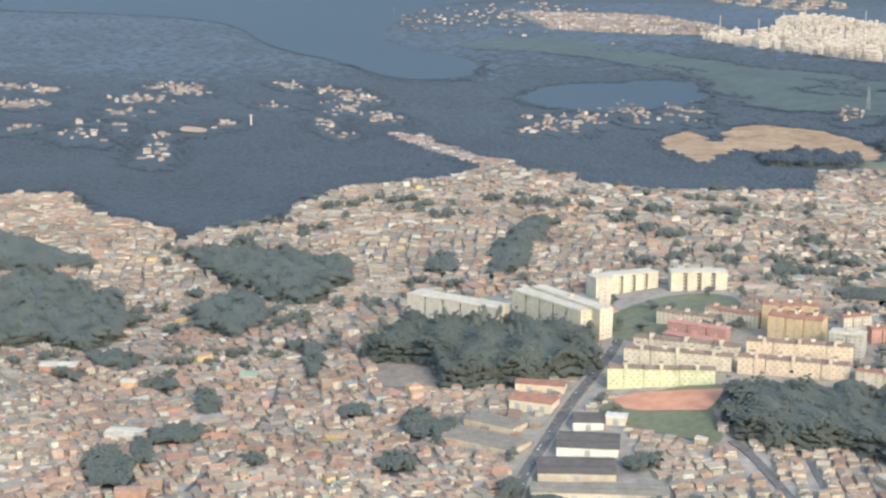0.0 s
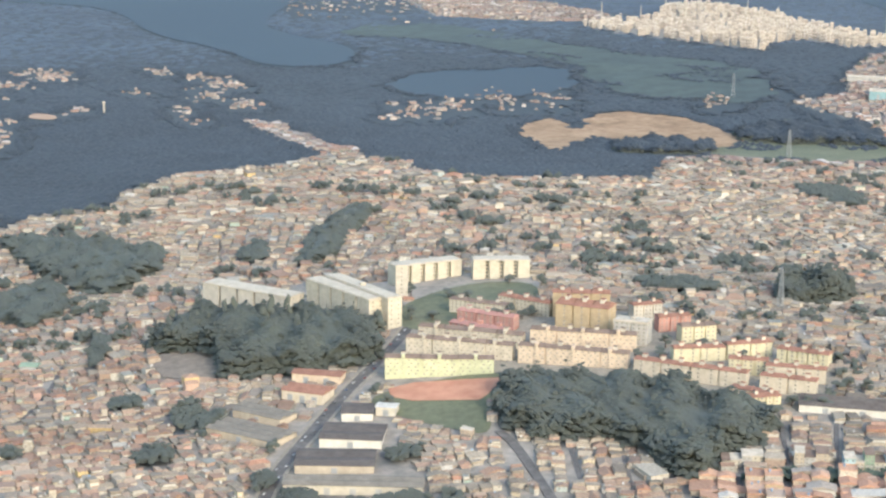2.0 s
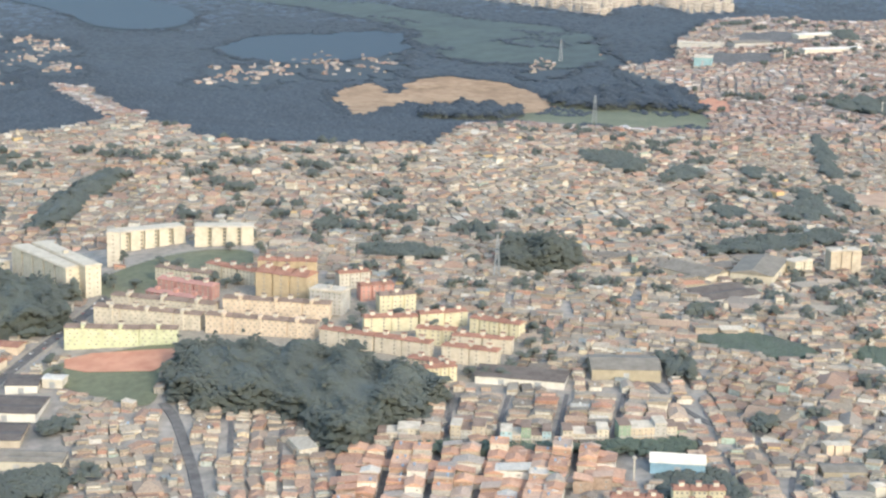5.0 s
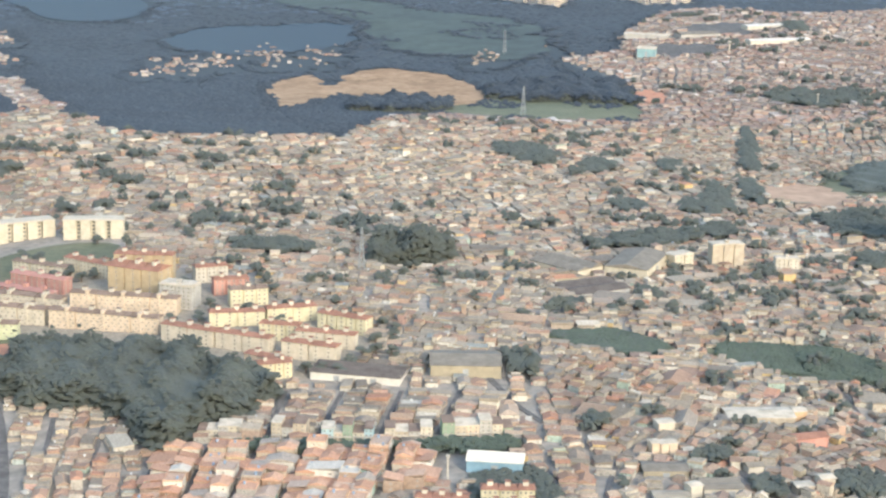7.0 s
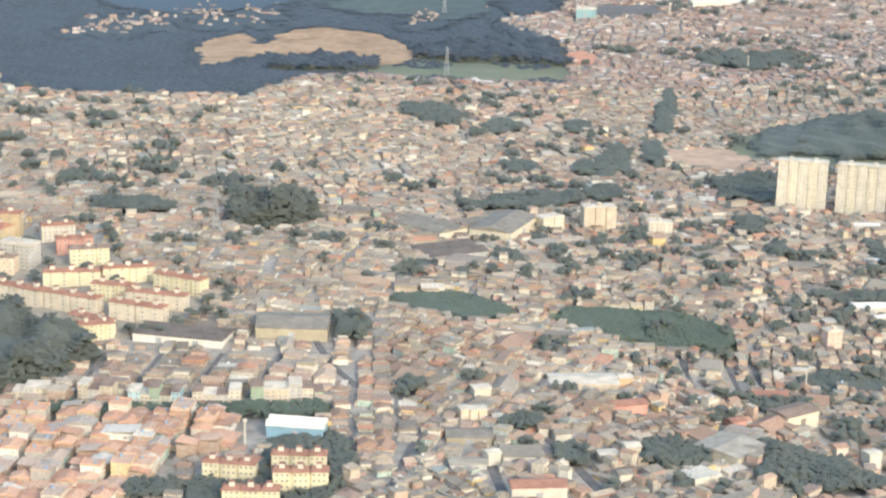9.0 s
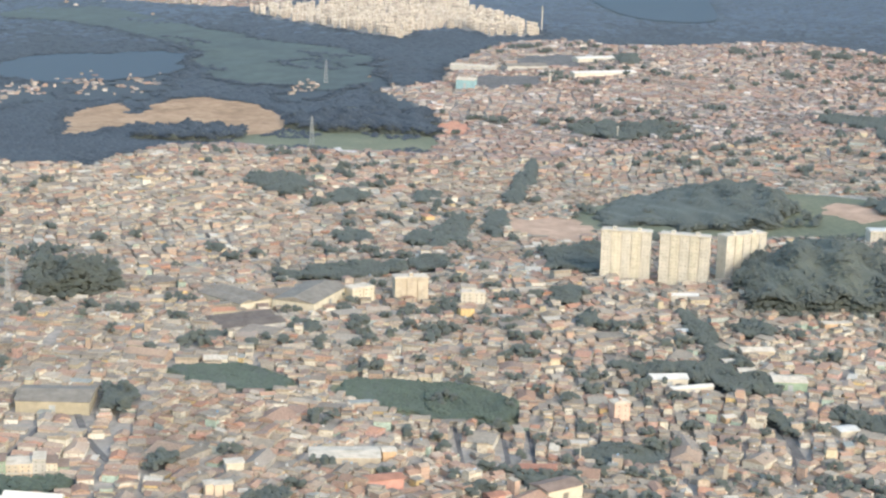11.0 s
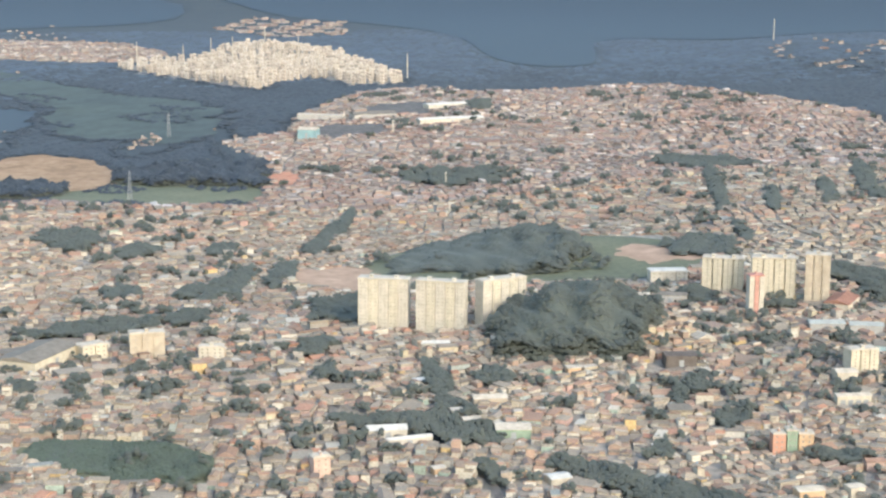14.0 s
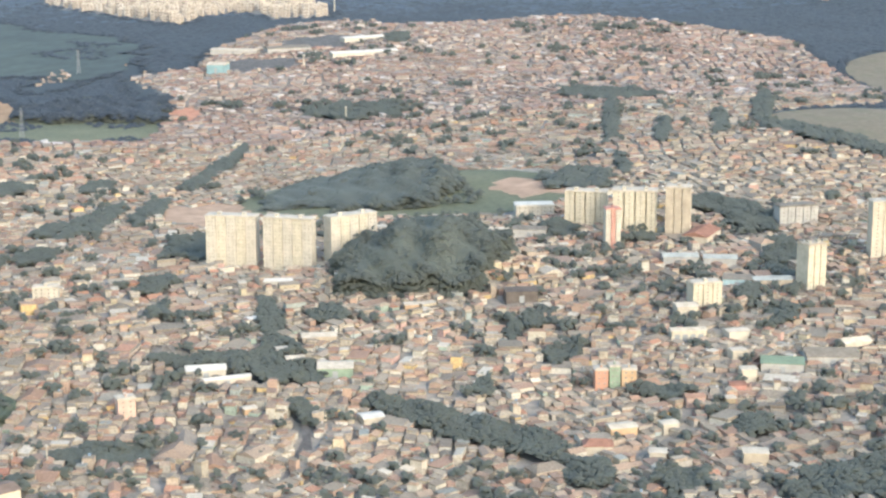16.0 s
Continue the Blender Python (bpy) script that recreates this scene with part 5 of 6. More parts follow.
def white_block_proto():
    ob = tagged(new("white_flats"), "small white walk-up flats in dense rows", "apartment block", "far white town")
    bm = bmesh.new()
    add_box(bm, -3.2, 3.2, -2.4, 2.4, -6, 6.6)
    add_box(bm, -0.8, 0.8, -2.8, 2.8, -6, 7.4)
    part("wall", bm, PALE, ob)
    for side in (-1, 1):
        bm = bmesh.new()
        add_gable(bm, min(side * 0.7, side * 3.5), max(side * 0.7, side * 3.5), -2.7, 2.7, 6.6, 0.8, 0.2)
        part("roof", bm, ROOF_SLAB, ob)
    for f in range(3):
        bm = bmesh.new()
        add_box(bm, -2.7, 2.7, -2.46, -2.36, f * 2.1 + 0.8, f * 2.1 + 1.5)
        part("window_band", bm, OPENING, ob)
    return ob


proto = white_block_proto()
a, blocks = 0.33, []
for iy in range(110):
    for ix in range(88):
        lx, ly = ix * 9.6 - 320 + (iy % 2) * 4, iy * 19.0 - 480
        lx, ly = lx + rng.normal(0, 2), ly + rng.normal(0, 4)
        x, y = 540 + lx * math.cos(a) - ly * math.sin(a) * 0.6, 2440 + lx * math.sin(a) * -1 + ly
        if inside(WHITE_TOWN, x, y) and rng.random() > 0.08:
            blocks.append((x, y, -a + rng.normal(0, 0.08), rng.uniform(0.62, 0.92), rng.choice([0.9, 1.1, 1.3, 1.5, 1.8], p=[0.25, 0.25, 0.3, 0.15, 0.05])))
blocks = np.array(sorted(blocks, key=lambda p: p[1]))
for j, (x, y, turn, wide, high) in enumerate(blocks[:110]):
    m = Matrix.Translation((x, y, gz(x, y))) @ Matrix.Rotation(turn, 4, "Z") @ Matrix.Diagonal((wide, wide, high, 1))
    if j:
        copy_thing(proto, m)
    else:
        proto.matrix_basis = m
bx, by, bt, bw, bh = blocks[110:].T
bz, bc, bs = ground_z(bx, by), np.cos(bt), np.sin(bt)
heap = Heap()
heap.boxes(turned(bx, by, bz, bc, bs, box_corners(-3.2 * bw, 3.2 * bw, -2.4 * bw, 2.4 * bw, -6, 6.6 * bh)), 0)
heap.boxes(turned(bx, by, bz, bc, bs, box_corners(-0.8 * bw, 0.8 * bw, -2.8 * bw, 2.8 * bw, -6, 7.4 * bh)), 0)
e, zero = 6.6 * bh, 0 * bw
heap.prisms(turned(bx, by, bz, bc, bs, np.stack([np.stack(p, -1) for p in ((-3.5 * bw, -2.7 * bw, e), (3.5 * bw, -2.7 * bw, e), (3.5 * bw, 2.7 * bw, e), (-3.5 * bw, 2.7 * bw, e), (-3.5 * bw, zero, e + 1), (3.5 * bw, zero, e + 1))], 1)), 1)
for f in range(3):
    heap.boxes(turned(bx, by, bz, bc, bs, box_corners(-2.7 * bw, 2.7 * bw, -2.46 * bw, -2.36 * bw, (f * 2.1 + 0.8) * bh, (f * 2.1 + 1.5) * bh)), 2)
tagged(heap.made("white_flats_rows", [PALE, ROOF_SLAB, OPENING]), "pale flats in close rows behind the first ones", "houses", kind="stuff")


# ---- houses ----
WEST_SEEDS = [(45, 605, 77, 0.85), (100, 640, 82, 0.7), (-30, 672, 84, 0.45), (60, 668, 80, 0.55), (-210, 640, 20, 0.7), (-260, 760, 15, 0.75), (-330, 880, 25, 0.7), (-120, 640, 8, 0.5), (-300, 650, 12, 0.75), (190, 640, 55, 0.55), (260, 590, 30, 0.4), (330, 690, 80, 0.5), (330, 610, 78, 0.35), (420, 640, 40, 0.4), (560, 650, 20, 0.35)]
EAST_SEEDS = [(478, 805, 25, 0.4), (528, 765, -12, 0.35), (592, 805, 58, 0.45), (562, 848, 8, 0.4), (470, 762, 62, 0.4), (622, 752, 36, 0.45), (540, 690, 15, 0.4), (600, 690, -20, 0.4), (440, 690, 72, 0.45), (270, 2620, 10, 0.2), (390, 2600, 20, 0.2), (330, 2800, 15, 0.2), (640, 3050, 10, 0.2), (730, 3200, 5, 0.2)]
SEEDS = WEST_SEEDS + EAST_SEEDS
for sy in range(520, 2200, 130):
    for sx in range(-560, 1400, 140):
        x, y = sx + rng.uniform(-50, 50), sy + rng.uniform(-45, 45)
        if all(math.dist((x, y), s[:2]) > 75 for s in SEEDS):
            SEEDS.append((x, y, rng.choice([10, 20, 35, 70, 80, 95, 120, -15]) + rng.uniform(-8, 8), rng.uniform(0.2, 0.65)))
seeds = np.array(SEEDS)
BLOCKED = list(GROVES.values()) + list(MEADOWS.values()) + list(BARE.values()) + [DRY_FIELD, UPPER_FIELD, PITCH]
ESTATE = [[(-125, 782), (-60, 772), (-20, 745), (22, 700), (48, 700), (80, 735), (83, 766), (46, 804), (38, 842), (-20, 862), (-70, 885), (-112, 838)],
          [(-124, 776), (-62, 766), (-60, 786), (-124, 792)], [(-175, 655), (-118, 655), (-118, 745), (-165, 745)], [(-200, 935), (-150, 885), (-105, 845), (-90, 900), (-20, 925), (-25, 950), (-110, 950), (-160, 960)]]


CLUMPS = []
while len(CLUMPS) < 1180:
    x = rng.uniform(-600, 1250)
    y = 520 + 1500 * rng.random() ** 1.25
    if not (-325 - 0.115 * y < x < 325 + 0.56 * y) or not inside(TOWN, x, y):
        continue
    if math.sin(x * 0.021 + 1) + math.sin(y * 0.033) + math.sin((x + y) * 0.013) + rng.normal(0, 1.0) + (1.1 if x > 440 and 600 < y < 880 else 0.9 if x > 150 and y < 720 else 0) < 0.3 or -85 < x < 128 and y < 700:
        continue
    if (y > 950 and rng.random() < 0.5) or (y < 820 and x < 440 and rng.random() < (0.8 if x < 130 else 0.1)) or (y < 860 and x < -190):
        continue
    if any(inside(p, x, y) for p in KEEP + ESTATE + [PITCH] + list(BARE.values())):
        continue
    CLUMPS.append((x, y, rng.choice([1.4, 2.2, 3.6, 6.0], p=[0.42, 0.34, 0.18, 0.06]) * (1 + (y - 520) / 3000)))
clumps = np.array(CLUMPS)


def free(x, y):
    ok = (x > -325 - 0.115 * y) & (x < 325 + 0.56 * y) & (y > 515)
    ok &= inside(TOWN, x, y) | inside(HILL_STREET, x, y) | inside(EDGE_TOWN, x, y) | inside(LAKE_HAMLET, x, y) & (np.sin(x * 0.11) * np.cos(y * 0.05) > 0.1)
    for p in BLOCKED + ESTATE + KEEP:
        lo, hi = np.min(p, 0), np.max(p, 0)
        near = (x > lo[0]) & (x < hi[0]) & (y > lo[1]) & (y < hi[1]) & ok
        ok[near] &= ~inside(p, x[near], y[near])
    for cx, cy, cr in clumps:
        ok &= ((x - cx) / 1.5) ** 2 + (y - cy) ** 2 > cr * cr
    ok &= ~near_line(AVENUE, x, y, 7.5) & ~near_line(STREET_A, x, y, 4.5) & ~near_line(STREET_B, x, y, 2.8) & ~near_line(STAIR_STREET, x, y, 3.0)
    for line in EAST_STREETS:
        ok &= ~near_line(line, x, y, 4.2)
    for lane in LANES + UPPER_LANES + SIDE_LANES:
        ok &= ~near_line(lane, x, y, 1.7 if lane in SIDE_LANES else 3.4)
    return ok


found = []
for k, (sx, sy, deg, clay) in enumerate(seeds):
    size = 0.74 if sy < 800 or sx > 470 and sy < 900 else 0.80 if sy < 900 else 0.88 if sy < 1100 else 0.95 if sy < 1350 else 0.96 if sy < 1700 else 1.02
    c, s = math.cos(radians(deg)), math.sin(radians(deg))
    R = 150
    depth, street, cross = rng.uniform(5.6, 7.4) * size, rng.uniform(1.6, 2.9) * size, rng.uniform(38, 60) * size
    if k < 2:
        depth, street, cross = 6.0, 3.2, 400
    v = -R
    while v < R:
        for row in (0, 1):
            u = -R + rng.uniform(0, 4)
            us, ws = [], []
            while u < R:
                w = size * (1.15 if sy > 1400 else 1.0) * rng.choice([3.2, 4.2, 5.2, 6.5, 9.0, 13.0], p=[0.16, 0.20, 0.22, 0.22, 0.13, 0.07])
                if (u % cross) > street * 1.2:
                    us.append(u + w / 2)
                    ws.append(w)
                u += w
            us, ws = np.array(us), np.array(ws)
            vv = v + street + depth * (row + 0.5) + rng.normal(0, 0.25, len(us))
            bend = 6 * np.sin(us / 37 + k) + 3 * np.sin(us / 17 + 2 * k) + rng.normal(0, 0.5, len(us))
            vv = vv + bend * (0.0 if k < 2 else 0.25 if k < 5 else 1.0)
            x, y = sx + c * us - s * vv, sy + s * us + c * vv
            nearest = np.argmin((x[:, None] - seeds[:, 0]) ** 2 + (y[:, None] - seeds[:, 1]) ** 2, 1) == k
            for i in np.where(nearest)[0]:
                found.append((x[i], y[i], ws[i], depth, radians(deg), clay, size))
        v += street + 2 * depth
found = np.array(found)
LOWER_TERRACES = [(-14, 656), (92, 632), (92, 600), (62, 593), (45, 545), (-45, 545)]
UPPER_TERRACES = [(4, 700), (37, 697), (122, 684), (112, 630), (87, 634), (60, 640), (22, 648), (4, 654)]
found = found[~inside(LOWER_TERRACES, found[:, 0], found[:, 1]) & ~inside(UPPER_TERRACES, found[:, 0], found[:, 1])]
columns = []
for lanes, deep in ((LANES + [SIDE_LANES[0], [(89, 630), (78, 600)]], 5.9), (UPPER_LANES + [[(127, 681), (109, 636)]], 8.0)):
    for one, two in zip(lanes[:-1], lanes[1:]):
        (ax, ay), (bx, by) = one
        (cx, cy), (dx, dy) = two
        long = max(math.dist((ax, ay), (bx, by)), math.dist((cx, cy), (dx, dy)))
        wide = math.dist((ax, ay), (cx, cy))
        for side in (0.5 - 0.2, 0.5 + 0.2):
            at = 1.0
            while at < long:
                w = float(rng.choice([3.6, 4.2, 4.8, 5.6]))
                t = (at + w / 2) / long
                lx0, ly0, lx1, ly1 = ax + (bx - ax) * t, ay + (by - ay) * t, cx + (dx - cx) * t, cy + (dy - cy) * t
                columns.append((lx0 + (lx1 - lx0) * side, ly0 + (ly1 - ly0) * side, w, min(deep, wide * 0.41), math.atan2(ay - by, ax - bx), 0.8 if deep < 7 else 0.55, 0.9))
                at += w
found = np.concatenate([found, np.array(columns)])
found = found[free(found[:, 0].copy(), found[:, 1].copy())]
found = found[rng.random(len(found)) > 0.05]
found = found[~inside(HILL_STREET, found[:, 0], found[:, 1]) | (rng.random(len(found)) > 0.4)]
for i in np.where((rng.random(len(found)) < np.where((found[:, 0] > 150) & (found[:, 1] < 850), 0.025, 0.011)) & (found[:, 1] < 1500))[0]:  # wider roofs of shops, schools and workshops
    x, y = found[i, :2]
    found[i, 2:4] = rng.uniform(9, 19), rng.uniform(7, 12)
    clear = ((found[:, 0] - x) ** 2 + (found[:, 1] - y) ** 2 < (0.42 * found[i, 2]) ** 2) & (np.arange(len(found)) != i)
    found[clear, 1] = -1e6
found = found[found[:, 1] > 0]
found = found[np.argsort(found[:, 1])]
lead = inside(LOWER_TERRACES, found[:, 0], found[:, 1])  # the terraces that the flight passes nearest
lead = np.where(lead)[0][:280]
single = found[lead]
rest = np.delete(found, lead, 0)


def house_heap(rows, windows):
    n = len(rows)
    x, y, w, d, ang, clay, size = rows.T
    flip = rng.random(n) < 0.15
    ang = ang + rng.normal(0, 0.14, n) + np.where(flip, math.pi / 2, 0)
    a, b = w * rng.uniform(0.40, 0.53, n), d * rng.uniform(0.38, 0.55, n)
    a, b = np.where(flip, b, a), np.where(flip, a, b)
    c, s = np.cos(ang), np.sin(ang)
    floors = rng.choice([1, 2, 3, 5], n, p=[0.60, 0.29, 0.09, 0.02])
    east = (x > 150) & (y < 900)  # taller plastered houses towards the river
    floors = np.where(east & (floors == 1) & (rng.random(n) < 0.3), 2, floors)
    h = np.where(y > 1150, 0.92, np.where(east, 1.3, 1.0)) * (0.80 * floors + rng.uniform(-0.3, 0.45, n))
    row = (y > 648) & (y < 664) & (x > -8) & (x < 116)  # the taller coloured row above the hedge
    floors = np.where(row, 2 + (rng.random(n) < 0.3), floors)
    h = np.where(row, 1.3 * floors, h)
    z = ground_z(x, y)
    heap = Heap()
    heap.boxes(turned(x, y, z, c, s, box_corners(-a, a, -b, b, -1.5, h)), 0)
    ann = np.where((y < 1150) & (rng.random(n) < 0.75))[0]  # lower wings with lean-to roofs
    side = rng.choice([-1.0, 1.0], len(ann))
    x0, x1 = -a[ann] * rng.uniform(0.5, 1.0, len(ann)), a[ann] * rng.uniform(0.2, 1.0, len(ann))
    ha = h[ann] * rng.uniform(0.45, 0.8, len(ann)) + 0.3
    far_y = np.where(side < 0, -1, 1) * b[ann] * rng.uniform(1.15, 1.45, len(ann))
    ya, yb = np.minimum(far_y, 0), np.maximum(far_y, 0)
    heap.boxes(turned(x[ann], y[ann], z[ann], c[ann], s[ann], box_corners(x0, x1, ya, yb, -1.5, ha)), 0)
    cap = box_corners(x0 - 0.15, x1 + 0.15, ya - 0.15, yb + 0.15, ha, ha + 0.15)
    slope = np.stack([side < 0, side < 0, side > 0, side > 0], 1) * -0.35 + 0.2
    cap[:, :4, 2] += slope
    cap[:, 4:, 2] += slope
    heap.boxes(turned(x[ann], y[ann], z[ann], c[ann], s[ann], cap), np.where(rng.random(len(ann)) < clay[ann] * 0.7, 1, 2))
    kind = rng.random(n)
    gable = kind < 0.25 + 0.35 * clay
    mono = ~gable & (kind < 0.80)
    flat = ~gable & ~mono
    o = 0.25 * size
    g = np.where(gable)[0]
    rise = (0.36 * np.minimum(a, b))[g] + 0.3
    turn = rng.random(len(g)) < 0.35
    ga, gb = a[g] + o[g], b[g] + o[g]
    gc, gs = np.where(turn, -s[g], c[g]), np.where(turn, c[g], s[g])
    ga, gb = np.where(turn, gb, ga), np.where(turn, ga, gb)
    hg, zero = h[g], np.zeros(len(g))
    hip = np.where(rng.random(len(g)) < 0.3, gb * 0.7, 0)
    pr = np.stack([np.stack(p, -1) for p in ((-ga, -gb, hg), (ga, -gb, hg), (ga, gb, hg), (-ga, gb, hg), (-ga + hip, zero, hg + rise), (ga - hip, zero, hg + rise))], 1)
    heap.prisms(turned(x[g], y[g], z[g], gc, gs, pr), np.where(rng.random(len(g)) < clay[g] + 0.25, 1, 2))
    m = np.where(mono)[0]
    ma, mb, hm = a[m] + o[m] * 0.6, b[m] + o[m] * 0.6, h[m]
    tilt = rng.uniform(0.2, 1.0, len(m)) * rng.choice([-1, -1, 1], len(m)) * size[m]
    box = box_corners(-ma, ma, -mb, mb, hm + 0.05, hm + 0.25)
    low = np.array([0, 1, 4, 5])
    lift = np.abs(tilt)[:, None]
    box[:, :, 2] += lift
    box[:, low, 2] += tilt[:, None] * 1.0
    box[:, :4, 2] -= (lift + tilt[:, None] * np.isin(np.arange(4), low)) * 0.9
    heap.boxes(turned(x[m], y[m], z[m], c[m], s[m], box), np.where(rng.random(len(m)) < clay[m] * 0.6, 1, 2))
    f = np.where(flat)[0]
    fa, fb = a[f], b[f]
    heap.boxes(turned(x[f], y[f], z[f], c[f], s[f], box_corners(-fa - 0.1, fa + 0.1, -fb - 0.1, fb + 0.1, h[f] - 0.12, h[f] + 0.12)), 2)
    up = f[rng.random(len(f)) < 0.7]  # roof rooms
    ua, ub = a[up], b[up]
    k = rng.uniform(-0.2, 0.5, len(up))
    heap.boxes(turned(x[up], y[up], z[up], c[up], s[up], box_corners(-ua * 0.9, ua * k, -ub * 0.8, ub * 0.7, h[up] + 0.1, h[up] + size[up] * 1.3)), 0)
    heap.boxes(turned(x[up], y[up], z[up], c[up], s[up], box_corners(-ua * 0.97, ua * k + 0.15, -ub * 0.9, ub * 0.8, h[up] + size[up] * 1.3, h[up] + size[up] * 1.45)), np.where(rng.random(len(up)) < 0.4, 1, 2))
    if windows:
        tk = f[rng.random(len(f)) < 0.6]
        tx = a[tk] * 0.5
        heap.boxes(turned(x[tk], y[tk], z[tk], c[tk], s[tk], box_corners(tx - 0.35, tx + 0.35, -0.35, 0.35, h[tk], h[tk] + 0.9)), 3)
        for face in range(4):
            for col in (-0.5, 0.5):
                for fl in range(3):
                    wi = np.where((floors > fl) & (rng.random(n) < 0.5))[0]
                    if not len(wi):
                        continue
                    half, out = (a, b) if face % 2 == 0 else (b, a)
                    th = ang[wi] + face * math.pi / 2
                    px, ww, z0 = half[wi] * col, 0.34 * size[wi], size[wi] * (1.25 * fl + 0.35)
                    y0 = -out[wi] - 0.04
                    q = np.stack([np.stack(p, -1) for p in ((px - ww, y0, z0), (px + ww, y0, z0), (px + ww, y0, z0 + 0.6 * size[wi]), (px - ww, y0, z0 + 0.6 * size[wi]))], 1)
                    heap.quads(turned(x[wi], y[wi], z[wi], np.cos(th), np.sin(th), q), 4)
    return heap


BANDS = [("valley_houses", 0, 800, -900, 150, True, "dense low houses of brick and plaster below the flats"),
         ("riverside_houses", 0, 800, 150, 2000, True, "packed plaster houses with clay and cement roofs"),
         ("western_houses", 800, 1120, -900, 150, True, "dense brick houses stepping down the western gullies"),
         ("midtown_houses", 800, 1120, 150, 480, True, "mixed small houses round the factory halls"),
         ("eastern_houses", 800, 1120, 480, 2000, True, "small houses round the eastern tower blocks"),
         ("hillside_houses", 1120, 1420, -900, 150, False, "unplastered brick houses crowding the hillside"),
         ("plateau_houses", 1120, 1420, 150, 2000, False, "closely packed houses with pale and red roofs"),
         ("distant_houses", 1420, 9000, -900, 740, False, "distant tightly packed pale houses"),
         ("far_slope_houses", 1420, 9000, 740, 3000, False, "distant houses covering the eastern slope")]
MATS = [HOUSE_WALL, ROOF_CLAY, ROOF_CEMENT, TANK, OPENING]
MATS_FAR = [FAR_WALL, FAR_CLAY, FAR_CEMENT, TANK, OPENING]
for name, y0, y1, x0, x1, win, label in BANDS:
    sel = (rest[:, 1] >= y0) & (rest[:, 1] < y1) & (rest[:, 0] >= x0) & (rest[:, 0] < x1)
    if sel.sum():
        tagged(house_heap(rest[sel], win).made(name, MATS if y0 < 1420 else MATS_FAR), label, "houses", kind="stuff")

# houses scattered in the woods
SHORE_HAMLETS = [(-484, 1867, 16, 34), (-512, 2114, 16, 10), (-475, 2079, 16, 22), (-462, 1666, 12, 9), (-368, 1964, 20, 26), (-352, 2152, 14, 9), (-322, 2110, 26, 36), (-380, 1783, 14, 9),
                 (-336, 1614, 10, 5), (-343, 1524, 14, 10), (-391, 1646, 26, 7), (-413, 1610, 14, 5), (-281, 1719, 12, 6), (-204, 2170, 15, 12), (-161, 2110, 14, 14), (-136, 2014, 20, 26)]
HILL_HAMLETS = [(-157, 1893, 20, 12), (-118, 1839, 16, 18), (-233, 1909, 12, 4), (-189, 1749, 14, 5), (-177, 1685, 14, 4), (49, 1823, 22, 26), (94, 1861, 16, 18), (17, 1760, 12, 6), (147, 1880, 22, 22),
                (196, 1890, 20, 14), (352, 1800, 12, 10), (438, 1762, 16, 14), (42, 2840, 60, 30), (160, 2870, 70, 40), (267, 2904, 80, 60), (379, 2619, 50, 20)]
HAMLETS = SHORE_HAMLETS + HILL_HAMLETS
sc = []
for hx, hy, spread, count in HAMLETS:
    for _ in range(int(count * 1.5)):
        sc.append((hx + rng.normal(0, spread * 0.6), hy + rng.normal(0, spread * 1.5), rng.choice([2.2, 3.2, 4.5, 7.0]), rng.uniform(3.0, 5.0), rng.uniform(-0.7, 0.7), 0.3, 0.9))
for _ in range(170):
    x, y = rng.uniform(1180, 1680), rng.uniform(2080, 2800)
    if inside(EAST_HAMLET, x, y):
        sc.append((x, y, rng.uniform(6, 12), rng.uniform(5, 9), rng.uniform(0, 3), 0.3, 1.8))
scattered = np.array(sc)
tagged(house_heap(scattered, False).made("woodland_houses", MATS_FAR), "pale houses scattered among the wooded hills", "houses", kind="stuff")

# the terraces nearest the flight, house by house
WALL_ONE = material("terrace_wall", [(0.0, (0.34, 0.23, 0.165)), (0.18, (0.44, 0.36, 0.27)), (0.38, (0.52, 0.46, 0.37)), (0.55, (0.38, 0.28, 0.21)), (0.7, (0.62, 0.57, 0.49)), (0.84, (0.36, 0.33, 0.29)), (0.92, (0.32, 0.43, 0.37)), (0.96, (0.52, 0.42, 0.25))], 0.9, "object", grime=0.3, grime_scale=0.8)
ROOF_ONE = material("terrace_clay_roof", [(0.0, (0.493, 0.286, 0.194)), (0.2, (0.538, 0.335, 0.231)), (0.42, (0.426, 0.259, 0.179)), (0.58, (0.540, 0.368, 0.265)), (0.72, (0.450, 0.345, 0.272)), (0.83, (0.370, 0.320, 0.270)), (0.93, (0.560, 0.510, 0.435))], 0.9, "object", grime=0.35, grime_scale=1.1)
TANK_ONE = paint("blue_tank_plastic", (0.25, 0.31, 0.38), 0.5)
DOOR_ONE = paint("painted_door", (0.26, 0.20, 0.16))
LABELS = ["narrow terrace house with clay tiled roof", "two-storey terrace house with tiled lean-to roof", "plastered terrace house with roof tank", "three-storey brick terrace house with flat roof"]


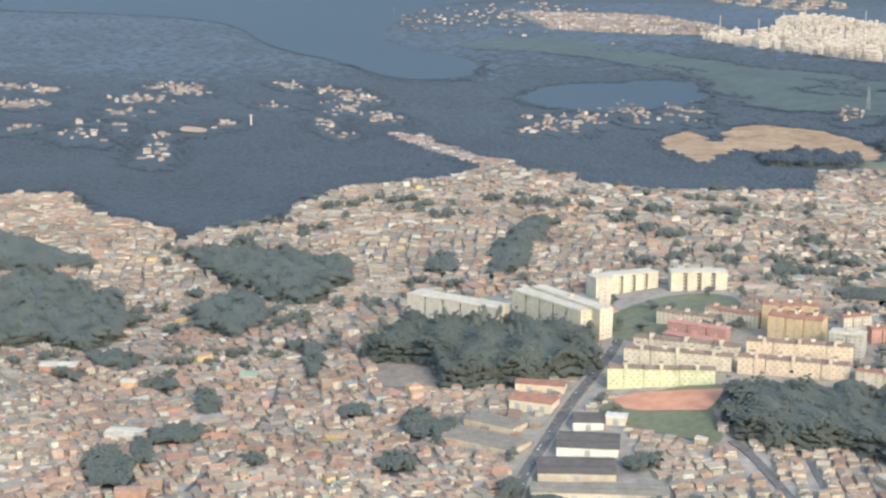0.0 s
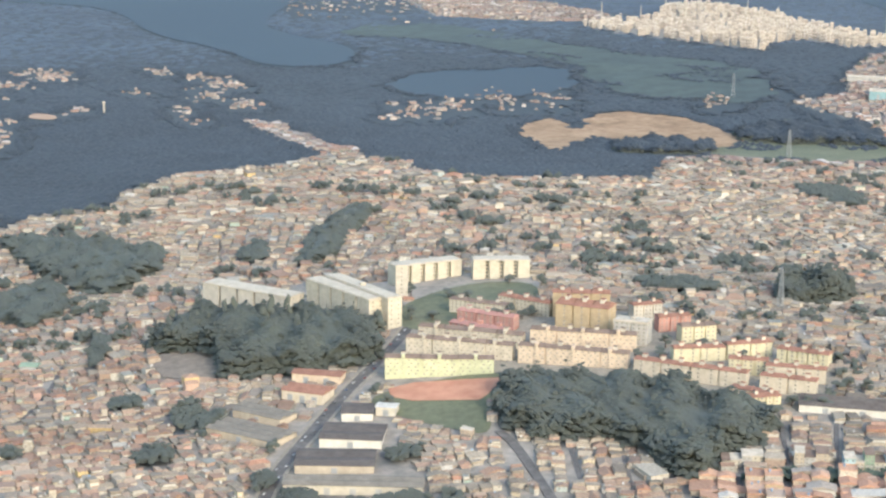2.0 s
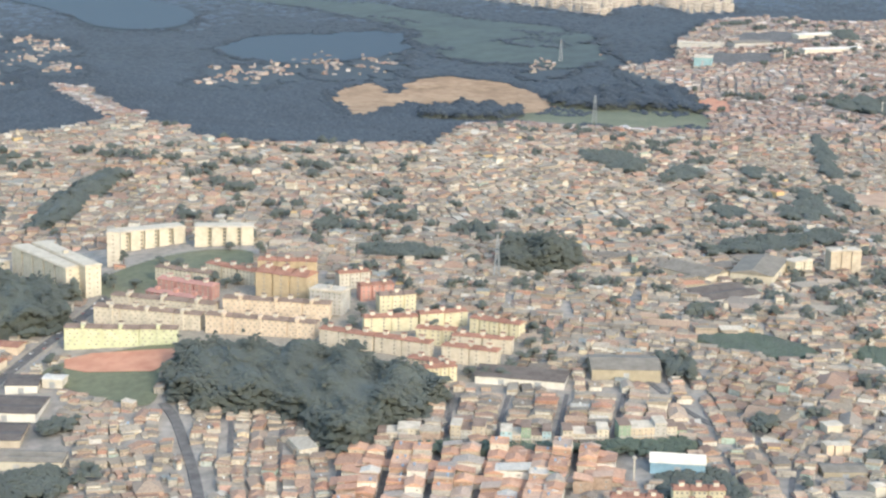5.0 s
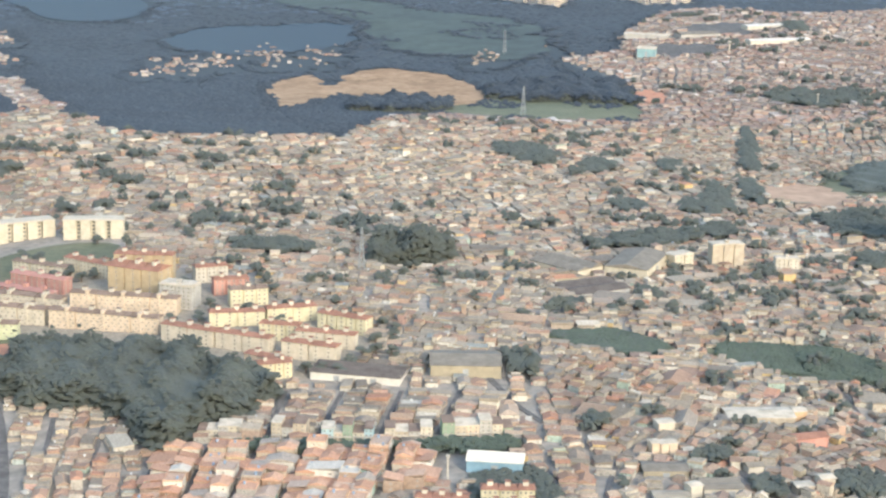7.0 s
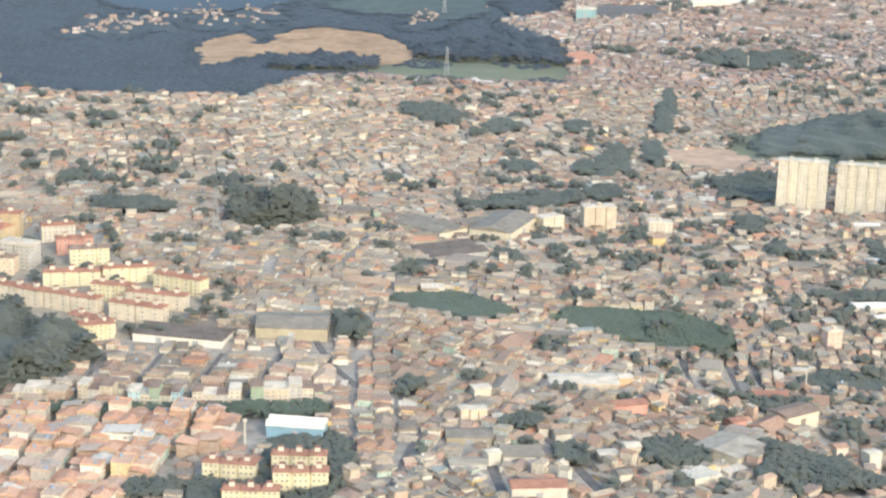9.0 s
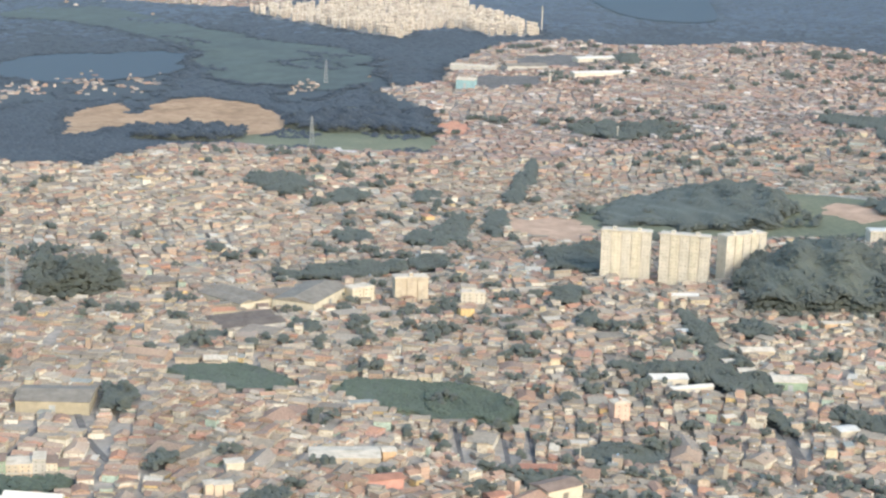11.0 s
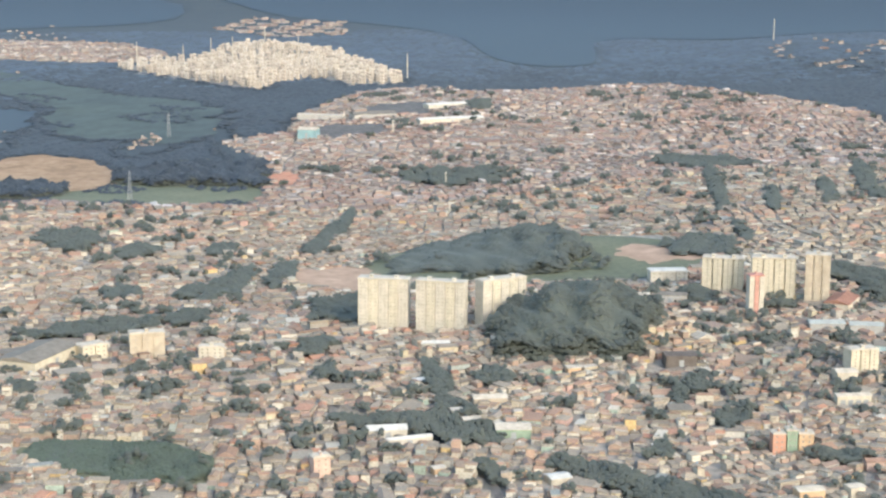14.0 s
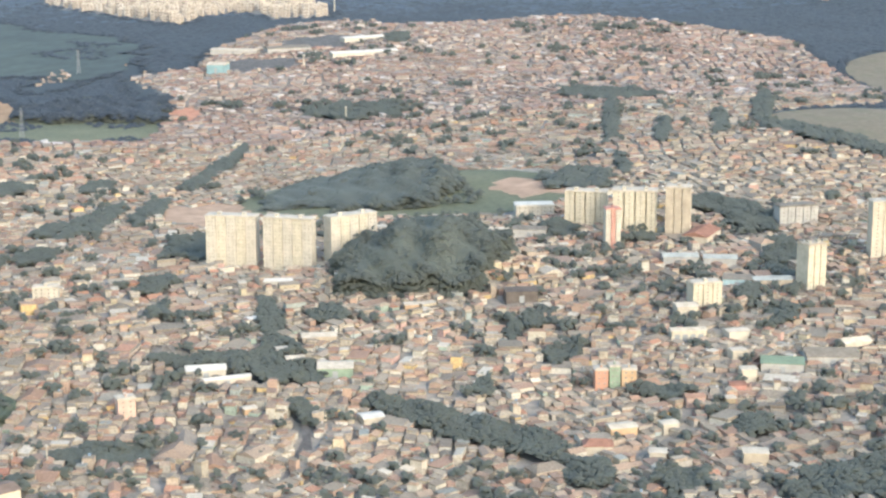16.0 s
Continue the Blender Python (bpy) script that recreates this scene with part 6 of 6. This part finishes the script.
def terrace_proto(i, w, d, floors, kind):
    ob = tagged(new("terrace_house"), LABELS[i % 4], "house", "terrace houses")
    h = 1.45 * floors + 0.2
    bm = bmesh.new()
    add_box(bm, -w / 2, w / 2, -d / 2, d / 2, -2, h)
    add_box(bm, -w / 2 - 0.02, w / 2 + 0.02, -d / 2 - 0.08, -d / 2, 1.4, 1.55)
    part("wall", bm, WALL_ONE, ob)
    bm = bmesh.new()
    if kind == "gable":
        add_gable(bm, -w / 2 - 0.2, w / 2 + 0.2, -d / 2 - 0.25, d / 2 + 0.25, h, 0.3 * d / 2 + 0.1, 0.14)
    elif kind == "mono":
        add_box(bm, -w / 2 - 0.15, w / 2 + 0.15, -d / 2 - 0.2, d / 2 + 0.2, 0, 0.16)
        for v in bm.verts:
            v.co.z += h + 0.05 + (v.co.y + d / 2) * 0.14
    else:
        add_box(bm, -w / 2 - 0.1, w / 2 + 0.1, -d / 2 - 0.1, d / 2 + 0.1, h, h + 0.18)
        for x0, x1, y0, y1 in ((-w / 2 - 0.1, w / 2 + 0.1, -d / 2 - 0.1, -d / 2 + 0.02), (-w / 2 - 0.1, w / 2 + 0.1, d / 2 - 0.02, d / 2 + 0.1), (w / 2 - 0.02, w / 2 + 0.1, -d / 2 + 0.02, d / 2 - 0.02)):
            add_box(bm, x0, x1, y0, y1, h + 0.18, h + 0.6)
    part("roof", bm, ROOF_ONE, ob)
    if kind == "flat":
        bm = bmesh.new()
        add_cylinder(bm, w * 0.2, d * 0.2, h + 0.18, h + 0.9, 0.36, 0.42, 9)
        part("water_tank", bm, TANK_ONE, ob, "blue plastic roof tank")
    bm = bmesh.new()
    add_box(bm, -0.3, 0.3, -d / 2 - 0.1, -d / 2 + 0.02, -0.2, 1.05)
    part("door", bm, DOOR_ONE, ob)
    for f in range(floors):
        window(ob, 0.6, 0.55, Matrix.Translation((w * 0.28, -d / 2 - 0.01, 1.45 * f + 0.5)))
        window(ob, 0.6, 0.55, Matrix.Translation((w / 2 + 0.01, d * 0.2, 1.45 * f + 0.5)) @ Matrix.Rotation(math.pi / 2, 4, "Z"))
        window(ob, 0.6, 0.55, Matrix.Translation((-w / 2 - 0.01, d * 0.1, 1.45 * f + 0.5)) @ Matrix.Rotation(-math.pi / 2, 4, "Z"))
    return ob


protos = [terrace_proto(i, *p) for i, p in enumerate([(3.6, 5.2, 1, "gable"), (3.8, 5.2, 2, "mono"), (3.6, 5.0, 2, "gable"), (3.9, 5.2, 3, "flat"), (4.4, 5.2, 1, "gable"), (4.2, 5.2, 1, "mono"), (3.5, 5.2, 2, "gable"), (4.0, 5.0, 2, "flat")])]
used = set()
order = rng.choice(8, len(single), p=[0.17, 0.14, 0.15, 0.08, 0.14, 0.13, 0.12, 0.07])
for j, (x, y, w, d, ang, clay, size) in enumerate(single):
    i = int(order[j])
    wide = (3.6, 3.8, 3.6, 3.9, 4.4, 4.2, 3.5, 4.0)[i]
    m = Matrix.Translation((x, y, gz(x, y))) @ Matrix.Rotation(ang + (math.pi if rng.random() < 0.5 else 0) + rng.normal(0, 0.03), 4, "Z") @ Matrix.Diagonal((min(1.6, w / wide), d / 5.2, rng.uniform(0.9, 1.25), 1))
    if i in used:
        copy_thing(protos[i], m)
    else:
        protos[i].matrix_basis = m
        used.add(i)


# ---- trees ----
ico = bmesh.new()
bmesh.ops.create_icosphere(ico, subdivisions=1, radius=1)
ICO_V = np.array([v.co[:] for v in ico.verts])
ICO_F = np.array([[v.index for v in f.verts] for f in ico.faces])
ico.free()
OCT_V = np.array([(1, 0, 0), (0, 1, 0), (-1, 0, 0), (0, -1, 0), (0, 0, 1), (0, 0, -1)], float)
OCT_F = np.array([(0, 1, 4), (1, 2, 4), (2, 3, 4), (3, 0, 4), (1, 0, 5), (2, 1, 5), (3, 2, 5), (0, 3, 5)])


def crown(blobs, leaves, fine, tall):
    """A crown of uneven clumps with loose leaf sprays round them, about 1 wide and 1 high, its foot at 0: points, faces, soft normals."""
    vs, fs, ns, n = [], [], [], 0
    bv, bf = (ICO_V, ICO_F) if fine else (OCT_V, OCT_F)
    bv = bv * np.where(bv[:, 2:] < -0.1, (1, 1, 0.4), (1, 1, 1))  # flat undersides
    centres = []
    for i in range(blobs):
        t = (i + 0.5) / blobs
        zc = 0.25 + 0.6 * t
        spread = 0.30 * (1 - (t if tall else abs(2 * t - 0.8)) * 0.6)
        th = rng.uniform(0, 6.28)
        cpos = np.array([math.cos(th) * spread, math.sin(th) * spread, zc])
        r = rng.uniform(0.20, 0.30) * (1.0 if blobs > 2 else 1.6)
        centres.append((cpos, r))
        vs.append(bv * r * rng.uniform(0.85, 1.15, (len(bv), 1)) * np.array([1, 1, 0.85]) + cpos)
        ns.append(bv)
        fs.append(bf + n)
        n += len(bv)
    for _ in range(leaves):
        cpos, r = centres[rng.integers(len(centres))]
        d = rng.normal(size=3)
        d[2] = abs(d[2]) * 0.8 - 0.15
        d /= np.linalg.norm(d)
        p = cpos + d * r * rng.uniform(0.85, 1.25)
        tri = p + rng.normal(0, 0.055, (3, 3))
        if np.dot(np.cross(tri[1] - tri[0], tri[2] - tri[0]), d + (0, 0, 0.8)) < 0:
            tri = tri[::-1]
        vs.append(tri)
        ns.append(np.repeat(d[None], 3, 0))
        fs.append(np.array([[n, n + 1, n + 2]]))
        n += 3
    v = np.concatenate(vs)
    nrm = 0.25 * np.concatenate(ns) + 0.25 * (v - (0, 0, 0.45)) + (0, 0, 0.8)
    return v, np.concatenate(fs), nrm / np.linalg.norm(nrm, axis=1)[:, None]


NEAR_CROWNS = [crown(5, 30, True, i % 2 == 0) for i in range(6)]
MID_CROWNS = [crown(3, 8, True, i % 2 == 0) for i in range(6)]
FAR_CROWNS = [crown(2, 4, False, False) for i in range(6)]


def stand(x, y):
    return 0.86 + 0.19 * np.sin(x * 0.21 + 1) * np.cos(y * 0.13) + 0.08 * np.sin(x * 0.47 + y * 0.11) + 0.10 * np.sin(x * 0.29 - y * 0.07 + 2)


def park_rise(x):
    """The park's wood stands higher towards its eastern end."""
    return np.interp(x, (455, 520, 560, 600), (0.45, 0.7, 1.5, 1.3))


def wood(name, x, y, height, width, crowns, mat, label):
    n = len(x)
    z = ground_z(x, y)
    h = height * np.where(rng.random(n) < (0.08 if height < 6 else 0.0), rng.uniform(0.8, 0.9, n), rng.uniform(0.97, 1.03, n))
    w = width * rng.uniform(0.75, 1.3, n)
    if height > 3 and "woods" not in name and "garden" not in name:  # taller and lower stands within one wood
        h = h * stand(x, y)
    if name.startswith("park_wood"):
        h = h * park_rise(x)
    if name.startswith("round_wood"):
        h = h * np.clip(1.15 * np.sqrt(np.clip(1 - ((x - 119) ** 2 + (y - 882) ** 2) / 34 ** 2, 0, 1)), 0.4, 1.1)
    tip = rng.random(n) < (0.07 if height > 10 else 0.03)  # single trees that stand out above the rest
    h, w = np.where(tip, h * rng.uniform(1.10, 1.3, n), h), np.where(tip, w * 0.8, w)
    th = rng.uniform(0, 6.28, n)
    pick = rng.integers(len(crowns), size=n)
    sunk = (0.48 if "edge" in name and name[0] != "f" and "horizon" not in name else 0.78) * h if "woods" in name else 0.3 + 0 * h
    vs, fs, ns, base = [], [], [], 0
    for i, (cv, cf, cn) in enumerate(crowns):
        s = np.where(pick == i)[0]
        if not len(s):
            continue
        local = np.broadcast_to(cv, (len(s), len(cv), 3)).copy()
        local[:, :, :2] *= w[s][:, None, None]
        deep = np.minimum(h[s], (1.05 if "garden" in name else 0.72) * w[s])[:, None]
        local[:, :, 2] = h[s][:, None] - deep * (1 - local[:, :, 2])
        c, sn = np.cos(th[s]), np.sin(th[s])
        v = turned(x[s], y[s], z[s] - sunk[s], c, sn, local)
        zero = np.zeros(len(s))
        ns.append(turned(zero, zero, zero, c, sn, np.broadcast_to(cn, (len(s), len(cn), 3))).reshape(-1, 3))
        fs.append((base + len(cv) * np.arange(len(s))[:, None, None] + cf).reshape(-1, 3))
        vs.append(v.reshape(-1, 3))
        base += len(s) * len(cv)
    return tagged(links_mesh(name, np.concatenate(vs), fs, [mat], [np.zeros(len(f), int) for f in fs], True, np.concatenate(ns)), label, "trees", kind="stuff")


def undergrowth(name, poly, height, step, mat):
    """An added leaf-coloured sheet, just under the crown tops, that hides dark gaps."""
    ob = sheet(name, poly, mat, "closed leaf-coloured sheet hiding dark gaps between crowns", "undergrowth", step, 0.1)
    edge = rounded(poly)
    for v in ob.data.vertices:
        near = np.min(np.hypot(edge[:, 0] - v.co.x, edge[:, 1] - v.co.y))
        v.co.z += height * min(1.0, max(0.0, near - 0.16 * height) / (0.5 * height)) * float(stand(v.co.x, v.co.y)) * (0.98 + 0.04 * math.sin(v.co.x * 0.9) * math.cos(v.co.y * 1.1)) * (float(park_rise(v.co.x)) if name.startswith("park_wood") else 1.0)
    ob["kind"] = "stuff"


def scatter(poly, gap, jitter=0.45):
    p = rounded(poly, 1)
    lo, hi = p.min(0), p.max(0)
    x, y = np.meshgrid(np.arange(lo[0], hi[0] + gap, gap), np.arange(lo[1], hi[1] + gap, gap))
    x, y = (x + rng.uniform(-jitter, jitter, x.shape) * gap).ravel(), (y + rng.uniform(-jitter, jitter, y.shape) * gap).ravel()
    k = inside(p, x, y)
    return x[k], y[k]


TALL = {"eucalyptus_wood": 13.0, "estate_wood": 12.0, "dome_wood": 11.5, "west_scrub": 1.8, "east_scrub": 2.4, "west_grove": 11.0, "gully_wood": 10.0, "gully_grove": 9.0, "west_thicket": 7.0, "hill_gully": 7.5, "round_wood": 15.0, "park_wood": 7.0, "sand_copse": 8.5, "sand_wood": 9.0, "terrace_hedge": 4.0, "lot_wood": 3.5, "scrub_grove": 4.2, "slope_garden": 4.0, "flats_thicket": 3.2}
for key, poly in GROVES.items():
    far = np.mean(poly, 0)[1] > 1000
    name = key if isinstance(key, str) else key[0]
    tall = TALL.get(key, 5.5)
    gap = 2.1 if far else 1.3 if "scrub" in name else 1.6
    x, y = scatter(poly, gap * (1.3 if far else 1.0))
    for p in KEEP:
        k = ~inside(p, x, y)
        x, y = x[k], y[k]
    if tall > 6:  # low growth along the edge
        ring = rounded(poly)
        to = np.roll(ring, -1, 0)
        count = np.maximum(1, (np.hypot(*(to - ring).T) / 1.1).astype(int))
        ex = np.concatenate([np.linspace(a[0], q[0], m, endpoint=False) for a, q, m in zip(ring, to, count)])
        ey = np.concatenate([np.linspace(a[1], q[1], m, endpoint=False) for a, q, m in zip(ring, to, count)])
        mx, my = ring.mean(0)
        for pull, low in ((0.0, 0.36), (0.04, 0.62), (0.08, 0.85)):
            wood(name + "_edge", ex + (mx - ex) * pull + rng.normal(0, 0.7, len(ex)), ey + (my - ey) * pull + rng.normal(0, 0.7, len(ex)), tall * low, 4.4, FAR_CROWNS, LEAVES, "dark green trees and shrubs along the wood's edge")
    wood(name, x, y, tall, gap * 2.8 * (1.3 if far else 1.0), FAR_CROWNS if far else MID_CROWNS, LEAVES_SCRUB if "scrub" in name or "hedge" in name else LEAVES_HAZED if "sand" in name else LEAVES, "dense dark green wood of tall leafy trees" if tall > 6 else "dark green thicket of low trees")
    if tall > 6 or "scrub" in name:
        undergrowth(name + "_undergrowth", poly, tall * (0.62 if "scrub" in name else 0.955), 2.5, LEAVES_HAZED if "sand" in name else LEAVES)


def wild(x, y):
    """Where woods grow outside the town."""
    ok = ~inside(TOWN, x, y) & ~inside(HILL_STREET, x, y) & ~inside(SAND_HILL, x, y) & ~inside(SAND_LOBE, x, y) & ~inside(HILL_LOT, x, y) & ~inside(HILL_LOT, x, y + 25) & ~(inside(SAND_MEADOW, x, y) & (np.sin(x * 0.07 + 2) + np.sin(y * 0.06) > -0.8)) & ~inside(WHITE_TOWN, x, y) & ~inside(EDGE_TOWN, x, y) & ~inside(DRY_FIELD, x, y) & ~inside(UPPER_FIELD, x, y)
    for p in (LAKE_WEST, LAKE_MID, LAKE_EAST, LAKE_HAMLET):
        ok &= ~inside(p, x, y)
    open_land = np.sin(x * 0.045) + np.sin(y * 0.031 + 1) + 0.7 * np.sin((x + y) * 0.07) > -0.95  # copses stand about the pastures
    for p in FAR_MEADOWS.values():
        ok &= ~(inside(p, x, y) & open_land)
    ok &= (y < 3100) | (y > 3900)
    ok &= (x > -330 - 0.125 * y) & (x < 340 + 0.57 * y)
    for hx, hy in scattered[:, :2]:
        ok &= (np.abs(x - hx) > 8) | (y - hy > 6) | (y - hy < -38)
    return ok


for name, y0, y1, gap, tall, crowns, leaf in (("hill_woods", 1150, 1750, 6.2, 4.6, FAR_CROWNS, LEAVES_HAZED), ("lakeside_woods", 1750, 2300, 9.2, 4.8, FAR_CROWNS, LEAVES_HAZED), ("far_woods", 2300, 3100, 13.0, 5.5, FAR_CROWNS, LEAVES_HAZED_LAKE), ("horizon_woods", 3100, 4700, 28.0, 7.0, FAR_CROWNS, LEAVES_HAZED_LAKE)):
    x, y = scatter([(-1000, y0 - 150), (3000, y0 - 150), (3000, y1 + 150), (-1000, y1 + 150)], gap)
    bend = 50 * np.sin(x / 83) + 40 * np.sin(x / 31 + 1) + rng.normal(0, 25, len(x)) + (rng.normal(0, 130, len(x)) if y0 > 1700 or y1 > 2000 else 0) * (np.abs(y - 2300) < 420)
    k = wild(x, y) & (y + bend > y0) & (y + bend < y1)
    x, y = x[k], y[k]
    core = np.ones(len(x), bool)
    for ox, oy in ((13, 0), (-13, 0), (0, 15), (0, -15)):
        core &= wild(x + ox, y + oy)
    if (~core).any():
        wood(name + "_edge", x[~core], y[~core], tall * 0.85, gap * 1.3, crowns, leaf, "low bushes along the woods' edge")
    wood(name, x[core], y[core], tall, gap * 2.0, crowns, leaf, "continuous woodland on the hills, leaves tinted blue for haze")

# trees between the houses
tx, ty, tr = [], [], []
for cx, cy, cr in clumps:
    for _ in range(max(2, int(cr * 1.7))):
        a, r = rng.uniform(0, 6.28), cr * math.sqrt(rng.random())
        tx.append(cx + 1.4 * r * math.cos(a))
        ty.append(cy + 0.9 * r * math.sin(a))
        tr.append(cr)
tx, ty = np.array(tx), np.array(ty)
k = ~near_line(AVENUE, tx, ty, 5) & ~inside(PITCH, tx, ty) & ~near_line(STAIR_STREET, tx, ty, 3)
for line in EAST_STREETS:
    k &= ~near_line(line, tx, ty, 2.5)
for p in KEEP:
    k &= ~inside(p, tx, ty)
tx, ty = tx[k], ty[k]
order = np.argsort(ty)
tx, ty = tx[order], ty[order]
alone = np.arange(0, 220)
near = (np.arange(len(tx)) >= 220) & (ty < 950)
wood("far_garden_trees", tx[ty >= 950], ty[ty >= 950], 6.0, 5.6, FAR_CROWNS, LEAVES, "dark green trees dotted between far houses")
wood("garden_trees", tx[near], ty[near], 6.0, 5.6, MID_CROWNS, LEAVES, "dark green garden trees between the houses")
TREES = []
for i, (cv, cf, cn) in enumerate(NEAR_CROWNS):
    ob = tagged(new("tree"), "leafy dark green tree between houses", "tree", "garden trees")
    bm = bmesh.new()
    add_cylinder(bm, 0, 0, -0.6, 2.4, 0.26, 0.15, 7)
    for a in (0.4, 2.4, 4.5):
        add_bar(bm, (0, 0, 1.6), (math.cos(a) * 1.0, math.sin(a) * 1.0, 3.2), 0.09)
    part("trunk", bm, BARK, ob)
    crown_ob = links_mesh("crown", cv * np.array([4.6, 4.6, 5.0]) + np.array([0, 0, 0.3]), [cf], [LEAVES], smooth=True, normals=cn)
    crown_ob.parent = ob
    TREES.append(ob)
for j, i in enumerate(alone):
    m = Matrix.Translation((tx[i], ty[i], gz(tx[i], ty[i]))) @ Matrix.Rotation(rng.uniform(0, 6.28), 4, "Z") @ Matrix.Diagonal((*([rng.uniform(0.8, 1.4)] * 2), rng.uniform(0.8, 1.25), 1))
    if j < len(TREES):
        TREES[j].matrix_basis = m
    else:
        copy_thing(TREES[j % len(TREES)], m)

for x, y in ((-42, 846), (-36, 851), (-22, 850), (-54, 853), (-47, 850), (54, 710), (60, 706), (47, 711), (66, 717), (72, 724), (132, 702), (137, 694), (139, 712), (135, 706), (78, 727), (84, 720), (88, 742), (90, 752), (52, 780), (48, 790), (-30, 869), (-38, 874), (-62, 888), (-70, 896), (-88, 905), (-98, 872), (-94, 862), (-84, 858), (-20, 905), (-34, 918), (-12, 832), (4, 828), (8, 805), (14, 790), (8, 778), (-4, 772), (30, 786), (42, 762), (62, 748), (80, 740), (72, 768), (86, 760), (44, 812), (30, 824), (40, 838), (-123, 768), (-120, 750)):
    copy_thing(TREES[int(rng.integers(6))], Matrix.Translation((x, y, gz(x, y))) @ Matrix.Rotation(rng.uniform(0, 6.28), 4, "Z") @ Matrix.Diagonal((1.25, 1.25, 1.2, 1)))


# tall eucalypts that overtop the wood
for k in range(26):
    t = (k + rng.uniform(-0.4, 0.4)) / 25
    x, y = -206 + 92 * t + rng.normal(0, 2), 893 - 46 * t + rng.normal(0, 6) - 8
    side = rng.uniform(0.85, 1.25)
    tall_tree = copy_thing(TREES[int(rng.integers(6))], Matrix.Translation((x, y, gz(x, y))) @ Matrix.Rotation(rng.uniform(0, 6.28), 4, "Z") @ Matrix.Diagonal((side, side, rng.uniform(2.5, 3.3), 1)))
    tagged(tall_tree, "tall slender eucalyptus above the dark wood", group="eucalyptus trees")


# ---- cars along the avenue ----
CAR_PAINT = material("car_paint", [(0.0, (0.62, 0.62, 0.60)), (0.35, (0.10, 0.10, 0.11)), (0.55, (0.35, 0.36, 0.37)), (0.8, (0.40, 0.08, 0.06)), (0.9, (0.12, 0.18, 0.32))], 0.35, "object", grime=0.05)
TYRE = paint("tyre_rubber", (0.04, 0.04, 0.04))


def car_proto():
    ob = tagged(new("car"), "small hatchback car on the avenue", "car", "cars on the avenue")
    bm = bmesh.new()
    add_box(bm, -1.0, 1.0, -0.42, 0.42, 0.14, 0.42)
    bmesh.ops.bevel(bm, geom=bm.edges[:], offset=0.07, segments=1, affect="EDGES")
    part("body", bm, CAR_PAINT, ob)
    bm = bmesh.new()
    add_box(bm, -0.62, 0.45, -0.38, 0.38, 0.42, 0.70)
    for v in bm.verts:
        if v.co.z > 0.6:
            v.co.x *= 0.75
            v.co.y *= 0.85
    part("cabin", bm, GLASS_DARK, ob, "dark glazed cabin")
    for wx in (-0.62, 0.62):
        for wy in (-0.40, 0.40):
            bm = bmesh.new()
            add_cylinder(bm, 0, 0, -0.07, 0.07, 0.16, 0.16, 10)
            bmesh.ops.rotate(bm, verts=bm.verts, cent=(0, 0, 0), matrix=Matrix.Rotation(math.pi / 2, 3, "X"))
            bmesh.ops.translate(bm, verts=bm.verts, vec=(wx, wy, 0.16))
            part("wheel", bm, TYRE, ob)
    return ob


car = car_proto()
line = np.array(AVENUE, float)
run = np.concatenate([[0], np.cumsum(np.hypot(*np.diff(line, axis=0).T))])
for j in range(34):
    s = 90 + j * 7.2 + rng.uniform(-2.5, 2.5)
    x, y = np.interp(s, run, line[:, 0]), np.interp(s, run, line[:, 1])
    dx, dy = np.interp(s + 1, run, line[:, 0]) - x, np.interp(s + 1, run, line[:, 1]) - y
    side = rng.choice([-1.9, -0.8, 0.8, 1.9])
    n = math.hypot(dx, dy) or 1
    x, y = x + dy / n * side, y - dx / n * side
    m = Matrix.Translation((x, y, gz(x, y) + 0.31)) @ Matrix.Rotation(math.atan2(dy, dx) + (math.pi if side < 0 else 0), 4, "Z")
    if j:
        copy_thing(car, m)
    else:
        car.matrix_basis = m
